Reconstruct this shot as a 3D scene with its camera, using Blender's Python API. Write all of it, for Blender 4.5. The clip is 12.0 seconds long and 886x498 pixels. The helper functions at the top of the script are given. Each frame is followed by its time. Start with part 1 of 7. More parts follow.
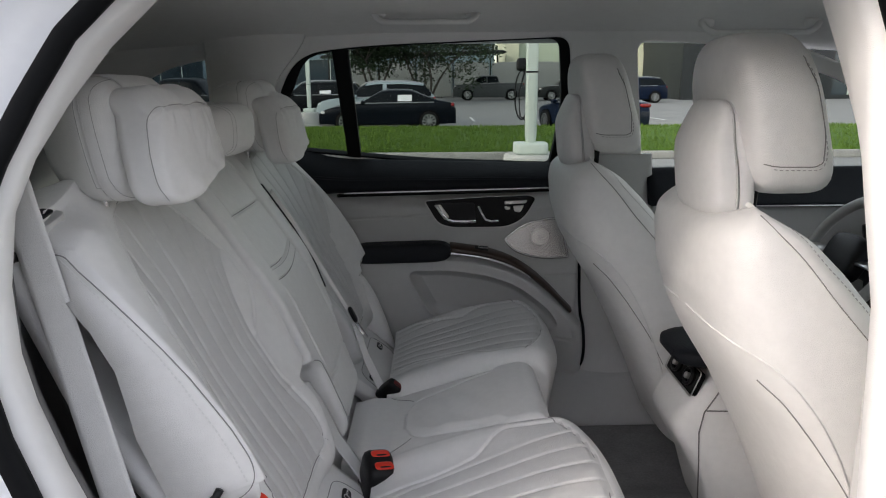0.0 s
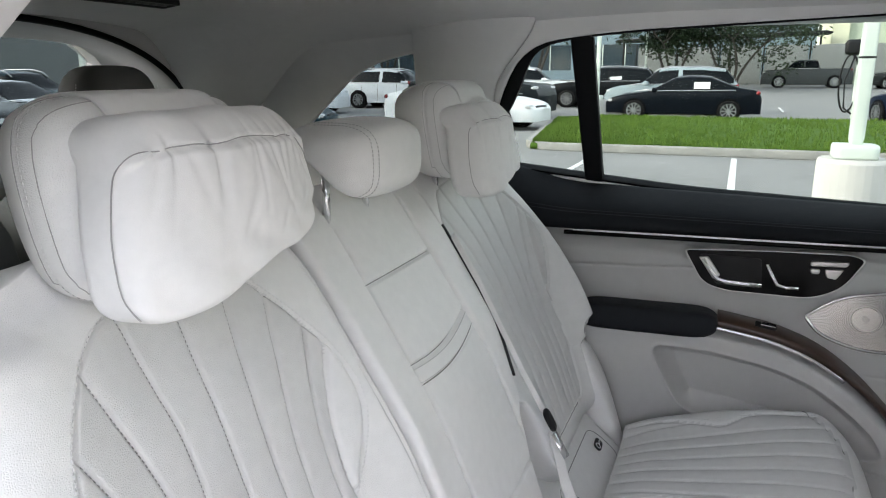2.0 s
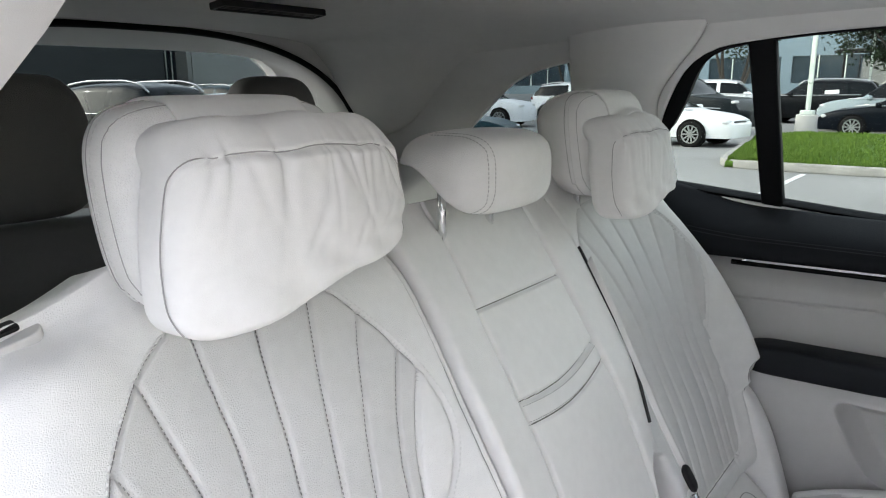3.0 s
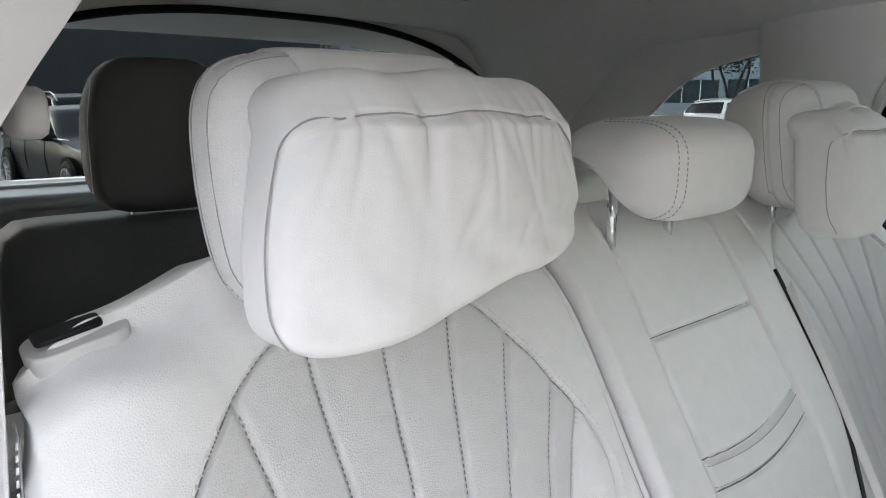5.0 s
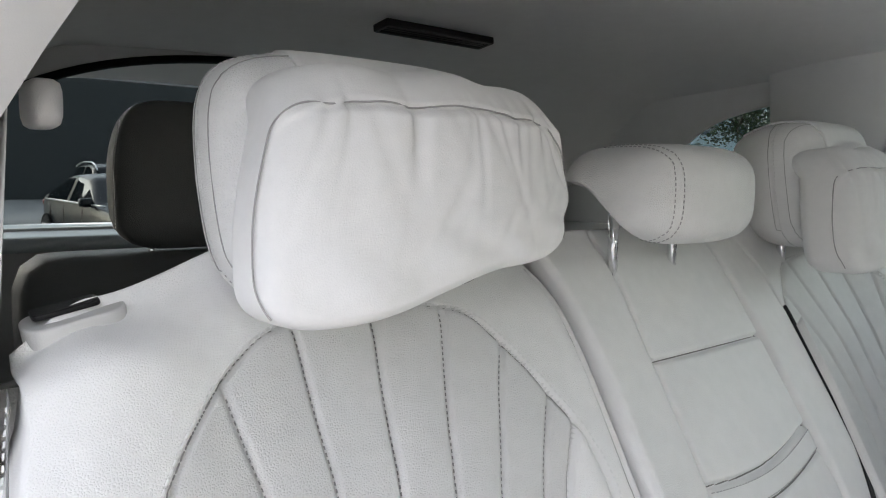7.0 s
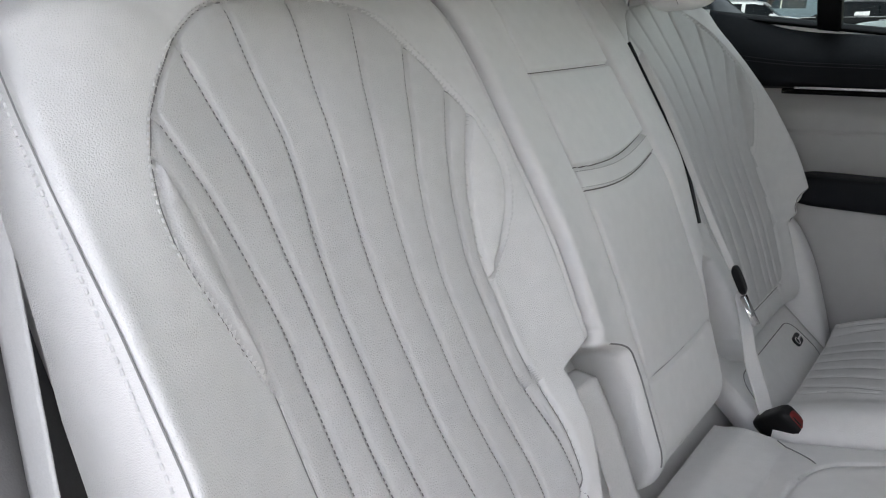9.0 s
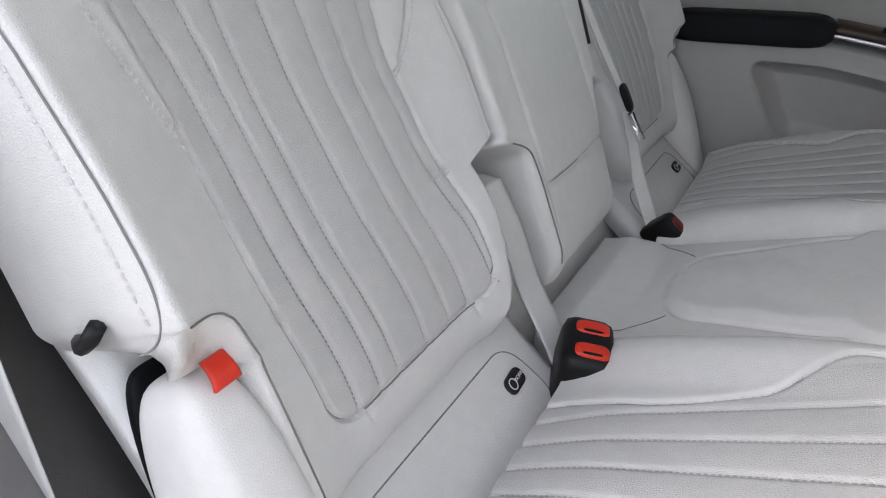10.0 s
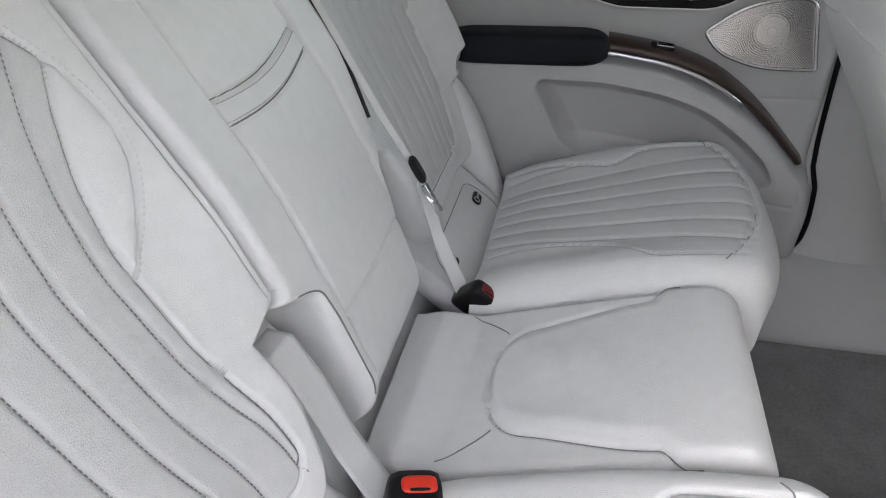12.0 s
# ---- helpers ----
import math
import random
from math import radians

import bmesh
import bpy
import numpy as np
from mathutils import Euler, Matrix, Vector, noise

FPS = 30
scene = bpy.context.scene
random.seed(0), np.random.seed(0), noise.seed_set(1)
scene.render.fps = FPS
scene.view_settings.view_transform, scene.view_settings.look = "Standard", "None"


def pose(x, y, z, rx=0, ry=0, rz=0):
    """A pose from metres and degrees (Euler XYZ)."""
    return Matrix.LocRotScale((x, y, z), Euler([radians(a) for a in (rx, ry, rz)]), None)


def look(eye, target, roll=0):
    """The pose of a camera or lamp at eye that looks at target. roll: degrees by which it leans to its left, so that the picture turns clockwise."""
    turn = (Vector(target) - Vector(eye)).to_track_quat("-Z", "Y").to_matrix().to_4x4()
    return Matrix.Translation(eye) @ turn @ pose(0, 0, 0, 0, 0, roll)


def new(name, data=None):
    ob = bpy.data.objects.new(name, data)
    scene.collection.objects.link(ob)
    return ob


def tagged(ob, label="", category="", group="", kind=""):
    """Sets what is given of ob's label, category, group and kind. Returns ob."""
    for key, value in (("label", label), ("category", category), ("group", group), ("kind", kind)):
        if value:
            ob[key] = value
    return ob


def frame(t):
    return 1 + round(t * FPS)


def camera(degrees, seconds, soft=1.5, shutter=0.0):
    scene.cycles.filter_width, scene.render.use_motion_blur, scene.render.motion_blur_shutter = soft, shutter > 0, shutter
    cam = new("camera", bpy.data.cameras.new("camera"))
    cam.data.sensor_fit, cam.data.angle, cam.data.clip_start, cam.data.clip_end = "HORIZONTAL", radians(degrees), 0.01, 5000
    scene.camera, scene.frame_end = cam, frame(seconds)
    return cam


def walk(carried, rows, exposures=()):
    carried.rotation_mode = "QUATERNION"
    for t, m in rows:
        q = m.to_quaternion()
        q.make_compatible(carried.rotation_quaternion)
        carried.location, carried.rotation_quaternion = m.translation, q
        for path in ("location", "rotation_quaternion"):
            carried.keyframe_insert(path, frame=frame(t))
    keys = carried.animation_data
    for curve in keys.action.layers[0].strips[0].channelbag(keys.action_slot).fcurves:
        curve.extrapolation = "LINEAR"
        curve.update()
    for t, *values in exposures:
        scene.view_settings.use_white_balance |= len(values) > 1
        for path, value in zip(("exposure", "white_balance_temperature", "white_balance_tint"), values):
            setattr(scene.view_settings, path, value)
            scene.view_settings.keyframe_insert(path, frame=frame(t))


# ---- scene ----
cam = camera(64.7, 12.0, 1.05)
PATH = [
    (0, (0.247, 0.034, 1.536), (0.259, 1.982, 1.083), -0.4),
    (0.5, (0.248, 0.19, 1.548), (0.193, 2.134, 1.079), -0.2),
    (1, (0.253, 0.338, 1.544), (0.06, 2.27, 1.065), -0.4),
    (1.5, (0.261, 0.522, 1.554), (-0.188, 2.411, 1.073), -0.5),
    (2, (0.293, 0.66, 1.573), (-0.456, 2.45, 1.085), -0.3),
    (2.5, (0.321, 0.746, 1.568), (-0.689, 2.407, 1.098), -0.5),
    (3, (0.33, 0.785, 1.563), (-0.865, 2.325, 1.115), -0.4),
    (3.2, (0.334, 0.801, 1.562), (-0.919, 2.297, 1.125), -0.6),
    (4.8, (0.244, 0.862, 1.532), (-1.221, 2.157, 1.112), 0.5),
    (5, (0.206, 0.883, 1.518), (-1.273, 2.166, 1.111), 0.4),
    (5.5, (0.131, 0.932, 1.5), (-1.386, 2.182, 1.134), 0.5),
    (6, (0.125, 0.959, 1.48), (-1.429, 2.194, 1.231), 0.6),
    (6.5, (0.167, 0.943, 1.463), (-1.401, 2.169, 1.274), 0.6),
    (6.7, (0.201, 0.924, 1.464), (-1.367, 2.151, 1.274), 0.8),
    (8.3, (0.3, 0.775, 1.405), (-1.055, 2.174, 0.952), -0.3),
    (8.5, (0.302, 0.769, 1.393), (-1.013, 2.185, 0.877), -0.2),
    (9, (0.294, 0.754, 1.331), (-0.894, 2.232, 0.694), -0.1),
    (9.5, (0.302, 0.731, 1.267), (-0.742, 2.25, 0.491), 0.1),
    (10, (0.302, 0.701, 1.224), (-0.562, 2.267, 0.328), 0.3),
    (10.5, (0.323, 0.668, 1.199), (-0.355, 2.268, 0.209), 0.2),
    (11, (0.335, 0.68, 1.233), (-0.151, 2.31, 0.18), 0.3),
    (11.5, (0.293, 0.769, 1.321), (-0.068, 2.415, 0.243), -0.2),
    (12, (0.255, 0.91, 1.399), (-0.103, 2.566, 0.336), -0.5),
]
EXPOSURE = 3.3
STOPS = [(0.0, -1.46), (0.5, -1.02), (1.0, -0.8), (1.5, -0.48), (2.0, -0.23), (2.5, -0.18), (3.0, -0.13), (5.0, -0.26), (5.5, -0.32), (6.5, -0.33), (8.5, -0.52), (9.5, -0.76), (10.5, -0.79), (11.0, -0.89), (11.5, -0.65), (12.0, -0.31)]
walk(cam, [(t, look(eye, target, roll)) for t, eye, target, roll in PATH], [(t, EXPOSURE + e, 7100, 15) for t, e in STOPS])
from mathutils import bvhtree

# ---- light ----
SUN_TO = Vector((1.70, 1.0, -1.0)).normalized()
world = bpy.data.worlds.new("sky")
scene.world = world
world.use_nodes = True
_wn = world.node_tree.nodes
_sky = _wn.new("ShaderNodeTexSky")
_sky.sky_type = "NISHITA"
_sky.sun_disc = False
_sky.sun_elevation = math.asin(-SUN_TO.z)
_sky.sun_rotation = math.atan2(-SUN_TO.x, -SUN_TO.y)
_wn["Background"].inputs["Strength"].default_value = 0.15
_pale = _wn.new("ShaderNodeHueSaturation")
_pale.inputs["Saturation"].default_value = 0.45
world.node_tree.links.new(_sky.outputs[0], _pale.inputs["Color"])
world.node_tree.links.new(_pale.outputs[0], _wn["Background"].inputs["Color"])
sun = new("sun", bpy.data.lights.new("sun", "SUN"))
sun.data.energy, sun.data.angle, sun.data.color = 0.20, radians(0.6), (1.0, 0.975, 0.945)
sun.matrix_world = look((0, 0, 30), Vector((0, 0, 30)) + SUN_TO)

# ---- materials ----


def mat(name, color, rough=0.5, metal=0.0, vary=0.06, scale=8.0, grain=0.0, grain_scale=400.0, coat=0.0, spec=0.5, kind="noise", rand=0.0):
    """A principled material: base colour that drifts at two scales, and a fine relief."""
    m = bpy.data.materials.new(name)
    m.use_nodes = True
    t = m.node_tree
    b = t.nodes["Principled BSDF"]
    b.inputs["Roughness"].default_value = rough
    b.inputs["Metallic"].default_value = metal
    b.inputs["Specular IOR Level"].default_value = spec
    b.inputs["Coat Weight"].default_value = coat
    co = t.nodes.new("ShaderNodeTexCoord")
    n1 = t.nodes.new("ShaderNodeTexNoise")
    n1.inputs["Scale"].default_value = scale
    n1.inputs["Detail"].default_value = 4
    n2 = t.nodes.new("ShaderNodeTexNoise")
    n2.inputs["Scale"].default_value = scale * 11
    n2.inputs["Detail"].default_value = 3
    t.links.new(co.outputs["Object"], n1.inputs["Vector"])
    t.links.new(co.outputs["Object"], n2.inputs["Vector"])
    add = t.nodes.new("ShaderNodeMath")
    add.operation = "ADD"
    t.links.new(n1.outputs["Fac"], add.inputs[0])
    t.links.new(n2.outputs["Fac"], add.inputs[1])
    ramp = t.nodes.new("ShaderNodeMapRange")
    ramp.inputs["From Min"].default_value = 0.6
    ramp.inputs["From Max"].default_value = 1.4
    ramp.inputs["To Min"].default_value = 1 - vary
    ramp.inputs["To Max"].default_value = 1 + vary
    t.links.new(add.outputs[0], ramp.inputs["Value"])
    mul = t.nodes.new("ShaderNodeVectorMath")
    mul.operation = "SCALE"
    mul.inputs[0].default_value = color
    if rand:
        info = t.nodes.new("ShaderNodeObjectInfo")
        rr = t.nodes.new("ShaderNodeMapRange")
        rr.inputs["To Min"].default_value = 1 - rand
        rr.inputs["To Max"].default_value = 1 + rand
        t.links.new(info.outputs["Random"], rr.inputs["Value"])
        m2 = t.nodes.new("ShaderNodeMath")
        m2.operation = "MULTIPLY"
        t.links.new(ramp.outputs[0], m2.inputs[0])
        t.links.new(rr.outputs[0], m2.inputs[1])
        t.links.new(m2.outputs[0], mul.inputs["Scale"])
    else:
        t.links.new(ramp.outputs[0], mul.inputs["Scale"])
    t.links.new(mul.outputs[0], b.inputs["Base Color"])
    rmap = t.nodes.new("ShaderNodeMapRange")
    rmap.inputs["To Min"].default_value = max(0.0, rough - 0.06)
    rmap.inputs["To Max"].default_value = min(1.0, rough + 0.06)
    t.links.new(n1.outputs["Fac"], rmap.inputs["Value"])
    t.links.new(rmap.outputs[0], b.inputs["Roughness"])
    if grain:
        if kind == "leather":
            g = t.nodes.new("ShaderNodeTexVoronoi")
            g.feature = "DISTANCE_TO_EDGE"
            g.inputs["Scale"].default_value = grain_scale
            wob = t.nodes.new("ShaderNodeVectorMath")
            wob.operation = "MULTIPLY_ADD"
            n3 = t.nodes.new("ShaderNodeTexNoise")
            n3.inputs["Scale"].default_value = grain_scale * 0.6
            t.links.new(co.outputs["Object"], n3.inputs["Vector"])
            wob.inputs[1].default_value = (0.002, 0.002, 0.002)
            t.links.new(n3.outputs["Color"], wob.inputs[0])
            t.links.new(co.outputs["Object"], wob.inputs[2])
            t.links.new(wob.outputs[0], g.inputs["Vector"])
            lim = t.nodes.new("ShaderNodeMapRange")
            lim.inputs["From Max"].default_value = 0.35
            t.links.new(g.outputs["Distance"], lim.inputs["Value"])
            h = lim.outputs[0]
        else:
            g = t.nodes.new("ShaderNodeTexNoise")
            g.inputs["Scale"].default_value = grain_scale
            g.inputs["Detail"].default_value = 3
            t.links.new(co.outputs["Object"], g.inputs["Vector"])
            h = g.outputs["Fac"]
        bump = t.nodes.new("ShaderNodeBump")
        bump.inputs["Strength"].default_value = grain
        bump.inputs["Distance"].default_value = 0.0012
        t.links.new(h, bump.inputs["Height"])
        t.links.new(bump.outputs[0], b.inputs["Normal"])
    return m


def glass(name, color, rough=0.0):
    m = bpy.data.materials.new(name)
    m.use_nodes = True
    t = m.node_tree
    t.nodes.remove(t.nodes["Principled BSDF"])
    out = t.nodes["Material Output"]
    tr = t.nodes.new("ShaderNodeBsdfTransparent")
    tr.inputs["Color"].default_value = (*color, 1)
    gl = t.nodes.new("ShaderNodeBsdfGlossy")
    gl.inputs["Roughness"].default_value = rough
    fr = t.nodes.new("ShaderNodeFresnel")
    fr.inputs["IOR"].default_value = 1.10
    mx = t.nodes.new("ShaderNodeMixShader")
    t.links.new(fr.outputs[0], mx.inputs[0])
    t.links.new(tr.outputs[0], mx.inputs[1])
    t.links.new(gl.outputs[0], mx.inputs[2])
    t.links.new(mx.outputs[0], out.inputs["Surface"])
    return m


LEATHER = mat("leather", (0.74, 0.735, 0.725), 0.46, vary=0.045, scale=5, grain=0.34, grain_scale=470, kind="leather", spec=0.4)


def soil(m, spots, color):
    """Worn dirty smears on a material round a few places."""
    t = m.node_tree
    b = t.nodes["Principled BSDF"]
    clean = b.inputs["Base Color"].links[0].from_socket
    geo = t.nodes.new("ShaderNodeNewGeometry")
    nz = t.nodes.new("ShaderNodeTexNoise")
    nz.inputs["Scale"].default_value = 70
    for at, radius, amount in spots:
        d = t.nodes.new("ShaderNodeVectorMath")
        d.operation = "DISTANCE"
        d.inputs[1].default_value = at
        t.links.new(geo.outputs["Position"], d.inputs[0])
        fall = t.nodes.new("ShaderNodeMapRange")
        fall.interpolation_type = "SMOOTHSTEP"
        fall.inputs["From Min"].default_value, fall.inputs["From Max"].default_value = radius, 0.0
        fall.inputs["To Max"].default_value = amount
        t.links.new(d.outputs["Value"], fall.inputs["Value"])
        mul = t.nodes.new("ShaderNodeMath")
        mul.operation = "MULTIPLY"
        t.links.new(fall.outputs[0], mul.inputs[0])
        t.links.new(nz.outputs["Fac"], mul.inputs[1])
        mix = t.nodes.new("ShaderNodeMix")
        mix.data_type = "RGBA"
        t.links.new(mul.outputs[0], mix.inputs["Factor"])
        t.links.new(clean, mix.inputs["A"])
        mix.inputs["B"].default_value = (*color, 1)
        clean = mix.outputs["Result"]
    t.links.new(clean, b.inputs["Base Color"])


soil(LEATHER, [((-0.010, 0.952, 0.958), 0.030, 1.1), ((0.000, 0.990, 0.950), 0.022, 0.7)], (0.34, 0.20, 0.12))
PERF = mat("perforated_leather", (0.61, 0.605, 0.597), 0.5, vary=0.05, scale=6, grain=0.38, grain_scale=420, kind="leather", spec=0.4)
SUEDE = mat("pillow_fabric", (0.77, 0.765, 0.755), 0.85, vary=0.03, scale=9, grain=0.25, grain_scale=900, spec=0.2)
HEADLINER = mat("headliner", (0.77, 0.765, 0.755), 0.92, vary=0.03, scale=3, grain=0.3, grain_scale=900, spec=0.15)
PLASTIC = mat("grey_plastic", (0.54, 0.535, 0.525), 0.55, vary=0.03, scale=4, grain=0.25, grain_scale=700, spec=0.35)
CARPET = mat("carpet", (0.28, 0.277, 0.273), 0.95, vary=0.22, scale=14, grain=1.0, grain_scale=500, spec=0.1)
BLACK = mat("black_plastic", (0.009, 0.009, 0.010), 0.42, vary=0.15, scale=6, grain=0.2, grain_scale=600, spec=0.25)
NAVY = mat("dark_trim", (0.009, 0.011, 0.015), 0.55, vary=0.12, scale=6, grain=0.4, grain_scale=420, kind="leather", spec=0.22)
GLOSS = mat("gloss_black", (0.005, 0.005, 0.005), 0.12, vary=0.05, spec=0.12)
CHROME = mat("chrome", (0.85, 0.85, 0.86), 0.12, metal=1.0, vary=0.02)
SATIN = mat("satin_metal", (0.62, 0.61, 0.59), 0.32, metal=1.0, vary=0.04, scale=20)
GRILLE = mat("speaker_metal", (0.80, 0.79, 0.78), 0.24, metal=1.0, vary=0.12, scale=16)
DARKRED = mat("dark_red_plastic", (0.16, 0.012, 0.012), 0.4, vary=0.06, scale=20)
WOOD = mat("dark_wood", (0.042, 0.021, 0.013), 0.42, vary=0.3, scale=20, coat=0.3)
THREAD = mat("thread", (0.42, 0.415, 0.41), 0.8, vary=0.05, spec=0.2)
PALETHREAD = mat("pale_thread", (0.70, 0.695, 0.685), 0.8, vary=0.05, spec=0.2)
# cord colours that carry the shade of narrow seam gaps; the first also serves stitches
SEAM = mat("thread_and_gap_shade", (0.27, 0.267, 0.263), 0.85, vary=0.08, spec=0.15)
GAP_SHADE = mat("groove", (0.17, 0.166, 0.162), 0.9, vary=0.05)
WEB = mat("belt_webbing", (0.66, 0.655, 0.645), 0.75, vary=0.05, scale=30, grain=0.6, grain_scale=800, spec=0.2)
RED = mat("red_plastic", (0.75, 0.035, 0.015), 0.4, vary=0.06, scale=20)
RUBBER = mat("rubber_seal", (0.005, 0.0055, 0.0065), 0.55, vary=0.2, scale=10, spec=0.12)
PAINT = mat("white_paint", (0.75, 0.77, 0.80), 0.25, vary=0.02, coat=0.8)
# grey hide made dark: the third row's shade is put into this colour
DARKSEAT = mat("third_row_shaded_leather", (0.11, 0.107, 0.104), 0.6, vary=0.05, scale=6, grain=0.4, grain_scale=420, kind="leather")
TAGBLK = mat("tag_black", (0.01, 0.01, 0.01), 0.5, vary=0.1)
WHITEINK = mat("white_print", (0.75, 0.75, 0.75), 0.6, vary=0.03)
CLEAR = glass("clear_glass", (0.87, 0.90, 0.88))
TINT = glass("tinted_glass", (0.66, 0.70, 0.68))
PRIVACY = glass("privacy_glass", (0.46, 0.50, 0.50))

# ---- mesh helpers ----


def thing(name, at, label, category, group="", kind=""):
    ob = new(name)
    ob.empty_display_size = 0.05
    ob.location = at
    return tagged(ob, label, category, group, kind)


def mesh_from(verts, faces, smooth=True):
    me = bpy.data.meshes.new("m")
    me.from_pydata(verts, [], faces)
    me.validate()
    me.update()
    if smooth:
        me.polygons.foreach_set("use_smooth", [True] * len(me.polygons))
    return me


def bm_mesh(bm, smooth=False):
    bmesh.ops.recalc_face_normals(bm, faces=bm.faces)
    me = bpy.data.meshes.new("m")
    bm.to_mesh(me)
    bm.free()
    if smooth:
        me.polygons.foreach_set("use_smooth", [True] * len(me.polygons))
    return me


def part(name, me, material, parent=None, label="", m=None):
    """Links a mesh (or bmesh) as one object. World coordinates unless m is given; the parent's offset is taken off."""
    if isinstance(me, bmesh.types.BMesh):
        me = bm_mesh(me)
    me.name = name
    mats = material if isinstance(material, (list, tuple)) else [material]
    if not me.materials:
        for x in mats:
            me.materials.append(x)
    ob = new(name, me)
    mw = m if m is not None else Matrix()
    if parent is not None:
        ob.parent = parent
        base = Matrix()
        p = parent
        while p is not None:
            base = p.matrix_basis @ base if p.parent is None else p.matrix_parent_inverse @ p.matrix_basis @ base
            p = p.parent
        ob.matrix_basis = base.inverted() @ mw
    else:
        ob.matrix_basis = mw
    if label:
        ob["label"] = label
    return ob


def solo(name, me, material, label, category, group="", kind="", m=None):
    return tagged(part(name, me, material, None, "", m), label, category, group, kind)


def quads(ny, nx, base=0, flip=False):
    i = np.arange(ny - 1)[:, None] * nx + np.arange(nx - 1)[None, :] + base
    q = np.stack([i, i + 1, i + nx + 1, i + nx], -1).reshape(-1, 4)
    return q[:, ::-1] if flip else q


def pad(front, back):
    """A closed body between two grids of points of the same shape (ny, nx, 3)."""
    ny, nx, _ = front.shape
    n = ny * nx
    faces = [quads(ny, nx), quads(ny, nx, n, True)]
    rim = np.concatenate([np.arange(nx), np.arange(1, ny) * nx + nx - 1, (ny - 1) * nx + np.arange(nx - 2, -1, -1), np.arange(ny - 2, 0, -1) * nx])
    nxt = np.roll(rim, -1)
    faces.append(np.stack([rim, rim + n, nxt + n, nxt], -1))
    verts = np.concatenate([front.reshape(-1, 3), back.reshape(-1, 3)])
    return mesh_from(verts.tolist(), np.concatenate(faces).tolist())


def rbox(hx, hy, hz, e=5.0, n=10, warp=None, flat=None):
    """A rounded box (superquadric) with half sizes; warp(points) bends it."""
    bm = bmesh.new()
    bmesh.ops.create_cube(bm, size=2.0)
    bmesh.ops.subdivide_edges(bm, edges=bm.edges, cuts=n, use_grid_fill=True)
    p = np.array([v.co for v in bm.verts])
    p = np.tan(p * 0.7) / np.tan(0.7)
    ee = np.array(e if isinstance(e, (tuple, list)) else (e, e, e), float)
    r = (np.abs(p) ** ee).sum(1) ** (1 / ee.mean())
    p = p / r[:, None] * (hx, hy, hz)
    if warp:
        p = warp(p)
    for v, c in zip(bm.verts, p):
        v.co = c
    return bm_mesh(bm, True)


def sweep(pts, rx, ry=None, up=(0, 0, 1), n=8, closed=False, flat_ends=True):
    """A tube of elliptic (or, with n=4, strip) section along points."""
    ry = rx if ry is None else ry
    P = [Vector(p) for p in pts]
    k = len(P)
    verts, faces = [], []
    for i, p in enumerate(P):
        a = P[i - 1] if (i or closed) else p
        b = P[(i + 1) % k] if (i < k - 1 or closed) else p
        d = (b - a).normalized()
        s = d.cross(Vector(up))
        s = s.normalized() if s.length > 1e-6 else Vector((1, 0, 0))
        w = s.cross(d).normalized()
        for j in range(n):
            an = 2 * math.pi * (j + 0.5) / n
            verts.append(p + s * math.cos(an) * rx + w * math.sin(an) * ry)
    for i in range(k if closed else k - 1):
        for j in range(n):
            a, b = i * n + j, i * n + (j + 1) % n
            c, d2 = ((i + 1) % k) * n + (j + 1) % n, ((i + 1) % k) * n + j
            faces.append((a, b, c, d2))
    if not closed:
        faces.append(tuple(range(n - 1, -1, -1)))
        faces.append(tuple((k - 1) * n + j for j in range(n)))
    return mesh_from(verts, faces)


def plate(outlines, depth, bevel=0.0, res=2):
    """A flat slab with holes and rounded edges: outlines in (x, y), its top at z = 0, its body below."""
    cu = bpy.data.curves.new("c", "CURVE")
    cu.dimensions, cu.fill_mode = "2D", "BOTH"
    cu.extrude, cu.bevel_depth, cu.bevel_resolution = max(depth / 2 - bevel, 0.0002), bevel, res
    cu.offset = -bevel
    for o in outlines:
        sp = cu.splines.new("POLY")
        sp.points.add(len(o) - 1)
        for pnt, c in zip(sp.points, o):
            pnt.co = (c[0], c[1], 0, 1)
        sp.use_cyclic_u = True
    ob = bpy.data.objects.new("c", cu)
    me = bpy.data.meshes.new_from_object(ob)
    bpy.data.objects.remove(ob)
    bpy.data.curves.remove(cu)
    me.transform(Matrix.Translation((0, 0, -depth / 2)))
    return me


def rounded(corners, r=0.02, n=5):
    """A polygon with its corners rounded; a corner may carry its own radius as a third number."""
    out = []
    k = len(corners)
    for i, c in enumerate(corners):
        rad = c[2] if len(c) > 2 else r
        p, a, b = Vector(c[:2]), Vector(corners[i - 1][:2]), Vector(corners[(i + 1) % k][:2])
        da, db = (a - p), (b - p)
        la, lb = da.length, db.length
        d = min(rad, la * 0.49, lb * 0.49)
        s, e = p + da / la * d, p + db / lb * d
        for j in range(n + 1):
            t = j / n
            out.append(((1 - t) ** 2 * s + 2 * t * (1 - t) * p + t * t * e)[:])
    return out


def ell(cx, cy, rx, ry, n=28):
    return [(cx + rx * math.cos(2 * math.pi * i / n), cy + ry * math.sin(2 * math.pi * i / n)) for i in range(n)]


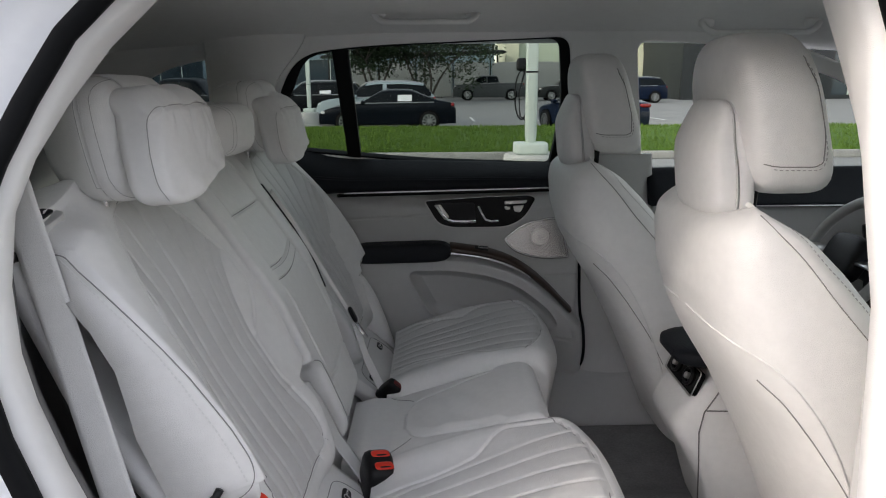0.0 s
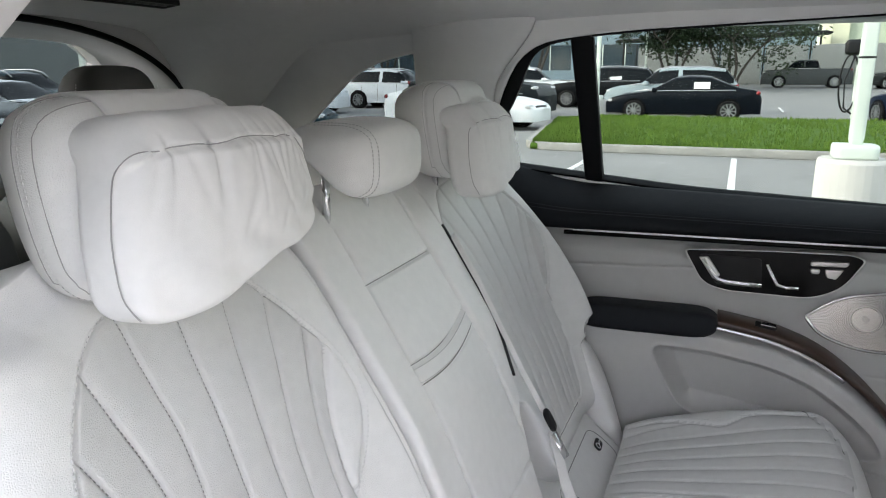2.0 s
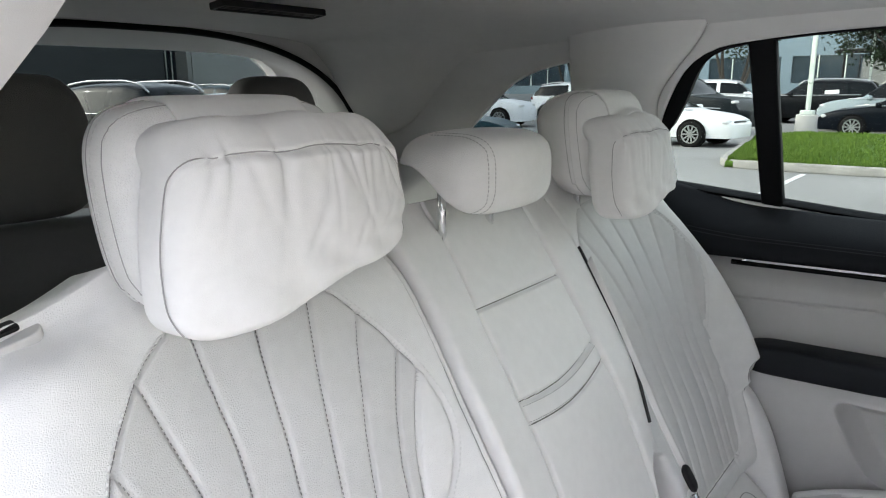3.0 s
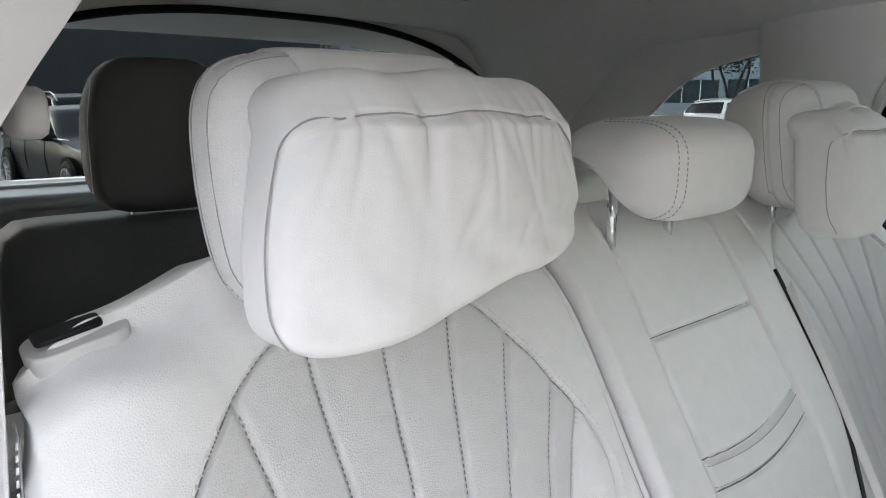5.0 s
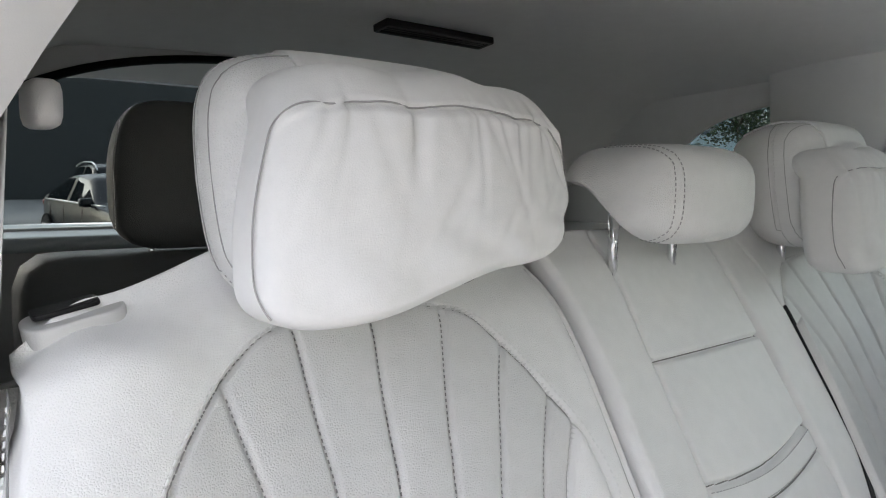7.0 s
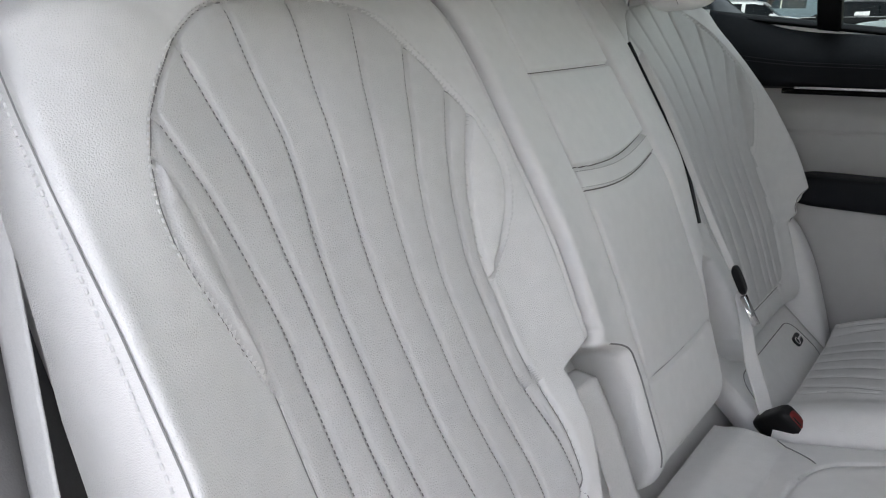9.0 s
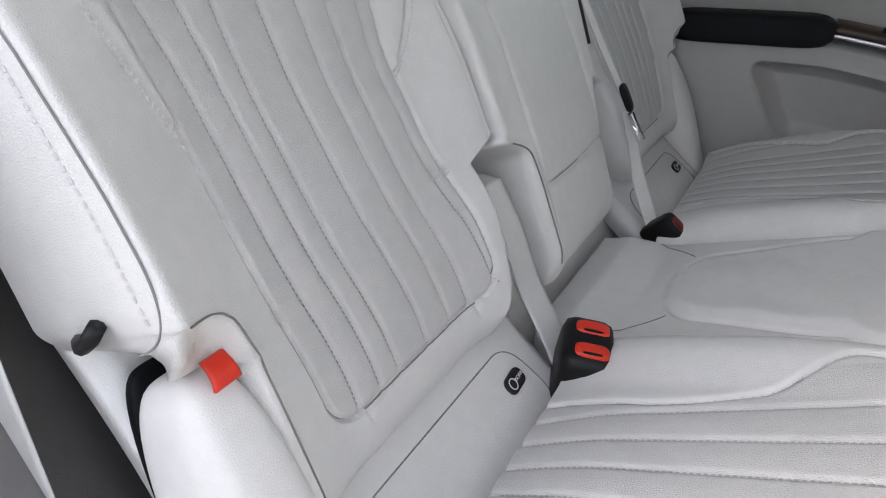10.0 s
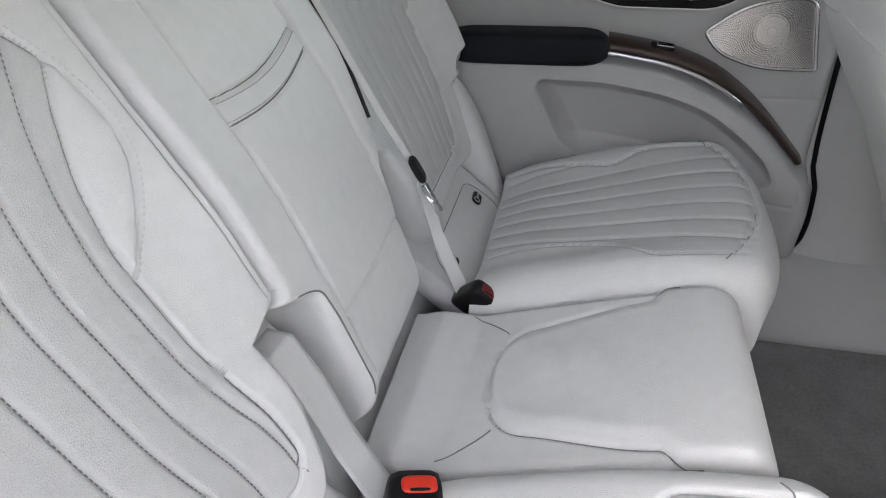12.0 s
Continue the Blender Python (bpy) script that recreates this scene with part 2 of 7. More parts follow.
def tubes(lines, r):
    """Thin four-sided cords along several lines, as one mesh."""
    verts, faces = [], []
    for pts in lines:
        P = np.asarray(pts, float)
        d = np.gradient(P, axis=0)
        d /= np.linalg.norm(d, axis=1, keepdims=True) + 1e-9
        ref = np.array([0.3, 0.5, 0.81])
        a = np.cross(d, ref)
        a /= np.linalg.norm(a, axis=1, keepdims=True) + 1e-9
        b = np.cross(d, a)
        i0 = len(verts)
        for p, x, y in zip(P, a, b):
            verts += [(p + x * r).tolist(), (p + y * r).tolist(), (p - x * r).tolist(), (p - y * r).tolist()]
        for i in range(len(P) - 1):
            for j in range(4):
                faces.append((i0 + i * 4 + j, i0 + i * 4 + (j + 1) % 4, i0 + i * 4 + 4 + (j + 1) % 4, i0 + i * 4 + 4 + j))
    return mesh_from(verts, faces)


def axes(o, x, y):
    """A pose with its origin and its x and y axes given; z follows."""
    x, y = Vector(x).normalized(), Vector(y).normalized()
    z = x.cross(y)
    return Matrix((x, y, z)).transposed().to_4x4() if o is None else Matrix.Translation(o) @ Matrix((x, y, z)).transposed().to_4x4()


def smooth(a, b, x):
    t = np.clip((x - a) / (b - a), 0, 1)
    return t * t * (3 - 2 * t)


def snap(pts, me, m=None, lift=0.0006):
    """Points laid onto the nearest place of a mesh, with the ways out of it."""
    m = m if m is not None else Matrix()
    tree_ = bvhtree.BVHTree.FromPolygons([m @ v.co for v in me.vertices], [tuple(p.vertices) for p in me.polygons])
    P, N = [], []
    for p in pts:
        loc, nrm, _, _ = tree_.find_nearest(Vector(p))
        P.append(loc + nrm * lift)
        N.append(nrm)
    return np.array(P), np.array(N)


def groove(d, width, depth):
    return -depth * np.exp(-((d / width) ** 2))


def stitches(lines, length=0.0035, gap=0.0025, r=0.0006):
    """Short threads laid along lines of points (each with its outward way), as one mesh."""
    verts, faces = [], []
    for pts, out in lines:
        P = np.array(pts, float)
        seg = np.linalg.norm(np.diff(P, axis=0), axis=1)
        s = np.concatenate([[0], np.cumsum(seg)])
        o = np.array(out, float)
        for k in range(int(s[-1] / (length + gap))):
            a = [np.interp(k * (length + gap) + f * length, s, P[:, c]) for f in (0, 1) for c in range(3)]
            a, b = np.array(a[:3]), np.array(a[3:])
            oo = o if o.ndim == 1 else np.array([np.interp(k * (length + gap), s, o[:, c]) for c in range(3)])
            d = (b - a) / (np.linalg.norm(b - a) + 1e-9)
            w = np.cross(d, oo)
            i0 = len(verts)
            for q in (a, b):
                for sx, so in ((-1, -0.4), (1, -0.4), (0.6, 1), (-0.6, 1)):
                    verts.append((q + w * sx * r + oo * so * r).tolist())
            faces += [(i0, i0 + 1, i0 + 5, i0 + 4), (i0 + 1, i0 + 2, i0 + 6, i0 + 5), (i0 + 2, i0 + 3, i0 + 7, i0 + 6), (i0 + 3, i0, i0 + 4, i0 + 7), (i0 + 3, i0 + 2, i0 + 1, i0), (i0 + 4, i0 + 5, i0 + 6, i0 + 7)]
    return mesh_from(verts, faces, False)

# ---- cabin shell: x forward, y to the car's left, z up; the middle of the cabin at y = MID ----
MID = 1.64


def mirror(me):
    me = me.copy()
    me.transform(Matrix.Translation((0, 2 * MID, 0)) @ Matrix.Diagonal((1, -1, 1, 1)))
    me.flip_normals()
    return me


# carpet floor, with a low tunnel along the middle and the step up to the seat base
_x, _y = np.meshgrid(np.linspace(-0.05, 2.6, 90), np.linspace(MID - 0.86, MID + 0.86, 70))
_z = 0.40 + 0.05 * np.exp(-(((_y - MID) / 0.16) ** 4)) + 0.015 * np.sin(_x * 9 + _y * 5) * 0.2
_z = _z + 0.03 * smooth(0.66, 0.86, np.abs(_y - MID)) * smooth(0.55, 0.85, _x)
_f = np.stack([_x, _y, _z], -1)
solo("floor", pad(_f, _f - (0, 0, 0.06)), CARPET, "dark grey carpeted cabin floor between the seat rows", "floor", kind="structure")

# headliner
_x, _y = np.meshgrid(np.linspace(-1.22, 2.1, 110), np.linspace(-0.79, 0.79, 80))
_z = 1.762 - 0.055 * smooth(0.2, -1.2, _x) - 0.05 * smooth(0.9, 2.1, _x) - 0.09 * (np.abs(_y) / 0.79) ** 3.2
_z = _z - 0.20 * smooth(-0.75, -1.2, _x) * smooth(0.48, 0.76, np.abs(_y))
_f = np.stack([_x, _y + MID, _z], -1)
solo("ceiling", pad(_f, _f + (0, 0, 0.05)), HEADLINER, "grey woven fabric headliner of the car roof", "ceiling", kind="structure")
_f2 = np.stack([_x, _y * 1.12 + MID, _z + 0.055], -1)
solo("roof", pad(_f2, _f2 + (0, 0, 0.02)), PAINT, "white painted sheet metal car roof", "roof", kind="structure")

# upper side: a slab in the plane of the side glass with the window openings cut through
SIDE = axes((0, 2.505, 1.28), (1, 0, 0), (0, -0.371, 0.929))
WIN_REAR = rounded([(-0.335, 0.045, 0.02), (-0.292, 0.225, 0.08), (-0.205, 0.385, 0.12), (0.02, 0.412, 0.1), (0.668, 0.437, 0.045), (0.70, 0.20, 0.1), (0.672, -0.03, 0.02), (0.2, -0.01, 0.1)])
WIN_FRONT = rounded([(0.975, -0.045, 0.02), (0.885, 0.425, 0.05), (1.25, 0.40, 0.1), (1.62, 0.27, 0.08), (1.98, -0.06, 0.03)])
WIN_QUARTER = rounded([(-0.90, 0.14, 0.04), (-0.66, 0.335, 0.1), (-0.462, 0.375, 0.02), (-0.507, 0.15, 0.03)])
_outer = rounded([(-1.25, -0.06), (-1.25, 0.36), (-0.9, 0.44), (0.2, 0.50), (1.2, 0.48), (2.2, 0.10), (2.2, -0.06)], 0.05)
_upper = plate([_outer, WIN_REAR, WIN_FRONT, WIN_QUARTER], 0.03, 0.006)
_upper.transform(SIDE)
solo("wall_left", _upper, HEADLINER, "grey fabric pillar and roof rail trim round the side windows", "wall", kind="structure")


def window(name, outline, material, label, grow=0.012):
    c = Vector((sum(p[0] for p in outline) / len(outline), sum(p[1] for p in outline) / len(outline)))
    big = [((Vector(p) - c) * (1 + grow / 0.2) + c)[:] for p in outline]
    me = plate([big], 0.005)
    me.transform(SIDE @ Matrix.Translation((0, 0, -0.018)))
    ob = tagged(part(name, me, material), label, "window", kind="structure")
    return ob


window_1 = window("window_1", WIN_REAR, TINT, "tinted rear door side window above dark belt trim")
window_2 = window("window_2", WIN_FRONT, CLEAR, "clear front door side window beyond the driver seat")
window_3 = window("window_3", WIN_QUARTER, PRIVACY, "small tinted rear quarter window behind the pillar")
# black window rubber round the rear door glass, and the upright division bar
_c = Vector((0.19, 0.2))
_in = []
for p in WIN_REAR:
    q = Vector(p)
    w = 0.012 + 0.020 * float(smooth(0.5, 0.7, q.x)) + 0.03 * float(smooth(-0.15, -0.3, q.x)) * float(smooth(0.1, 0.3, q.y))
    d = (_c - q)
    _in.append((q.x + math.copysign(min(w, abs(d.x)), d.x) * (1 if abs(d.x) > 0.3 else 0), q.y + math.copysign(0.006, d.y)))
_seal = plate([WIN_REAR, _in], 0.03, 0.002)
_seal.transform(SIDE @ Matrix.Translation((0, 0, -0.006)))
part("window_seal", _seal, RUBBER, window_1, "black rubber glass surround")
_bar = plate([[(-0.068, -0.02), (-0.022, -0.02), (-0.040, 0.42), (-0.094, 0.42)]], 0.03, 0.006)
_bar.transform(SIDE @ Matrix.Translation((0, 0, -0.004)))
part("division_bar", _bar, RUBBER, window_1, "black upright window division bar")

# C pillar cover, bulging inwards between door window and quarter window
_u, _v = np.meshgrid(np.linspace(0, 1, 40), np.linspace(0, 1, 40))


def pillar_cover(thick):
    zz = 1.30 + 0.42 * _v
    x0 = -0.335 + 0.043 * smooth(0.0, 0.55, _v) + 0.13 * smooth(0.5, 1.0, _v)
    x1 = -0.507 + 0.045 * _v - 0.02
    xx = x0 + (x1 - x0) * _u
    yy = 2.495 - 0.40 * (zz - 1.28) - 0.012 - (0.075 - 0.06 * _v) * np.sin(np.pi * np.clip(_u, 0, 1)) ** 0.7
    return np.stack([xx, yy + thick, zz], -1)


_pc = pad(pillar_cover(0), pillar_cover(0.02))
solo("trim_pillar_left", _pc, HEADLINER, "grey fabric covered rear pillar beside the window", "pillar trim", kind="structure")

# lower side behind the seats: load bay wall with a wheel arch hump, both sides
_u, _v = np.meshgrid(np.linspace(-1.75, -0.30, 60), np.linspace(0.40, 1.34, 40))
_yy = 2.36 + 0.03 * smooth(0.9, 0.5, _v) - 0.10 * np.exp(-(((_u + 0.80) / 0.26) ** 4)) * smooth(0.98, 0.80, _v) + 0.10 * smooth(1.1, 1.34, _v)
_f = np.stack([_u, _yy, _v], -1)
_lw = pad(_f, _f + (0, 0.03, 0))
_lw_near = mirror(_lw)
solo("wall_bay_left", _lw, PLASTIC, "grey plastic load bay side lining", "wall", kind="structure")
solo("wall_bay_right", _lw_near, PLASTIC, "grey plastic load bay side lining by the door opening", "wall", kind="structure")
_u, _v = np.meshgrid(np.linspace(-2.0, -0.10, 20), np.linspace(MID - 0.8, MID + 0.8, 16))
_f = np.stack([_u, _v, 0.50 + 0 * _u], -1)
solo("floor_bay", pad(_f, _f - (0, 0, 0.05)), CARPET, "dark carpeted load bay floor", "floor", kind="structure")

# rear end: a wide arch of lining round the tailgate opening, and the rear window behind
_a = np.linspace(radians(-25), radians(205), 70)


def arch(x, half, z0, zr, power=2.6):
    c, s = np.cos(_a), np.sin(_a)
    r = (np.abs(c) ** power + np.abs(s) ** power) ** (-1 / power)
    return np.stack([np.full_like(c, x), MID + half * r * c, z0 + zr * r * s], -1)


_rings = [arch(-1.19, 0.735, 1.30, 0.415), arch(-1.22, 0.718, 1.30, 0.400), arch(-1.29, 0.722, 1.30, 0.388, 3.0), arch(-1.36, 0.728, 1.30, 0.376, 3.8), arch(-1.42, 0.732, 1.30, 0.366, 4.6), arch(-1.64, 0.78, 1.30, 0.42, 4.6)]
_f = np.stack(_rings)
_b = np.stack([arch(x, 0.83, 1.30, 0.48) for x in (-1.19, -1.22, -1.29, -1.36, -1.42, -1.64)])
solo("trim_tailgate", pad(_f, _b), PLASTIC, "grey plastic lining arch round the tailgate opening", "trim", kind="structure")
part("weather_seal", sweep(arch(-1.205, 0.722, 1.30, 0.402), 0.009, n=6), RUBBER, bpy.data.objects["trim_tailgate"], "black rubber tailgate seal")
_u, _v = np.meshgrid(np.linspace(-0.74, 0.74, 30), np.linspace(0, 1, 16))
_f = np.stack([-1.62 - 0.10 * (1 - _v) + 0.05 * np.cos(_u * 2), MID + _u * (1 - 0.05 * _v), 1.335 + 0.345 * _v], -1)
solo("window_rear", pad(_f, _f - (0.005, 0, 0)), PRIVACY, "tinted tailgate rear window", "window", kind="structure")
_u, _v = np.meshgrid(np.linspace(-0.72, 0.72, 30), np.linspace(0, 1, 16))
_f = np.stack([-1.66 + 0.06 * _v, MID + _u, 0.5 + 0.83 * _v], -1)
solo("door_tailgate", pad(_f, _f - (0.06, 0, 0)), PLASTIC, "grey plastic lining of the closed tailgate", "tailgate", kind="structure")
_u, _v = np.meshgrid(np.linspace(-0.70, 0.70, 24), np.linspace(0, 1, 8))
_f = np.stack([-1.50 - 0.20 * _v, MID + _u, 1.315 + 0.02 * _v], -1)
solo("trim_parcel", pad(_f, _f - (0, 0, 0.03)), mat("pale_sill", (0.42, 0.45, 0.46), 0.5), "pale tailgate sill below the rear window", "sill", kind="structure")

# near side: door opening with light trim edge, black rubber seal and white body
OPEN = [(-0.10, 0.905, 1.645), (-0.155, 0.88, 1.585), (-0.195, 0.858, 1.515), (-0.225, 0.835, 1.45), (-0.246, 0.815, 1.39), (-0.247, 0.79, 1.31), (-0.238, 0.775, 1.23), (-0.222, 0.77, 1.16), (-0.195, 0.77, 1.07), (-0.15, 0.77, 0.95), (-0.08, 0.77, 0.82), (0.02, 0.77, 0.70), (0.11, 0.77, 0.60), (0.17, 0.77, 0.52), (0.25, 0.77, 0.46)]
_top = [(0.735, 0.895, 1.655), (0.65, 0.912, 1.672), (0.4, 0.915, 1.675), (0.1, 0.912, 1.672), (-0.03, 0.91, 1.662)]
_front = [(0.7, 0.77, 0.45), (0.76, 0.77, 0.50), (0.765, 0.77, 0.9), (0.745, 0.775, 1.28), (0.745, 0.83, 1.45), (0.75, 0.87, 1.58)]
LOOP = [Vector(p) for p in OPEN + _front + _top]
_k = len(LOOP)
_cen = Vector((0.27, 0.82, 1.1))


def ring(off, dy):
    out = []
    for i, p in enumerate(LOOP):
        d = (LOOP[(i + 1) % _k] - LOOP[i - 1]).normalized()
        nrm = d.cross(Vector((0, 1, 0)))
        nrm = nrm if nrm.dot(p - _cen) > 0 else -nrm
        out.append(p + nrm * off + Vector((0, dy, 0)))
    return np.array(out)


def band(rings):
    """A closed band over rings of points."""
    k, n = len(rings), len(rings[0])
    verts = np.concatenate(rings).tolist()
    faces = [(i * n + j, i * n + (j + 1) % n, (i + 1) * n + (j + 1) % n, (i + 1) * n + j) for i in range(k - 1) for j in range(n)]
    return mesh_from(verts, faces)


near = thing("wall_right", (0.27, 0.8, 0.45), "door opening with white body, black rubber seal and grey trim edge", "door frame", kind="structure")
_w = smooth(1.45, 1.60, np.array([p.z for p in LOOP]))[:, None]
part("trim_edge", band([ring(0.05, 0.10) * (1 - _w) + ring(0.03, 0.13) * _w, ring(0.012, 0.045) * (1 - _w) + ring(0.002, 0.06) * _w, ring(0.0, 0.012), ring(0.004, -0.004), ring(0.016, -0.010)]), HEADLINER, near, "grey fabric trim edge")
part("weather_seal", sweep(ring(0.026, -0.022).tolist(), 0.018, 0.014, up=(0, 1, 0), n=10, closed=True), RUBBER, near, "black rubber door seal")
part("body_panel", band([ring(0.02, -0.03), ring(0.05, -0.05), ring(0.09, -0.055), ring(0.12, -0.08), ring(0.40, -0.10), ring(0.40, 0.0), ring(0.06, 0.0)]), PAINT, near, "white painted body panel")
_low = slice(5, 14)
_rows = [ring(0.048, 0.098)[_low], ring(0.07, 0.14)[_low], ring(0.12, 0.21)[_low], ring(0.19, 0.30)[_low], ring(0.24, 0.42)[_low]]
_f = np.stack(_rows)
# grey plastic, its colour darkened to hold the shade beside the seat
part("quarter_lining", pad(_f, _f - (0.02, 0, 0)), mat("shaded_lining", (0.15, 0.147, 0.145), 0.7, vary=0.08, scale=5, grain=0.4, grain_scale=500, spec=0.3), near, "grey plastic wheel arch lining beside the seat, darkened for shade")
_pcn = mirror(_pc)
solo("trim_pillar_right", _pcn, HEADLINER, "grey fabric covered rear pillar by the open door", "pillar trim", kind="structure")
# near side behind the opening and ahead of it, closed with plain lining
_back = plate([rounded([(-1.25, -0.06), (-1.25, 0.36), (-0.9, 0.44), (-0.25, 0.46), (-0.33, 0.2), (-0.36, -0.06)], 0.02), WIN_QUARTER], 0.03, 0.004)
_back.transform(SIDE)
solo("wall_right_rear", mirror(_back), HEADLINER, "grey rear side lining by the door opening", "wall", kind="structure")
_wm = window("window_4", WIN_QUARTER, PRIVACY, "small tinted quarter window on the door opening side")
_wm.data.transform(Matrix.Translation((0, 2 * MID, 0)) @ Matrix.Diagonal((1, -1, 1, 1)))
_fr = plate([rounded([(0.78, -0.06), (0.76, 0.47), (1.2, 0.47), (2.2, 0.10), (2.2, -0.06)], 0.03), WIN_FRONT], 0.03, 0.004)
_fr.transform(SIDE)
solo("wall_right_front", mirror(_fr), HEADLINER, "grey front pillar and window frame trim", "wall", kind="structure")
_ff = plate([[(0.78, 0.40), (0.78, 1.25), (2.2, 1.25), (2.2, 0.40)]], 0.05, 0.005)
_ff.transform(axes((0, 0.80, 0), (1, 0, 0), (0, 0, 1)))
solo("door_front_right", _ff, PLASTIC, "grey plastic lined closed front passenger door", "door", kind="structure")
_wf = window("window_5", WIN_FRONT, TINT, "tinted front door side window by the open rear door")
_wf.data.transform(Matrix.Translation((0, 2 * MID, 0)) @ Matrix.Diagonal((1, -1, 1, 1)))

# ---- rear seats ----
LEAN_BACK = radians(20.5)
BACK_O = np.array([0.05, 0.0, 0.70])
BACK_UP = np.array([-math.sin(LEAN_BACK), 0.0, math.cos(LEAN_BACK)])
BACK_N = np.array([math.cos(LEAN_BACK), 0.0, math.sin(LEAN_BACK)])


def on_back(u, s, n, yc):
    """Places on the backrests: u across from yc, s up along the back, n out of it."""
    u, s, n = np.broadcast_arrays(np.asarray(u, float), np.asarray(s, float), np.asarray(n, float))
    p = BACK_O + s[..., None] * BACK_UP + n[..., None] * BACK_N
    p[..., 1] += u + yc
    return p


def curve(s, xs, ys, soft=0.012):
    """A softened line through knots."""
    s = np.asarray(s, float)
    return sum(np.interp(s + d * soft, xs, ys) for d in (-1.0, -0.5, 0.0, 0.5, 1.0)) / 5


def mid_base(s):
    """The middle backrest curves back towards its top."""
    return curve(s, [0.05, 0.18, 0.30, 0.40, 0.446, 0.487, 0.614, 0.66, 0.70, 0.74, 0.775], [0.008, 0.007, 0.004, 0.001, -0.003, -0.013, -0.047, -0.060, -0.073, -0.087, -0.108])


def back_bend(s):
    """So do the outer backrests, whose middle is hollow between the bolsters."""
    return curve(s, [0.08, 0.20, 0.30, 0.40, 0.48, 0.58, 0.62, 0.68, 0.74, 0.79], [0.0, -0.008, -0.022, -0.036, -0.042, -0.052, -0.060, -0.072, -0.082, -0.088])


def rib_step(s):
    return curve(s, [0.12, 0.20, 0.28, 0.36, 0.42, 0.48, 0.54, 0.58, 0.62, 0.66, 0.74], [0.0436, 0.0432, 0.0425, 0.0426, 0.043, 0.0465, 0.0519, 0.0574, 0.0637, 0.0706, 0.083])


RIB_LOW = (-2.82, -2.0, -1.28, -0.03, 1.08, 2.0, 3.06)


def rib_place(k, s):
    """Where rib k (-3 to 3) runs, in steps from the middle line: even at the top, closer in pairs below."""
    w = smooth(0.42, 0.60, s)
    return k * w + RIB_LOW[k + 3] * (1 - w)


def fan_middle(s):
    """The ribs' middle line sways a little across the backrest."""
    return curve(s, [0.12, 0.16, 0.20, 0.24, 0.28, 0.32, 0.36, 0.42, 0.48, 0.54, 0.58, 0.62, 0.66, 0.70], [0.037, 0.036, 0.030, 0.022, 0.016, 0.0135, 0.012, 0.0095, 0.0095, 0.0155, 0.019, 0.023, 0.029, 0.036])


def panel_edge(s, away=False):
    w = np.where(away, curve(s, [0.36, 0.42, 0.50, 0.58], [3.68, 3.66, 3.53, 3.46]), curve(s, [0.12, 0.20, 0.28, 0.36], [3.20, 3.35, 3.55, 3.58])) * rib_step(s)
    return np.where(s < 0.155, w - 0.045 * (1 - np.sqrt(np.clip(1 - (np.clip(0.155 - s, 0, 1) / 0.035) ** 2, 0, 1))), w)


def arch_half(s, away=False):
    """Half width of the stitched arch to either side."""
    full = curve(s, [0.36, 0.39, 0.42, 0.452, 0.486, 0.515, 0.541, 0.57, 0.587, 0.612, 0.639, 0.667, 0.683, 0.704, 0.713, 0.720, 0.725], [0.125, 0.146, 0.160, 0.172, 0.184, 0.191, 0.191, 0.185, 0.178, 0.166, 0.147, 0.122, 0.105, 0.076, 0.052, 0.026, 0.0], 0.006)
    slim = curve(s, [0.36, 0.391, 0.418, 0.447, 0.477, 0.51, 0.54, 0.578, 0.606, 0.634, 0.669, 0.698, 0.708, 0.716, 0.722, 0.725], [0.130, 0.168, 0.195, 0.214, 0.229, 0.236, 0.234, 0.224, 0.210, 0.196, 0.172, 0.149, 0.132, 0.100, 0.050, 0.0], 0.006)
    return np.where(away, full, slim)


NEAR_BACK, FAR_BACK = 1.188, 2.115


def mid_right(s):
    return np.interp(s, [0.04, 0.10, 0.20, 0.265, 0.295, 0.433, 0.53, 0.635, 0.733, 0.79], [1.800, 1.806, 1.818, 1.828, 1.846, 1.866, 1.880, 1.893, 1.897, 1.897])


def back_half(s, outward=False, outer=1):
    """Half width of an outer backrest: towards the door, or towards the middle seat with the buckle notch low down."""
    if outward:
        return (0.197 if outer > 0 else 0.175) + (0.060 if outer > 0 else 0.050) * smooth(0.236, 0.262, s) ** 0.6 - np.interp(s, [0.52, 0.57, 0.62, 0.66, 0.70, 0.73], [0.0, 0.002, 0.006, 0.011, 0.017, 0.021])
    low = np.interp(s, [0.07, 0.09, 0.12, 0.18, 0.24, 0.27], [0.168, 0.186, 0.200, 0.212, 0.216, 0.218])
    if outer > 0:
        high = np.interp(s, [0.287, 0.37, 0.448, 0.51, 0.56, 0.614, 0.66, 0.69, 0.723, 0.76], [0.277, 0.274, 0.267, 0.269, 0.273, 0.277, 0.279, 0.279, 0.278, 0.275])
    else:
        high = FAR_BACK - 0.003 - mid_right(s)
        low = low + 0.025
    f = smooth(0.264, 0.286, s) ** 0.7
    return low * (1 - f) + high * f


def cut_edge(s):
    """The arched seam where the outer side of a backrest turns in above the side wing: half width over height."""
    return np.interp(s, [0.085, 0.13, 0.18, 0.23, 0.258, 0.272, 0.281, 0.287, 0.2905, 0.292], [0.176, 0.178, 0.181, 0.185, 0.190, 0.196, 0.206, 0.220, 0.238, 0.254])


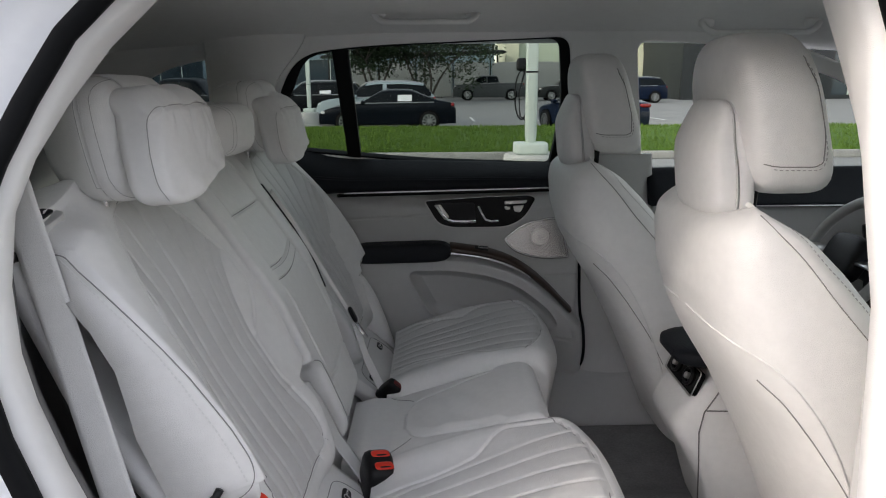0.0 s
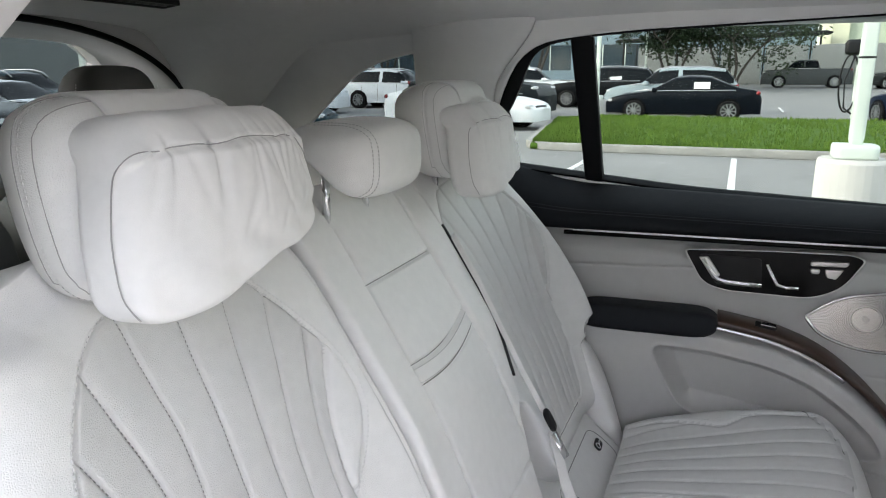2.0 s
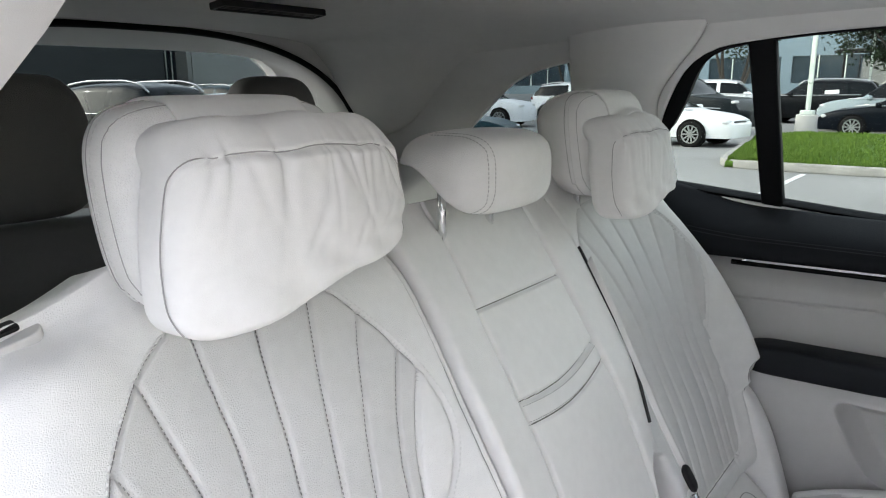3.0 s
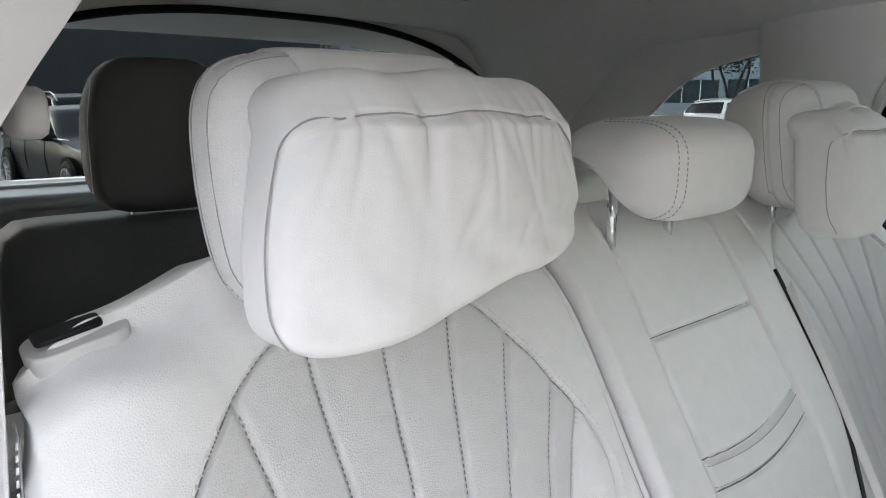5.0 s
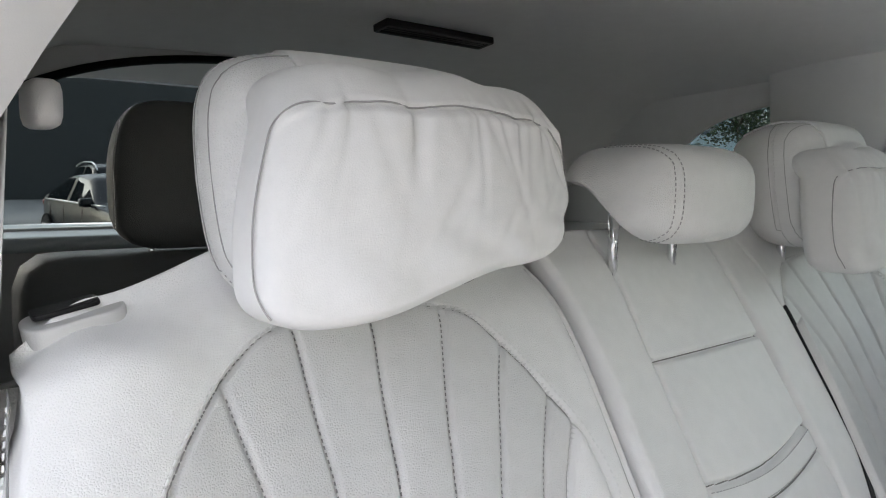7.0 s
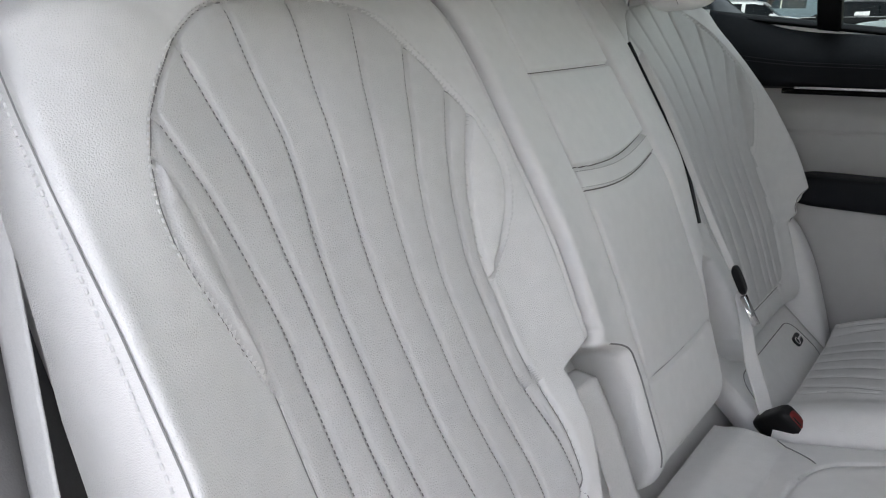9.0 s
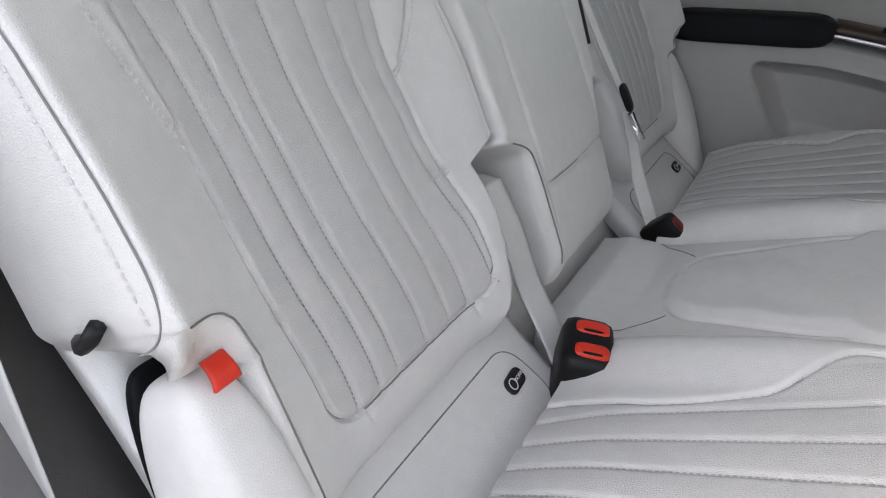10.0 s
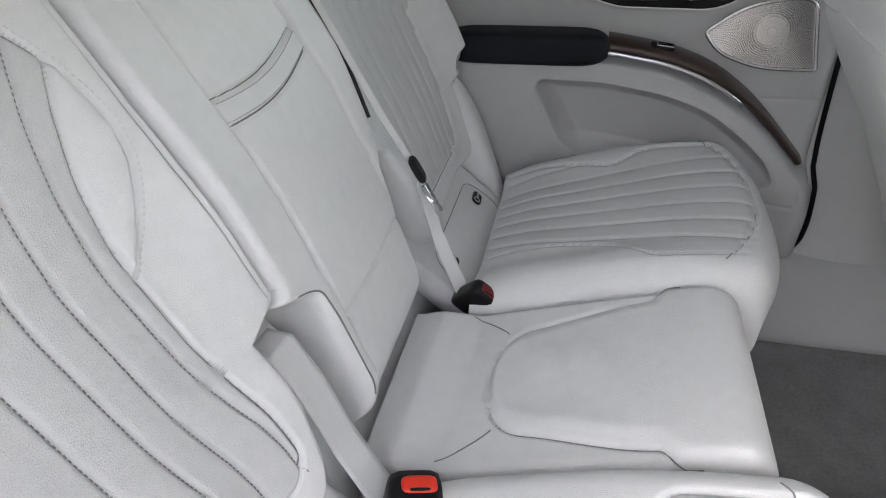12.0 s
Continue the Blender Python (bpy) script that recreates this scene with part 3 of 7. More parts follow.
def rim_out(s):
    """How far the outer edge of a backrest stands out of its plane."""
    return np.interp(s, [0.25, 0.30, 0.34, 0.38, 0.42, 0.47, 0.52, 0.57, 0.62, 0.66, 0.70, 0.73], [0.052, 0.052, 0.050, 0.045, 0.036, 0.024, 0.008, -0.012, -0.034, -0.054, -0.070, -0.066])


def back_top(u, outer=1):
    return 0.785 - np.where(u * outer < 0, 0.045, 0.014) * smooth(0.02, 0.20, np.abs(u)) - np.where(u * outer < 0, 0.036, 0.0) * smooth(0.185, 0.255, np.abs(u))


def back_relief(u, s, outer=1):
    """How far the padding of an outer backrest stands out of its plane."""
    a = np.abs(u)
    away = u * outer < 0
    half = np.where(away, back_half(s, True, outer), back_half(s, False, outer))
    st = rib_step(s)
    fan = u - outer * fan_middle(s)
    off = np.abs(fan) - panel_edge(s, fan * outer < 0)
    arch = arch_half(s, away)
    off_arch = np.where(s > 0.45, a - arch, -9.0)
    inside = smooth(0.004, -0.004, np.maximum(off, off_arch)) * smooth(0.118, 0.126, s)
    # hollow between the bolsters; the inner bolster meets the middle backrest
    hollow = back_bend(s)
    low = smooth(0.20, 0.32, s)
    inner = (1 - low) * 0.026 * smooth(0.10, 0.22, a) + low * (mid_base(s) - 0.003 - hollow) * smooth(0.17, 0.28, a)
    crest = np.clip((a - 0.14) / (half - 0.14), 0, 1) ** 1.8
    n = np.where(away, hollow * (1 - 0.3 * smooth(0.0, 0.15, a)) * (1 - crest) + 0.026 * smooth(0.10, 0.22, a), hollow + inner) - 0.006 * smooth(0.3, 0.05, s)
    # ribs of the middle panel
    f = np.full(np.shape(fan), 9.0)
    for k in range(-3, 4):
        f = np.minimum(f, np.abs(fan - outer * rib_place(k, s) * st))
    rib = np.exp(-((f / 0.0026) ** 2))
    puff = 0.0022 * np.sqrt(np.clip(f / st * 2, 0, 1))
    n = n + inside * (puff - 0.0022 - 0.0055 * rib)
    # seams: round the panel, and the stitched arch
    n = n + groove(off, 0.0028, 0.0065) * smooth(0.10, 0.13, s) * smooth(0.004, -0.004, off_arch)
    n = n + groove(s - 0.122, 0.004, 0.005) * smooth(0.004, -0.004, off - 0.002)
    live = (s > 0.375) & (s < 0.728)
    n = n + np.where(live & ((off > -0.002) | (s > 0.565)), groove(a - arch, 0.0028, 0.0065), 0)
    n = n + np.where(live & (s < 0.60) & (a < arch), 0.005 * np.clip(np.sin(np.pi * np.clip(off / np.maximum(arch - np.abs(u) + off, 0.004), 0, 1)), 0, 1), 0)
    # shoulder roll at the top, rounded edges
    n = n + np.where(away & (s > 0.2), (rim_out(s) - 0.020) * crest * smooth(0.225, 0.27, s), 0.0)
    ts = back_top(u, outer)
    edge = np.where(away, smooth(0.165, 0.248, a), 0.0)
    shoulder = np.where(away, smooth(0.09, 0.18, a), 0.0)
    n = n - (0.018 + 0.032 * shoulder - 0.01 * edge) * smooth(ts - 0.115 + 0.05 * shoulder + 0.035 * edge, ts, s) ** 2 
    # the outer corner turns under at its lower lip
    lip = np.clip((0.292 - s) / 0.056, 0, 1)
    n = n - np.where(away, 0.075 * (1 - np.sqrt(np.clip(1 - lip**2, 0, 1))) * smooth(0.190, 0.225, a), 0)
    # hollow inside the arched seam above the side wing
    n = n - np.where(away & (s < 0.292), 0.012 * smooth(0.0, 0.022, a - cut_edge(s)), 0)
    r = np.where(away, 0.011, 0.013)
    e = np.clip((a - (half - r)) / r, 0, 1)
    n = n - r * (1 - np.sqrt(np.clip(1 - e**2, 0, 1)))
    n = n + np.where(u * outer > 0, groove(a - (half - 0.011), 0.0024, 0.006) * smooth(0.272, 0.29, s) * smooth(0.77, 0.73, s), 0)
    b = np.clip((0.108 - s) / 0.042, 0, 1)
    n = n - 0.030 * (1 - np.sqrt(np.clip(1 - b**2, 0, 1)))
    return n


def dense(knots, counts):
    out = [np.linspace(a, b, c, endpoint=False) for a, b, c in zip(knots[:-1], knots[1:], counts)]
    return np.concatenate(out + [[knots[-1]]])


def rib_lines(yc, outer, lift=0.0008):
    lines, pale = [], []
    out = tuple(BACK_N)
    for k in range(-3, 4):
        s = np.linspace(0.128, 0.735, 150)
        u = outer * (fan_middle(s) + rib_place(k, s) * rib_step(s))
        keep = (np.abs(u) < arch_half(s, u * outer < 0) - 0.002) | (s < 0.45)
        s, u = s[keep], u[keep]
        lines.append((on_back(u, s, back_relief(u, s, outer) + lift + 0.001, yc), out))
    for sg in (-1, 1):
        s = np.linspace(0.385, 0.725, 120)
        for d in (0.0055,):
            u = sg * (arch_half(s, sg * outer < 0) + d)
            on = np.abs(u - outer * fan_middle(s)) > np.where(s < 0.5, panel_edge(s, sg * outer < 0), 0)
            s, u = s[on], u[on]
            pale.append((on_back(u, s, back_relief(u, s, outer) + lift, yc), out))
    return lines, pale


def flank_stitches(yc, outer):
    q = np.linspace(0.30, 0.69, 120)
    u = -outer * back_half(q, True, outer)
    rim = on_back(u, q, back_relief(u, q, outer), yc)
    rear = on_back(u * (0.95 + 0.11 * smooth(0.26, 0.31, q) * smooth(0.73, 0.60, q)), q, rear_depth(u, q, outer), yc)
    way = np.array([0.1, -outer, 0.0])
    return [(rim * 0.86 + rear * 0.14 + way * 0.0010, tuple(way))]


def rear_depth(u, s, outer):
    """The back of an outer backrest, thinner towards the top of its outer side."""
    flank = np.where(u * outer < 0, smooth(0.185, 0.250, np.abs(u)), 0.0)
    edge = np.interp(s, [0.25, 0.42, 0.46, 0.52, 0.58, 0.62, 0.66, 0.69, 0.73], [-0.08, -0.080, -0.072, -0.062, -0.070, -0.085, -0.102, -0.122, -0.150])
    return edge * flank + (-0.10 - 0.075 * smooth(0.56, 0.76, s)) * (1 - flank)


def outer_backrest(yc, seat, fine, outer):
    su = np.linspace(-1, 1, 250 if fine else 130)
    sv = dense([0.07, 0.12, 0.225, 0.30, 0.68, 0.80, 0.815], [26, 50, 30, 150, 44, 6] if fine else [14, 26, 18, 70, 20, 4])
    U, S = np.meshgrid(su, sv)
    U = U * np.where(U * outer < 0, back_half(S, True, outer), back_half(S, False, outer))
    S = np.where(S > 0.55, 0.55 + (S - 0.55) * (back_top(U, outer) - 0.55) / 0.25, S)
    n = back_relief(U, S, outer)
    front = on_back(U, S, n, yc)
    shelf = smooth(0.0, 0.10, -U * outer)
    wide = np.where(U * outer < 0, 0.95 + 0.11 * smooth(0.26, 0.31, S) * smooth(0.73, 0.60, S) - 0.32 * smooth(0.285, 0.25, S), 0.95)
    back = on_back(U * wide, S + (0.075 * shelf - 0.065) * smooth(0.58, 0.75, S), rear_depth(U, S, outer), yc)
    body = part("backrest", pad(front, back), [LEATHER, PERF], seat, "quilted pale grey leather backrest with fanned ribs")
    # the ribbed panel is a slightly darker perforated hide
    a = np.abs(U)
    fan = U - outer * fan_middle(S)
    arch = arch_half(S, U * outer < 0)
    pan = (np.abs(fan) < panel_edge(S, fan * outer < 0)) & (a < np.where(S > 0.45, arch, 9)) & (S > 0.122) & (S < 0.725)
    leaf = (a < arch) & (S > 0.40) & (S < 0.59)
    sel = (pan | (leaf & (outer * U < 0)))[:-1, :-1].reshape(-1).astype(int)
    idx = np.zeros(len(body.data.polygons), int)
    idx[: len(sel)] = sel
    body.data.polygons.foreach_set("material_index", idx)
    rib_rows, arch_rows = rib_lines(yc, outer)
    tagged(part("stitching", stitches(rib_rows, 0.0030, 0.0026, 0.0006), SEAM, seat, "fine grey stitching"), kind="stuff")
    tagged(part("stitching", stitches(arch_rows, 0.0036, 0.0030, 0.0009), PALETHREAD, seat, "pale stitching round the arch"), kind="stuff")
    tagged(part("stitching", stitches(flank_stitches(yc, outer), 0.0042, 0.0036, 0.0010), PALETHREAD, seat, "pale stitching along the outer flank"), kind="stuff")
    # dark cords along the seams, painting in the shade of their gaps
    tubes_ = []
    for sg in (-1, 1):
        q = np.linspace(0.385, 0.733, 90)
        h = sg * arch_half(q, sg * outer < 0)
        on = np.abs(h - outer * fan_middle(q)) > np.where(q < 0.5, panel_edge(q, sg * outer < 0), 0)
        q, h = q[on], h[on]
        tubes_.append(on_back(h, q, back_relief(h, q, outer) + 0.0006, yc))
        q = np.linspace(0.1204, 0.62, 160)
        pu = outer * fan_middle(q) + sg * panel_edge(q, sg * outer < 0)
        keep = (q < 0.45) | (np.abs(pu) < arch_half(q, pu * outer < 0) - 0.001)
        q, pu = q[keep], pu[keep]
        tubes_.append(on_back(pu, q, back_relief(pu, q, outer) + 0.0006, yc))
    e = [float(panel_edge(np.array(0.1204), sd)) for sd in (True, False)]
    e = e if outer > 0 else e[::-1]
    q = outer * 0.0365 + np.linspace(-e[0], e[1], 40)
    tubes_.append(on_back(q, np.full(40, 0.1204), back_relief(q, np.full(40, 0.1204), outer) + 0.0006, yc))
    # seams of the outer flank: along its front edge, and round its side panel
    q = np.linspace(0.335, 0.695, 100)
    u = -outer * back_half(q, True, outer)
    rim = on_back(u, q, back_relief(u, q, outer), yc)
    # below, the seam rounds the corner and turns back under it
    n0 = float(back_relief(u[:1], q[:1], outer)[0])
    k = np.linspace(0, 1, 24)
    cs = (1 - k) ** 2 * 0.335 + 2 * k * (1 - k) * 0.284 + k**2 * 0.278
    cn = (1 - k) ** 2 * n0 + 2 * k * (1 - k) * (n0 + 0.002) + k**2 * (n0 - 0.045)
    low = on_back(np.full(24, u[0]), cs, cn, yc)
    tubes_.append(np.concatenate([rim[::-1], low[1:]]) + np.array([0.0012, -outer * 0.0006, 0.0008]))
    # arched seam above the side wing
    q = np.concatenate([np.linspace(0.085, 0.255, 60), np.linspace(0.257, 0.2915, 40)])
    uu = cut_edge(q)
    arch_seam = on_back(-outer * uu, q, back_relief(-outer * uu, q, outer) + 0.0008, yc)
    for _ in range(6):
        arch_seam[1:-1] = (arch_seam[:-2] + 2 * arch_seam[1:-1] + arch_seam[2:]) / 4
    tubes_.append(arch_seam)
    # inner flank
    q = np.linspace(0.282, 0.745, 100)
    u = outer * (back_half(q, False, outer) - 0.011)
    tubes_.append(on_back(u, q, back_relief(u, q, outer) + 0.0008, yc))
    tagged(part("seams", tubes(tubes_, 0.0009), SEAM, seat, "dark grey cords for the shade in the seams"), kind="stuff")
    return body


def cushion_rise(x):
    """The cushions climb towards their front edge."""
    return 0.30 * x - 0.75 * np.clip(x - 0.30, 0, 1) ** 2


def panel_half(x):
    return 0.150 + 0.054 * smooth(0.21, 0.31, x)


def rib_at(k, x, outer):
    return -outer * (0.048 - 0.05 * x) + k * (0.039 + 0.052 * x)


def cushion_front(a):
    return 0.452 - 0.85 * a**2


def cushion_relief(x, v, half, outer):
    """Height of a seat cushion over its base; x forward from the rear edge, v across."""
    c = rib_at(0, x, outer)
    a = np.abs(v - c * smooth(0.30, 0.10, x))
    step = 0.039 + 0.052 * x
    hp = panel_half(x)
    z = cushion_rise(x) + 0.012 * np.sin(np.clip(x / 0.1, 0, 1) * np.pi / 2)
    z = z + 0.016 * smooth(0.13, 0.20, np.abs(v)) * smooth(0.42, 0.2, x)
    k = (v - c) / step
    f = np.abs(k - np.round(k)) * step
    inside = smooth(0.004, -0.004, a - hp) * smooth(cushion_front(v), cushion_front(v) - 0.008, x)
    rib = np.where(np.abs(np.round(k)) <= 3.2, np.exp(-((f / 0.0028) ** 2)), 0)
    z = z + inside * (0.002 * np.sqrt(np.clip(np.abs(f / step) * 2, 0, 1)) - 0.002 - 0.004 * rib)
    z = z + groove(a - hp, 0.0032, 0.006) * smooth(0.44, 0.42, x)
    z = z + groove(x - cushion_front(v), 0.0032, 0.006) * smooth(0.006, -0.004, a - hp)
    e = np.clip((np.abs(v) - (half - 0.045)) / 0.045, 0, 1)
    return z - 0.05 * (1 - np.sqrt(np.clip(1 - e**2, 0, 1)))


def cushion(yc, seat, half, fine, outer, x0=0.100, length=0.495, base=0.708):
    roll_len = 0.075
    sx = np.concatenate([np.linspace(0, length - roll_len, 170 if fine else 100), length - roll_len + roll_len * np.sin(np.linspace(0.08, math.pi / 2, 16))])
    V, X = np.meshgrid(np.linspace(-half, half, 190 if fine else 120), sx)
    Xs = X * (1 - 0.05 * (np.abs(V) / half) ** 3 / length)
    z = base + cushion_relief(X, V, half, outer)
    roll = np.clip((X - (length - roll_len)) / roll_len, 0, 1)
    z = z - 0.085 * (1 - np.sqrt(np.clip(1 - roll**2, 0, 1)))
    top = np.stack([x0 + Xs, yc + V, z], -1)
    bot = np.stack([x0 + Xs * 0.90, yc + V * 0.97, np.full_like(z, 0.46)], -1)
    body = part("seat_cushion", pad(top, bot), [LEATHER, PERF], seat, "quilted pale grey leather seat cushion")
    c = rib_at(0, X, outer) * smooth(0.30, 0.10, X)
    sel = ((np.abs(V - c) < panel_half(X)) & (X < cushion_front(V)))[:-1, :-1].reshape(-1).astype(int)
    idx = np.zeros(len(body.data.polygons), int)
    idx[: len(sel)] = sel
    body.data.polygons.foreach_set("material_index", idx)
    ls, tb = [], []
    for k in range(-3, 4):
        xx = np.linspace(0.012, 0.45, 90)
        vv = rib_at(k, xx, outer)
        keep = (xx < cushion_front(vv) - 0.004) & (np.abs(vv) < half - 0.02)
        xx, vv = xx[keep], vv[keep]
        ls.append((np.stack([x0 + xx, yc + vv, base + cushion_relief(xx, vv, half, outer) + 0.0018], -1), (0, 0, 1)))
    # cords round the panel, dark to stand for shade in the seam
    for sg in (-1, 1):
        xx = np.linspace(0.01, 0.40, 80)
        vv = rib_at(0, xx, outer) * smooth(0.30, 0.10, xx) + sg * panel_half(xx)
        tb.append(np.stack([x0 + xx, yc + vv, base + cushion_relief(xx, vv, half, outer) + 0.0008], -1))
    vv = np.linspace(-0.222, 0.222, 70)
    xx = cushion_front(vv)
    zz = base + cushion_relief(xx, vv, half, outer) - 0.085 * (1 - np.sqrt(np.clip(1 - (np.clip(xx - (length - roll_len), 0, 1) / roll_len) ** 2, 0, 1)))
    tb.append(np.stack([x0 + xx * (1 - 0.05 * (np.abs(vv) / half) ** 3 / length), yc + vv, zz + 0.0008], -1))
    tagged(part("stitching", stitches(ls), THREAD, seat, "pale grey stitching"), kind="stuff")
    tagged(part("seams", tubes(tb, 0.0011), SEAM, seat, "dark grey cords for the shade in the seams"), kind="stuff")
    return body


def head_restraint(yc, seat, out):
    """The headrest of an outer rear seat: rounded block whose front band is set off by stitched seams, with the pillow's strap over it."""
    HX, HZ = 0.082, 0.097

    def warp(p):
        p = p.copy()
        x, y, z = p[:, 0].copy(), p[:, 1].copy(), p[:, 2].copy()
        p[:, 1] *= (1 - 0.05 * np.clip(-z / 0.09, 0, 1)) * (1 - 0.30 * smooth(0.035, -0.082, x) ** 1.3)
        p[:, 2] += -0.018 * smooth(0.02, -0.08, x) * smooth(0.0, 0.08, z) + 0.014 * smooth(0.0, -0.08, x) * smooth(0.0, -0.08, z)
        # seams either side of the front band pull the hide in a little
        rim = np.maximum(np.abs(y) / 0.147, np.abs(z) / HZ) > 0.72
        pull = rim * (0.016 * np.exp(-(((x - 0.026) / 0.0035) ** 2)) + 0.012 * np.exp(-(((x - 0.066) / 0.003) ** 2)))
        p[:, 1] *= 1 - pull
        p[:, 2] *= 1 - pull
        p[:, 0] += -0.012 * (z / 0.09) - 0.018 * (y / 0.147) ** 2 * smooth(-0.02, 0.08, x)
        return p
    at = pose(-0.292, yc, 1.458)
    me = rbox(HX, 0.138, HZ, (5.0, 5.0, 4.2), 40, warp)
    block = part("head_restraint", me, LEATHER, seat, "pale grey leather head restraint", at)
    # the broad strap that holds the pillow, laid over the top
    S, Y = np.meshgrid(np.linspace(0, 1, 40), np.linspace(-0.076, 0.076, 24))
    X = -0.200 - 0.155 * S
    tree_ = bvhtree.BVHTree.FromPolygons([at @ v.co for v in me.vertices], [tuple(q.vertices) for q in me.polygons])
    Z = np.zeros_like(X)
    for i in np.ndindex(X.shape):
        hit = tree_.ray_cast(Vector((min(X[i], -0.222), yc + Y[i], 1.70)), Vector((0, 0, -1)))[0]
        Z[i] = (hit.z if hit else 1.54) + 0.0035
    Z = Z - 0.30 * np.clip(X + 0.222, 0, 1)
    f = np.stack([X, yc + Y, Z], -1)
    part("strap", pad(f, f - (0, 0, 0.004)), SUEDE, block, "pale fabric strap over the head restraint")
    for sg in (-1, 1):
        part("post", sweep([(-0.285 + 0.0, yc + sg * 0.07, 1.33), (-0.285, yc + sg * 0.07, 1.40)], 0.007, n=10), CHROME, seat, "chrome headrest post")
    # seams right round the band, each with its row of stitches
    lines, cords = [], []
    t = np.linspace(0, 2 * math.pi, 200)
    for dx, row in ((0.026, 0.0042), (0.066, -0.0042)):
        for off, keep in ((row, lines), (0.0, cords)):
            c, d = np.cos(t), np.sin(t)
            ring_ = np.stack([np.full_like(t, dx + off), 0.16 * np.sign(c) * np.abs(c) ** 0.45, 0.105 * np.sign(d) * np.abs(d) ** 0.45], -1)
            keep.append(snap([at @ Vector(q) for q in warp(ring_)], me, at, 0.0004))
    tagged(part("stitching", stitches(lines[:1]), PALETHREAD, block, "pale stitching"), kind="stuff")
    tagged(part("seams", tubes([c[0] for c in cords], 0.0005), PILLOWSEAM, block, "thin sewn seams, darkened for their shade"), kind="stuff")
    return block


# greyer than the cover: soft seam shade is put into the cord's colour
PILLOWSEAM = mat("pillow_seam_shade", (0.40, 0.395, 0.385), 0.85, vary=0.05, spec=0.15)


def pillow(yc, seed, skew, drop=0.0, wide=1.0):
    """A soft pillow hung before a headrest: front face inside a seam, its cover wrinkled below the top seam."""
    rnd = random.Random(seed)
    folds = [(rnd.uniform(-0.13, 0.13), rnd.uniform(0.0035, 0.009), rnd.uniform(0.35, 1.0), rnd.uniform(-0.30, 0.45), rnd.uniform(0.012, 0.05)) for _ in range(22)]
    creases = [(rnd.uniform(-0.02, 0.11), rnd.uniform(-0.06, 0.02), rnd.uniform(0.5, 1.3), rnd.uniform(0.006, 0.012), rnd.uniform(0.02, 0.045)) for _ in range(7)]

    def round_face(y, z):
        return ((np.abs(y) / np.where(y * skew < 0, 0.1475, 0.141)) ** 5.5 + (np.abs(z + 0.021) / 0.080) ** 5.5) ** (1 / 5.5)

    def warp(p):
        p = p.copy()
        x0, y, z = p[:, 0].copy(), p[:, 1].copy(), p[:, 2].copy()
        front = smooth(0.0, 0.02, p[:, 0])
        q = round_face(y, z)
        d = np.zeros(len(p))
        for c, w, a, sl, ln in folds:
            fade = np.exp(-np.clip(0.052 - z, 0, 1) / ln) * smooth(0.064, 0.056, z)
            d += a * np.exp(-(((y - c - sl * (0.05 - z)) / w) ** 2)) * fade
            over = np.exp(-np.clip(z - 0.060, 0, 1) / 0.014) * smooth(0.056, 0.064, z)
            d += 0.7 * a * np.exp(-(((y - c + 0.3 * sl * (z - 0.060)) / (w * 1.2)) ** 2)) * over
        for c, h, sl, w, ln in creases:
            along = (y - c) * sl * 0.6 + (z - h)
            off = (y - c) - sl * 0.6 * (z - h)
            d += 0.40 * np.exp(-((off / w) ** 2) - (along / ln) ** 2)
        low = np.exp(-(((z + 0.07) / 0.02) ** 2))
        p[:, 0] += front * (-0.0038 * d + 0.0022 * np.sin(y * 95 + z * 50) * low + 0.004 * noise_row(y * 12, z * 12) + 0.0015 * noise_row(y * 38 + 5, z * 30))
        p[:, 0] += front * (0.0014 * np.exp(-(((q - 1.03) * 0.078 / 0.0030) ** 2)) - 0.0036 * smooth(-0.074, -0.060, z) * np.exp(-(((q - 1.0) * 0.078 / 0.0026) ** 2)))
        p[:, 0] -= 0.027 * (y / 0.15) ** 2 + 0.010 * (z / 0.08)
        # the back edges are drawn in, so that a gap opens towards the head restraint
        p[:, 1] *= 1 - 0.05 * smooth(-0.012, -0.036, x0)
        p[:, 2] *= 1 - 0.05 * smooth(-0.012, -0.036, x0)
        p[:, 2] += 0.004 * np.sin(y * 33 + 1.0) * smooth(-0.05, -0.085, z)
        p[:, 2] += smooth(0.03, 0.085, z) * (0.003 * np.cos(y * 9) + 0.0028 * np.sin(y * 60 + 0.7) * smooth(-0.02, 0.02, p[:, 0]))
        p[:, 0] -= 0.75 * np.clip(z - 0.052, 0, 1)
        # one side leans in towards the top and hangs down to a full corner, the other is drawn in below
        outside = smooth(0.06, -0.06, y * skew)
        p[:, 1] *= 1 - outside * (0.15 * smooth(-0.03, 0.085, z) - 0.035 * smooth(0.0, -0.08, z)) - (1 - outside) * (0.05 * smooth(0.0, 0.087, z) + 0.12 * smooth(0.0, -0.09, z) + 0.02)
        p[:, 2] += 0.048 * np.clip((y * skew + 0.135) / 0.28, 0, 1) * smooth(0.015, -0.09, z)
        p[:, 1] *= wide
        return p
    me = rbox(0.037, 0.147, 0.091, (6.0, 9.0, 8.5), 130, warp)
    m = pose(-0.173, yc, 1.449 - drop, 0, -4, 0)
    body = solo("headrest_pillow", me, SUEDE, "soft pale grey fabric pillow strapped before a rear headrest", "pillow", "headrest pillows", m=m)
    t = np.linspace(0, 2 * math.pi, 260)
    r = 1 / round_face(np.cos(t) * 0.14, np.sin(t) * 0.08 - 0.021)
    Y, Z = np.cos(t) * 0.14 * r, np.sin(t) * 0.08 * r - 0.021
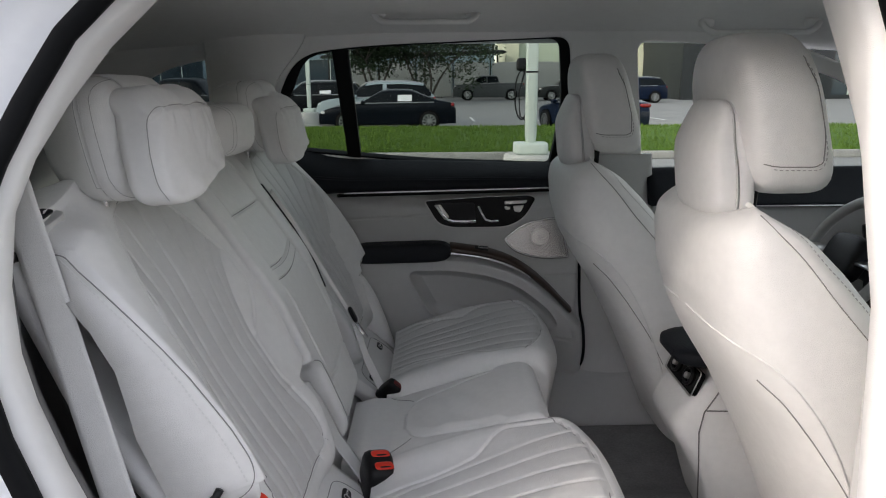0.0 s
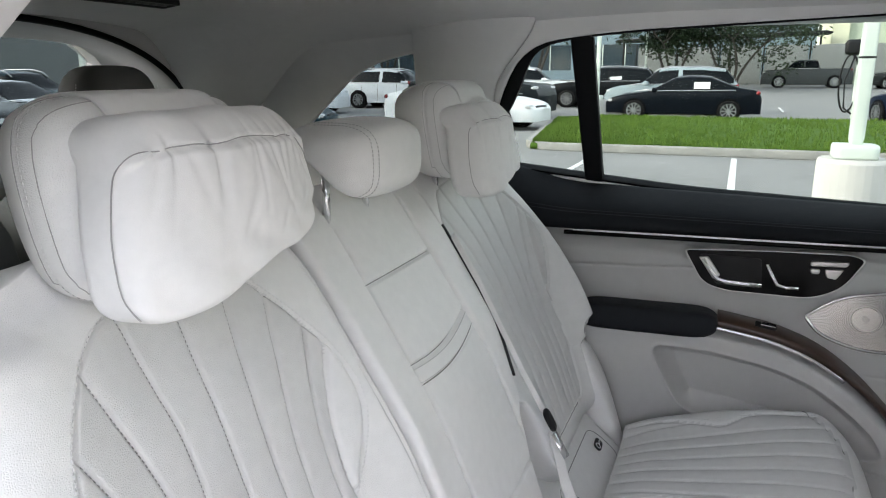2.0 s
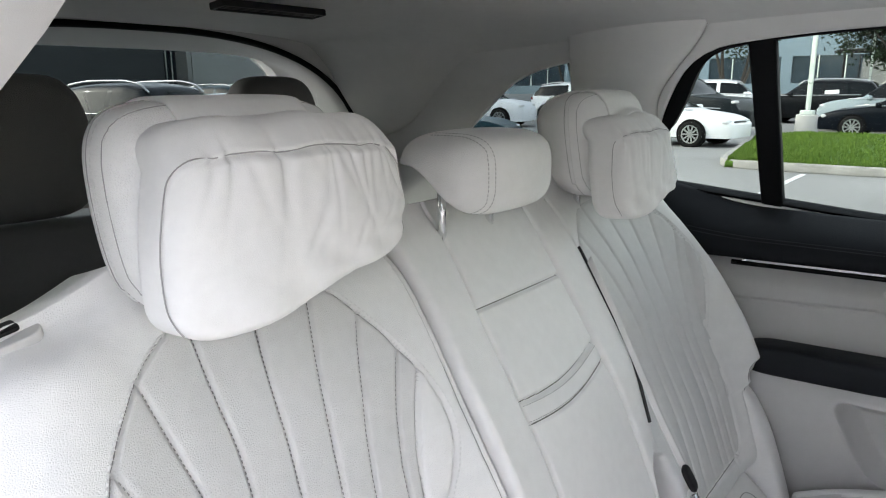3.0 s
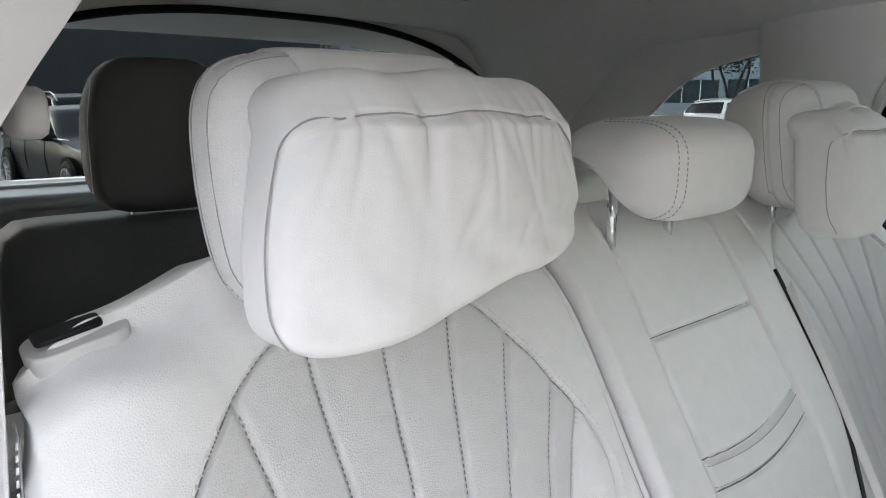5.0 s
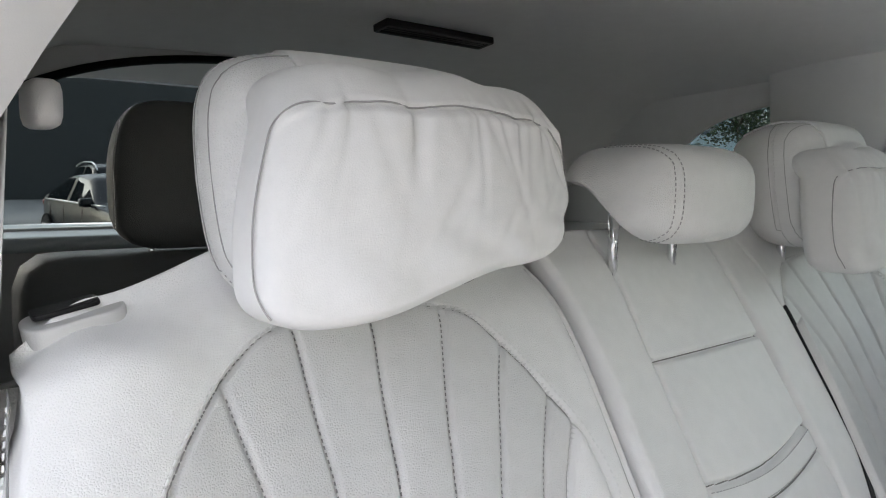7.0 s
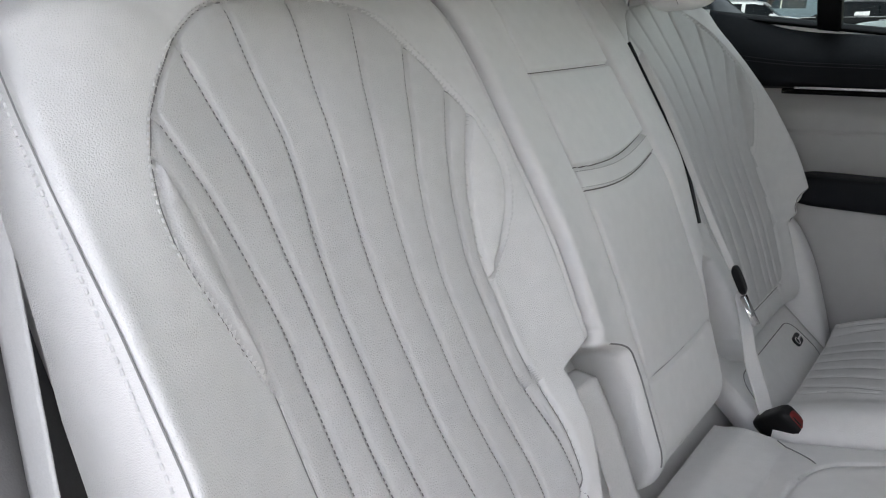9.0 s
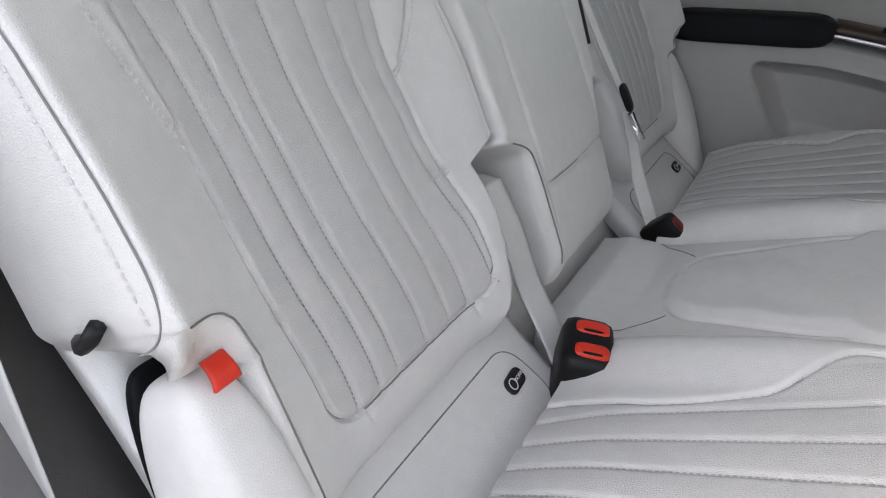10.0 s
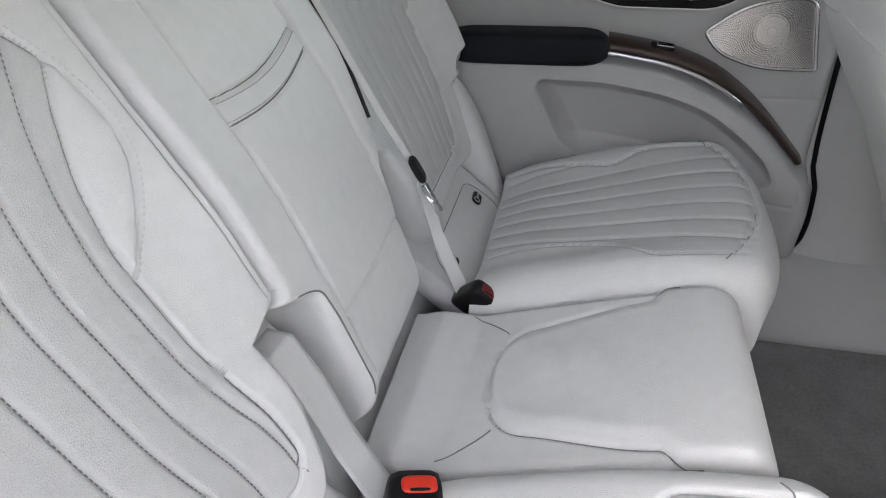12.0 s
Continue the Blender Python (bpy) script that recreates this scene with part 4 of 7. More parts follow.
    keep = np.argsort((t + math.pi / 2) % (2 * math.pi))
    Y, Z = Y[keep], Z[keep]
    Y, Z = Y[Z > -0.082], Z[Z > -0.082]
    way = warp(np.stack([0.030 - 0.008 * smooth(-0.10, -0.14, Y * skew), Y, Z], -1))
    seam, _ = snap([m @ Vector(c) for c in way], me, m, 0.0016)
    for _ in range(4):
        seam[1:-1] = 0.25 * seam[:-2] + 0.5 * seam[1:-1] + 0.25 * seam[2:]
    tagged(part("seams", tubes([seam], 0.0007), PILLOWSEAM, body, "thin sewn seam round the front face, darkened for its shade"), kind="stuff")
    return body


def noise_row(a, b):
    return np.array([noise.noise((x, y, 0.3)) for x, y in zip(a, b)])


def low_panel(s):
    """The lower lining leans further back than the backrest above it."""
    return 0.006 - 0.55 * np.asarray(s)


def isofix_tag(y, seat):
    o = on_back(0, 0.008, float(low_panel(0.008)) + 0.002, y)
    m = axes(o, (0, 1, 0), tuple(BACK_UP - 0.55 * BACK_N))
    t = part("anchor_tag", plate([rounded([(-0.011, -0.02), (0.011, -0.02), (0.011, 0.02), (-0.011, 0.02)], 0.0105, 6)], 0.004, 0.001), TAGBLK, seat, "small black anchor point tag", m @ pose(0, 0, 0.002, 0, 0, -86))
    part("tag_mark", plate([ell(0, -0.008, 0.0075, 0.0075, 18), ell(0, -0.008, 0.006, 0.006, 18)], 0.0006), WHITEINK, t, "white printed ring", m @ pose(0, 0, 0.0028, 0, 0, -86))
    cu = bpy.data.curves.new("w", "FONT")
    cu.body, cu.size, cu.extrude, cu.align_x, cu.align_y = "ISOFIX", 0.0065, 0.0002, "CENTER", "CENTER"
    tmp = bpy.data.objects.new("w", cu)
    me = bpy.data.meshes.new_from_object(tmp)
    bpy.data.objects.remove(tmp)
    part("tag_word", me, WHITEINK, t, "white printed word", m @ pose(0, 0, 0.0028, 0, 0, -86) @ pose(-0.0, 0.0085, 0, 0, 0, 90))
    return t


def outer_seat(yc, outer, fine, label):
    """outer: +1 where the seat's door lies at lower y, -1 where it lies at higher y."""
    seat = thing("rear_seat", (0.3, yc, 0.45), label, "car seat", "rear seats")
    outer_backrest(NEAR_BACK if outer > 0 else FAR_BACK, seat, fine, outer)
    cushion(yc, seat, 0.253, fine, outer)
    head_restraint(yc, seat, outer)
    # lower lining between backrest and cushion, with the anchor tags
    U, S = np.meshgrid(np.linspace(-0.20, 0.20, 40), np.linspace(-0.08, 0.10, 24))
    f = on_back(U, S, low_panel(S), yc)
    part("lower_panel", pad(f, f - BACK_N * 0.05), LEATHER, seat)
    ring = np.array(rounded([(-0.172, -0.045), (0.172, -0.045), (0.158, 0.042), (-0.158, 0.042)], 0.035, 8))
    ring = np.concatenate([ring, ring[:1]])
    tagged(part("seams", tubes([on_back(ring[:, 0], ring[:, 1], low_panel(ring[:, 1]) + 0.0005, yc)], 0.0009), SEAM, seat, "dark grey cords for the shade in the seams"), kind="stuff")
    for dy in (-0.126, 0.126):
        isofix_tag(yc + dy, seat)
    # release handle in a flat rounded surround on the shoulder
    yb = NEAR_BACK if outer > 0 else FAR_BACK
    u0 = -outer * 0.196
    crest = float(back_top(np.array(u0), outer)) - 0.004
    rim = on_back(u0, crest, back_relief(np.array(u0), np.array(crest), outer), yb)
    base = axes(rim + np.array([-0.012, 0.0, 0.007]), (1, 0, -0.12), (0, 1, 0.20 * outer))
    part("release_surround", plate([rounded([(-0.022, -0.034), (0.020, -0.034), (0.020, 0.034), (-0.022, 0.034)], 0.018, 6)], 0.016, 0.002), PLASTIC, seat, "", base @ Matrix.Translation((0, 0, -0.001)))
    part("release_handle", plate([rounded([(-0.010, -0.026), (0.009, -0.026), (0.009, 0.018), (-0.010, 0.018)], 0.005)], 0.004, 0.001), BLACK, seat, "black seat release handle", base @ Matrix.Translation((0, 0, 0.0062)))
    # side wing: broad rounded bolster beside the cushion, below the backrest's outer corner
    def bend(p):
        p = p.copy()
        up = smooth(0.04, 0.19, p[:, 2])
        p[:, 0] *= 1 - 0.14 * up
        p[:, 1] *= 1 - 0.10 * up
        p[:, 1] += outer * 0.010 * smooth(0.0, -0.19, p[:, 2])
        return p
    part("side_wing", rbox(0.058, 0.040, 0.190, (3.4, 3.6, 3.6), 24, bend), LEATHER, seat, "padded pale grey leather side wing", pose(0.006, yc - outer * 0.247, 0.744, 0, -19, 0))
    # black filler added behind the wing, standing for the shade in that gap
    part("hinge_cover", rbox(0.014, 0.0375, 0.192, (3.4, 3.6, 3.6), 16, bend), RUBBER, seat, "black filler for the shade behind the wing", pose(0.006, yc - outer * 0.247, 0.744, 0, -19, 0) @ Matrix.Translation((-0.040, outer * 0.004, 0.004)))
    return seat


NEAR_Y, FAR_Y = 1.21, 2.07
outer_seat(NEAR_Y, 1, True, "pale grey quilted leather rear outer seat by the open door")
outer_seat(FAR_Y, -1, False, "pale grey quilted leather rear outer seat by the closed door")
pillow(NEAR_Y + 0.010, 5, 1)
pillow(FAR_Y - 0.022, 9, 1, 0.026, 0.90)

# middle seat
mid_seat = thing("rear_seat", (0.3, MID, 0.45), "narrow pale grey leather middle seat with a fold-down armrest", "car seat", "rear seats")


def mid_left(s):
    """The middle backrest's edge beside the near backrest, rounding into the buckle notch below."""
    high = NEAR_BACK + back_half(s) + 0.003
    low = np.interp(s, [0.03, 0.10, 0.20, 0.27], [1.512, 1.520, 1.520, 1.512])
    f = smooth(0.225, 0.292, s) ** 1.6
    return low * (1 - f) + high * f


def mid_seam(s, right=False):
    """The seams either side of the armrest panel."""
    if right:
        return curve(s, [0.05, 0.18, 0.32, 0.46, 0.497, 0.613, 0.65, 0.70, 0.79], [1.808, 1.805, 1.797, 1.787, 1.790, 1.798, 1.801, 1.808, 1.816])
    return curve(s, [0.05, 0.18, 0.337, 0.446, 0.48, 0.545, 0.613, 0.66, 0.70, 0.79], [1.557, 1.557, 1.554, 1.543, 1.545, 1.552, 1.558, 1.564, 1.571, 1.580])


def mid_sag(y, s):
    """How far a cross seam of the armrest panel hangs below its ends."""
    m = (y - mid_seam(s)) / (mid_seam(s, True) - mid_seam(s))
    return 0.014 * np.sin(np.pi * np.clip(m, 0, 1)) - 0.018 * m


# height of the seam at its near end, how much of the sag it has, width, depth
CROSS = ((0.6135, 0.05, 0.0024, 0.009), (0.479, 1.0, 0.0026, 0.009), (0.4465, 1.0, 0.0022, 0.005), (0.180, 0.35, 0.0026, 0.009))


def mid_relief(y, s):
    lft, rgt, pl, pr = mid_left(s), mid_right(s), mid_seam(s), mid_seam(s, True)
    n = mid_base(s) + 0.004 * smooth(0.05, 0.0, y - lft)
    out = np.maximum(pl - y, y - pr)
    side = smooth(0.80, 0.62, s)
    n = n + groove(out, 0.0030, 0.0035 + 0.0060 * side) * smooth(0.08, 0.10, s) + 0.004 * smooth(0.0, 0.012, out) * side
    inside = smooth(0.002, -0.002, out)
    for s0, sag, w, dep in CROSS:
        n = n + inside * groove(s - s0 + sag * mid_sag(y, s), w, dep)
    # the armrest front stands a little proud below its strap
    n = n + inside * 0.003 * smooth(0.44, 0.40, s + mid_sag(y, s)) * smooth(0.19, 0.22, s)
    r = 0.011 + 0.010 * smooth(0.30, 0.25, s)
    for d in (y - lft, rgt - y):
        e = np.clip((r - d) / r, 0, 1)
        n = n - 1.1 * r * (1 - np.sqrt(np.clip(1 - e**2, 0, 1)))
    b = np.clip((0.100 - s) / 0.055, 0, 1)
    return n - 0.045 * (1 - np.sqrt(np.clip(1 - b**2, 0, 1)))


def mid_at(y, s, lift=0.0):
    return on_back(y, s, mid_relief(y, s) + lift, 0.0)


U, S = np.meshgrid(np.concatenate([0.12 * np.linspace(0, 1, 26) ** 1.5, np.linspace(0.125, 0.875, 130), 1 - 0.12 * np.linspace(1, 0, 26) ** 1.5]), dense([0.045, 0.11, 0.24, 0.31, 0.66, 0.775, 0.787], [26, 46, 36, 150, 40, 5]))
_y = mid_left(S) + (mid_right(S) - mid_left(S)) * U
_f = mid_at(_y, S)
_b = on_back(_y, np.minimum(S, 0.765), np.full_like(U, -0.13), 0.0)
part("backrest", pad(_f, _b), LEATHER, mid_seat, "smooth pale grey leather backrest with armrest panel")
# cords in the armrest seams, their dark colour in place of gap shade
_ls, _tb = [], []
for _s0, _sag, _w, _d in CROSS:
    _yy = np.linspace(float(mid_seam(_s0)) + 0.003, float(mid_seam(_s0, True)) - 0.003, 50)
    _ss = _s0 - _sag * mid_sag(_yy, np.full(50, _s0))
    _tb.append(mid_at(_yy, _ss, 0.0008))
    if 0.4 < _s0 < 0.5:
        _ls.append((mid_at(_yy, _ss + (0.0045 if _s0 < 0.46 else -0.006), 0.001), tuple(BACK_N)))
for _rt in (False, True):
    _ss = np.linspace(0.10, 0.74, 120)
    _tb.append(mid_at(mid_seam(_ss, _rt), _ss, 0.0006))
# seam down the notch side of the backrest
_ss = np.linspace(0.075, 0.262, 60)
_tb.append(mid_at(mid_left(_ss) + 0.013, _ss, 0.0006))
tagged(part("stitching", stitches(_ls), THREAD, mid_seat), kind="stuff")
tagged(part("seams", tubes(_tb[:4], 0.0013), GAP_SHADE, mid_seat, "dark grey cords for the shade in the seams"), kind="stuff")
tagged(part("seams", tubes(_tb[4:], 0.0012), SEAM, mid_seat, "dark grey cords for the shade in the seams"), kind="stuff")


def mid_cushion():
    L, half = 0.485, 0.165
    sx = np.concatenate([np.linspace(0, L - 0.06, 120), L - 0.06 + 0.06 * np.sin(np.linspace(0.08, math.pi / 2, 12))])
    V, X = np.meshgrid(np.linspace(-half, half, 130), sx)
    a = np.abs(V)
    z = mid_height(X, V)
    roll = np.clip((X - (L - 0.06)) / 0.06, 0, 1)
    z = z - 0.06 * (1 - np.sqrt(np.clip(1 - roll**2, 0, 1)))
    e = np.clip((a - (half - 0.014)) / 0.014, 0, 1)
    z = z - 0.014 * (1 - np.sqrt(np.clip(1 - e**2, 0, 1)))
    top = np.stack([0.02 + X, MID + V, z], -1)
    bot = np.stack([0.02 + X * 0.90, MID + V, np.full_like(z, 0.46)], -1)
    return pad(top, bot)


def mid_edge(x):
    """Half width of the middle cushion's front panel, with a round rear end at x = 0.145."""
    t = np.clip((x - 0.143) / 0.06, 0, 1)
    return (0.104 + 0.040 * smooth(0.16, 0.36, x) + 0.03 * smooth(0.355, 0.385, x)) * np.sqrt(np.clip(1 - (1 - t) ** 2.6, 0, 1))


def mid_height(x, v):
    a = np.abs(v)
    z = 0.700 + 0.012 * smooth(0.0, 0.05, x) + 0.31 * np.clip(x - 0.11, 0, 1) - 0.6 * np.clip(x - 0.36, 0, 1) ** 2
    w = mid_edge(x)
    live = smooth(0.139, 0.143, x)
    z = z + live * (groove(a - w, 0.0034, 0.006) + 0.008 * smooth(0.0, 0.03, w - a))
    z = z + groove(x - 0.143, 0.0034, 0.006) * smooth(0.05, 0.03, a)
    fold = np.sin(v * 46 + x * 30 + 1.2 * np.sin(x * 40)) * np.exp(-(((x - 0.24) / 0.07) ** 2))
    fold2 = np.sin(x * 90 + v * 22) * np.exp(-(((x - 0.22) / 0.06) ** 2)) * smooth(0.12, 0.02, np.abs(v + 0.03))
    return z + live * smooth(0.0, 0.03, w - a) * (0.0024 * fold + 0.0020 * fold2)


_x1 = np.linspace(0.1435, 0.40, 90)
# seam shade of the cushion, put in as dark cords
_tb = []
for _sg in (-1, 1):
    _vv = _sg * mid_edge(_x1)
    _tb.append(np.stack([0.02 + _x1, MID + _vv, mid_height(_x1, _vv) + 0.0008], -1))
for _sg in (-1, 1):
    _k = np.linspace(0, 1, 24)
    _xx, _vv = 0.158 - 0.062 * _k, _sg * (0.098 + 0.052 * _k**0.8)
    _tb.append(np.stack([0.02 + _xx, MID + _vv, mid_height(_xx, _vv) + 0.0006], -1))
tagged(part("seams", tubes(_tb, 0.0009), SEAM, mid_seat, "dark grey cords for the shade in the seams"), kind="stuff")
part("seat_cushion", mid_cushion(), LEATHER, mid_seat, "pale grey leather middle cushion with light creases")


def mid_headrest():
    def warp(p):
        p = p.copy()
        back = smooth(0.045, -0.035, p[:, 0])
        p[:, 2] += 0.058 * back * smooth(0.03, -0.06, p[:, 2])
        p[:, 0] -= 0.010 * (p[:, 1] / 0.115) ** 2
        return p
    me = rbox(0.082, 0.122, 0.060, (3.2, 3.6, 3.4), 12, warp)
    hr = part("head_restraint", me, LEATHER, mid_seat, "low pale grey leather middle head restraint", pose(-0.262, MID + 0.005, 1.445))
    for sg in (-1, 1):
        part("post", sweep([(-0.287, MID + sg * 0.062, 1.33), (-0.287, MID + sg * 0.062, 1.44)], 0.0065, n=10), CHROME, mid_seat, "chrome headrest post")
    a = np.linspace(-1.35, 1.9, 60)
    lines = []
    for d in (-0.006, 0.006):
        X = -0.262 + 0.083 * np.cos(a)
        Z = 1.445 + 0.0608 * np.sin(a) + 0.045 * smooth(0.02, -0.08, X + 0.262) * smooth(0.02, -0.06, 0.06 * np.sin(a))
        r = (np.abs(np.cos(a)) ** 3.3 + np.abs(np.sin(a)) ** 3.3) ** (-1 / 3.3)
        X = -0.262 + 0.0822 * np.cos(a) * r - 0.004
        Z = 1.445 + 0.0602 * np.sin(a) * r
        lines.append(snap(np.stack([X, np.full_like(X, MID - 0.078 + d), Z], -1), me, pose(-0.262, MID + 0.005, 1.445)))
    tagged(part("stitching", stitches(lines), THREAD, hr), kind="stuff")


mid_headrest()

# inner lining behind and between the backrests, so that no light comes through the gaps
U, S = np.meshgrid(np.linspace(-0.70, 0.70, 60), np.linspace(-0.22, 0.70, 40))
_f = on_back(U, S, np.full_like(U, -0.055) - 0.075 * smooth(0.1, 0.5, S), MID)
part("back_board", pad(_f, _f - BACK_N * 0.03), LEATHER, mid_seat, "pale grey lining between the backrests")

# ---- far rear door ----
DOOR = axes((0, 2.44, 0), (1, 0, 0), (0, 0, 1))


def arm_line(x):
    knots, heights = [-0.4, 0.0, 0.28, 0.41, 0.50, 0.56, 0.62, 0.70, 0.76], [0.985, 0.985, 0.987, 0.968, 0.938, 0.900, 0.850, 0.765, 0.70]
    return sum(np.interp(np.asarray(x) + o, knots, heights) for o in (-0.03, -0.018, -0.006, 0.006, 0.018, 0.03)) / 6


def door_relief(x, z):
    t = arm_line(x)
    n = 0.075 * smooth(-0.004, 0.035, t - z) * (1 - 0.60 * smooth(0.06, 0.42, t - z))
    n = n * smooth(0.775, 0.70, x)
    # map pocket: a bowl with a crisp rounded edge
    r = 0.035
    sides = (t - 0.070 - z, z - (0.742 - 0.11 * (x - 0.23)), x - (0.138 + 0.50 * (0.905 - z)), 0.660 - x)
    d = r - np.sqrt(sum(np.clip(r - q, 0, None) ** 2 for q in sides))
    n = n - 0.010 * smooth(0.0, 0.007, d) - 0.085 * (1 - np.exp(-np.clip(d, 0, None) / 0.030)) + 0.003 * np.exp(-((np.clip(d, -1, 1) / 0.006) ** 2))
    ring_ = smooth(0.0, 0.02, 0.716 - x) * smooth(0.0, 0.02, z - (0.700 - 0.11 * (x - 0.23)))
    n = n - 0.005 * np.exp(-(((ring_ - 0.5) / 0.3) ** 2)) * smooth(0.50, 0.58, x) * smooth(0.0, 0.02, t - 0.05 - z)
    n = n + groove(z - (1.083 + 0.06 * (x + 0.08)), 0.003, 0.005) * smooth(0.24, 0.20, x) + groove(z - (0.865 + 0.02 * x), 0.003, 0.004) * smooth(0.60, 0.64, x)
    n = n - 0.020 * smooth(0.0, 0.05, z - 1.12)
    e = np.clip((x - 0.715) / 0.03, 0, 1)
    return n - 0.03 * (1 - np.sqrt(1 - e**2))


door_1 = thing("door_1", (0.2, 2.44, 0.45), "closed rear door lined in grey with dark armrest and speaker", "car door", kind="structure")
_X, _Z = np.meshgrid(np.linspace(-0.40, 0.745, 380), np.linspace(0.46, 1.20, 260))
_lowcut = 0.05 * smooth(0.62, 0.745, _X) ** 2
_Zs = _Z + (1.2 - _Z) / 0.74 * _lowcut
_n = door_relief(_X, _Zs)
_X = _X + 0.024 * smooth(0.76, 0.62, _Zs) * smooth(0.55, 0.745, _X)
_f = np.stack([_X, 2.44 - _n, _Zs], -1)
part("door_panel", pad(_f[:, ::-1], (_f * (1, 0, 1) + (0, 2.56, 0))[:, ::-1]), PLASTIC, door_1, "grey soft plastic door lining with map pocket")
# dark belt trim under the window
_X, _V = np.meshgrid(np.linspace(-0.40, 0.715, 60), np.linspace(0, 1, 24))
_zz = 1.182 + 0.018 * (_X + 0.1) + (0.110 - 0.05 * (_X + 0.1) * 0.9 + 0.045 * smooth(-0.05, -0.35, _X)) * _V
_yy = 2.405 + 0.095 * _V**1.6 - 0.012 * np.sin(_V * math.pi) + 0.012 * (1 - _V) ** 6
_f = np.stack([_X, _yy, _zz], -1)
_belt = part("belt_trim", pad(_f[:, ::-1], (_f + (0, 0.05, -0.01))[:, ::-1]), NAVY, door_1, "dark blue-black leather window sill trim")
_ls = []
for v in (0.40, 0.46):
    xx = np.linspace(-0.36, 0.70, 120)
    zz = 1.182 + 0.018 * (xx + 0.1) + (0.110 - 0.05 * (xx + 0.1) * 0.9 + 0.045 * smooth(-0.05, -0.35, xx)) * v
    _ls.append((np.stack([xx, np.full_like(xx, 2.405 + 0.095 * v**1.6 - 0.012 * math.sin(v * math.pi) - 0.001), zz], -1), (0, -0.8, 0.6)))
tagged(part("stitching", stitches(_ls), mat("dark_thread", (0.06, 0.065, 0.08), 0.7), door_1), kind="stuff")
part("chrome_strip", sweep([(x, 2.410, 1.181 + 0.02 * (x + 0.1)) for x in np.linspace(-0.075, 0.70, 20)], 0.003, 0.004, n=6), CHROME, door_1, "thin chrome strip")
part("shadow_gap", sweep([(x, 2.414, 1.173 + 0.02 * (x + 0.1)) for x in np.linspace(-0.10, 0.70, 20)], 0.006, 0.006, n=6), GLOSS, door_1, "gloss black line")
# switch panel
_sw_out = rounded([(0.198, 1.150, 0.012), (0.245, 1.068, 0.03), (0.30, 1.055, 0.02), (0.485, 1.056, 0.03), (0.545, 1.085, 0.04), (0.587, 1.158, 0.014), (0.56, 1.168, 0.02), (0.39, 1.163, 0.1)])
sw = part("switch_panel", plate([_sw_out], 0.02, 0.004), GLOSS, door_1, "gloss black switch panel with chrome edge", DOOR @ Matrix.Translation((0, 0, 0.012)))
part("chrome_edge", sweep([DOOR @ Vector((*p, 0.009)) for p in _sw_out], 0.003, n=6, up=(0, 1, 0), closed=True), SATIN, sw, "satin chrome edge")


def ell_handle(pts, w, name):
    o = [DOOR @ Vector((*p, 0.018)) for p in pts]
    part(name, sweep(o, w, 0.004, up=(0, -1, 0), n=8), CHROME, sw, "chrome lever")


part("handle_recess", plate([rounded([(0.232, 1.143), (0.275, 1.07), (0.378, 1.07), (0.372, 1.143)], 0.01)], 0.004), BLACK, sw, "", DOOR @ Matrix.Translation((0, 0, 0.0145)))
ell_handle([(0.243, 1.132), (0.262, 1.104), (0.279, 1.084), (0.30, 1.079), (0.34, 1.078), (0.377, 1.079)], 0.0065, "door_handle")
part("handle_grip", plate([rounded([(0.232, 1.136), (0.254, 1.138), (0.285, 1.094), (0.268, 1.084)], 0.004)], 0.008, 0.002), SATIN, sw, "satin metal door pull", DOOR @ Matrix.Translation((0, 0, 0.021)))
ell_handle([(0.385, 1.132), (0.398, 1.105), (0.41, 1.084), (0.43, 1.079), (0.456, 1.080)], 0.005, "seat_switch")
for _c in ([(0.475, 1.148), (0.555, 1.152), (0.55, 1.140), (0.475, 1.136)], [(0.505, 1.131), (0.545, 1.134), (0.53, 1.108), (0.51, 1.112)], [(0.475, 1.130), (0.497, 1.130), (0.495, 1.118), (0.478, 1.118)]):
    part("seat_button", plate([rounded(_c, 0.005)], 0.008, 0.002), SATIN, sw, "satin metal seat button", DOOR @ Matrix.Translation((0, 0, 0.018)))
# speaker: rim, domed grille of fine radial ribs, centre ring
_sp = rounded([(0.476, 1.012, 0.012), (0.545, 1.068, 0.06), (0.645, 1.088, 0.05), (0.674, 1.078, 0.02), (0.702, 0.946, 0.008), (0.59, 0.944, 0.08), (0.51, 0.972, 0.04)])
_cx, _cz = 0.602, 1.020
spk = part("speaker", plate([_sp], 0.014, 0.003), GRILLE, door_1, "metal speaker grille with chrome rim", DOOR @ Matrix.Translation((0, 0, 0.010)))
part("rim", sweep([DOOR @ Vector((*p, 0.011)) for p in _sp], 0.0042, n=8, up=(0, 1, 0), closed=True), CHROME, spk, "bright chrome rim")
_vs, _fs = [], []
_spv = [Vector(p) for p in _sp]
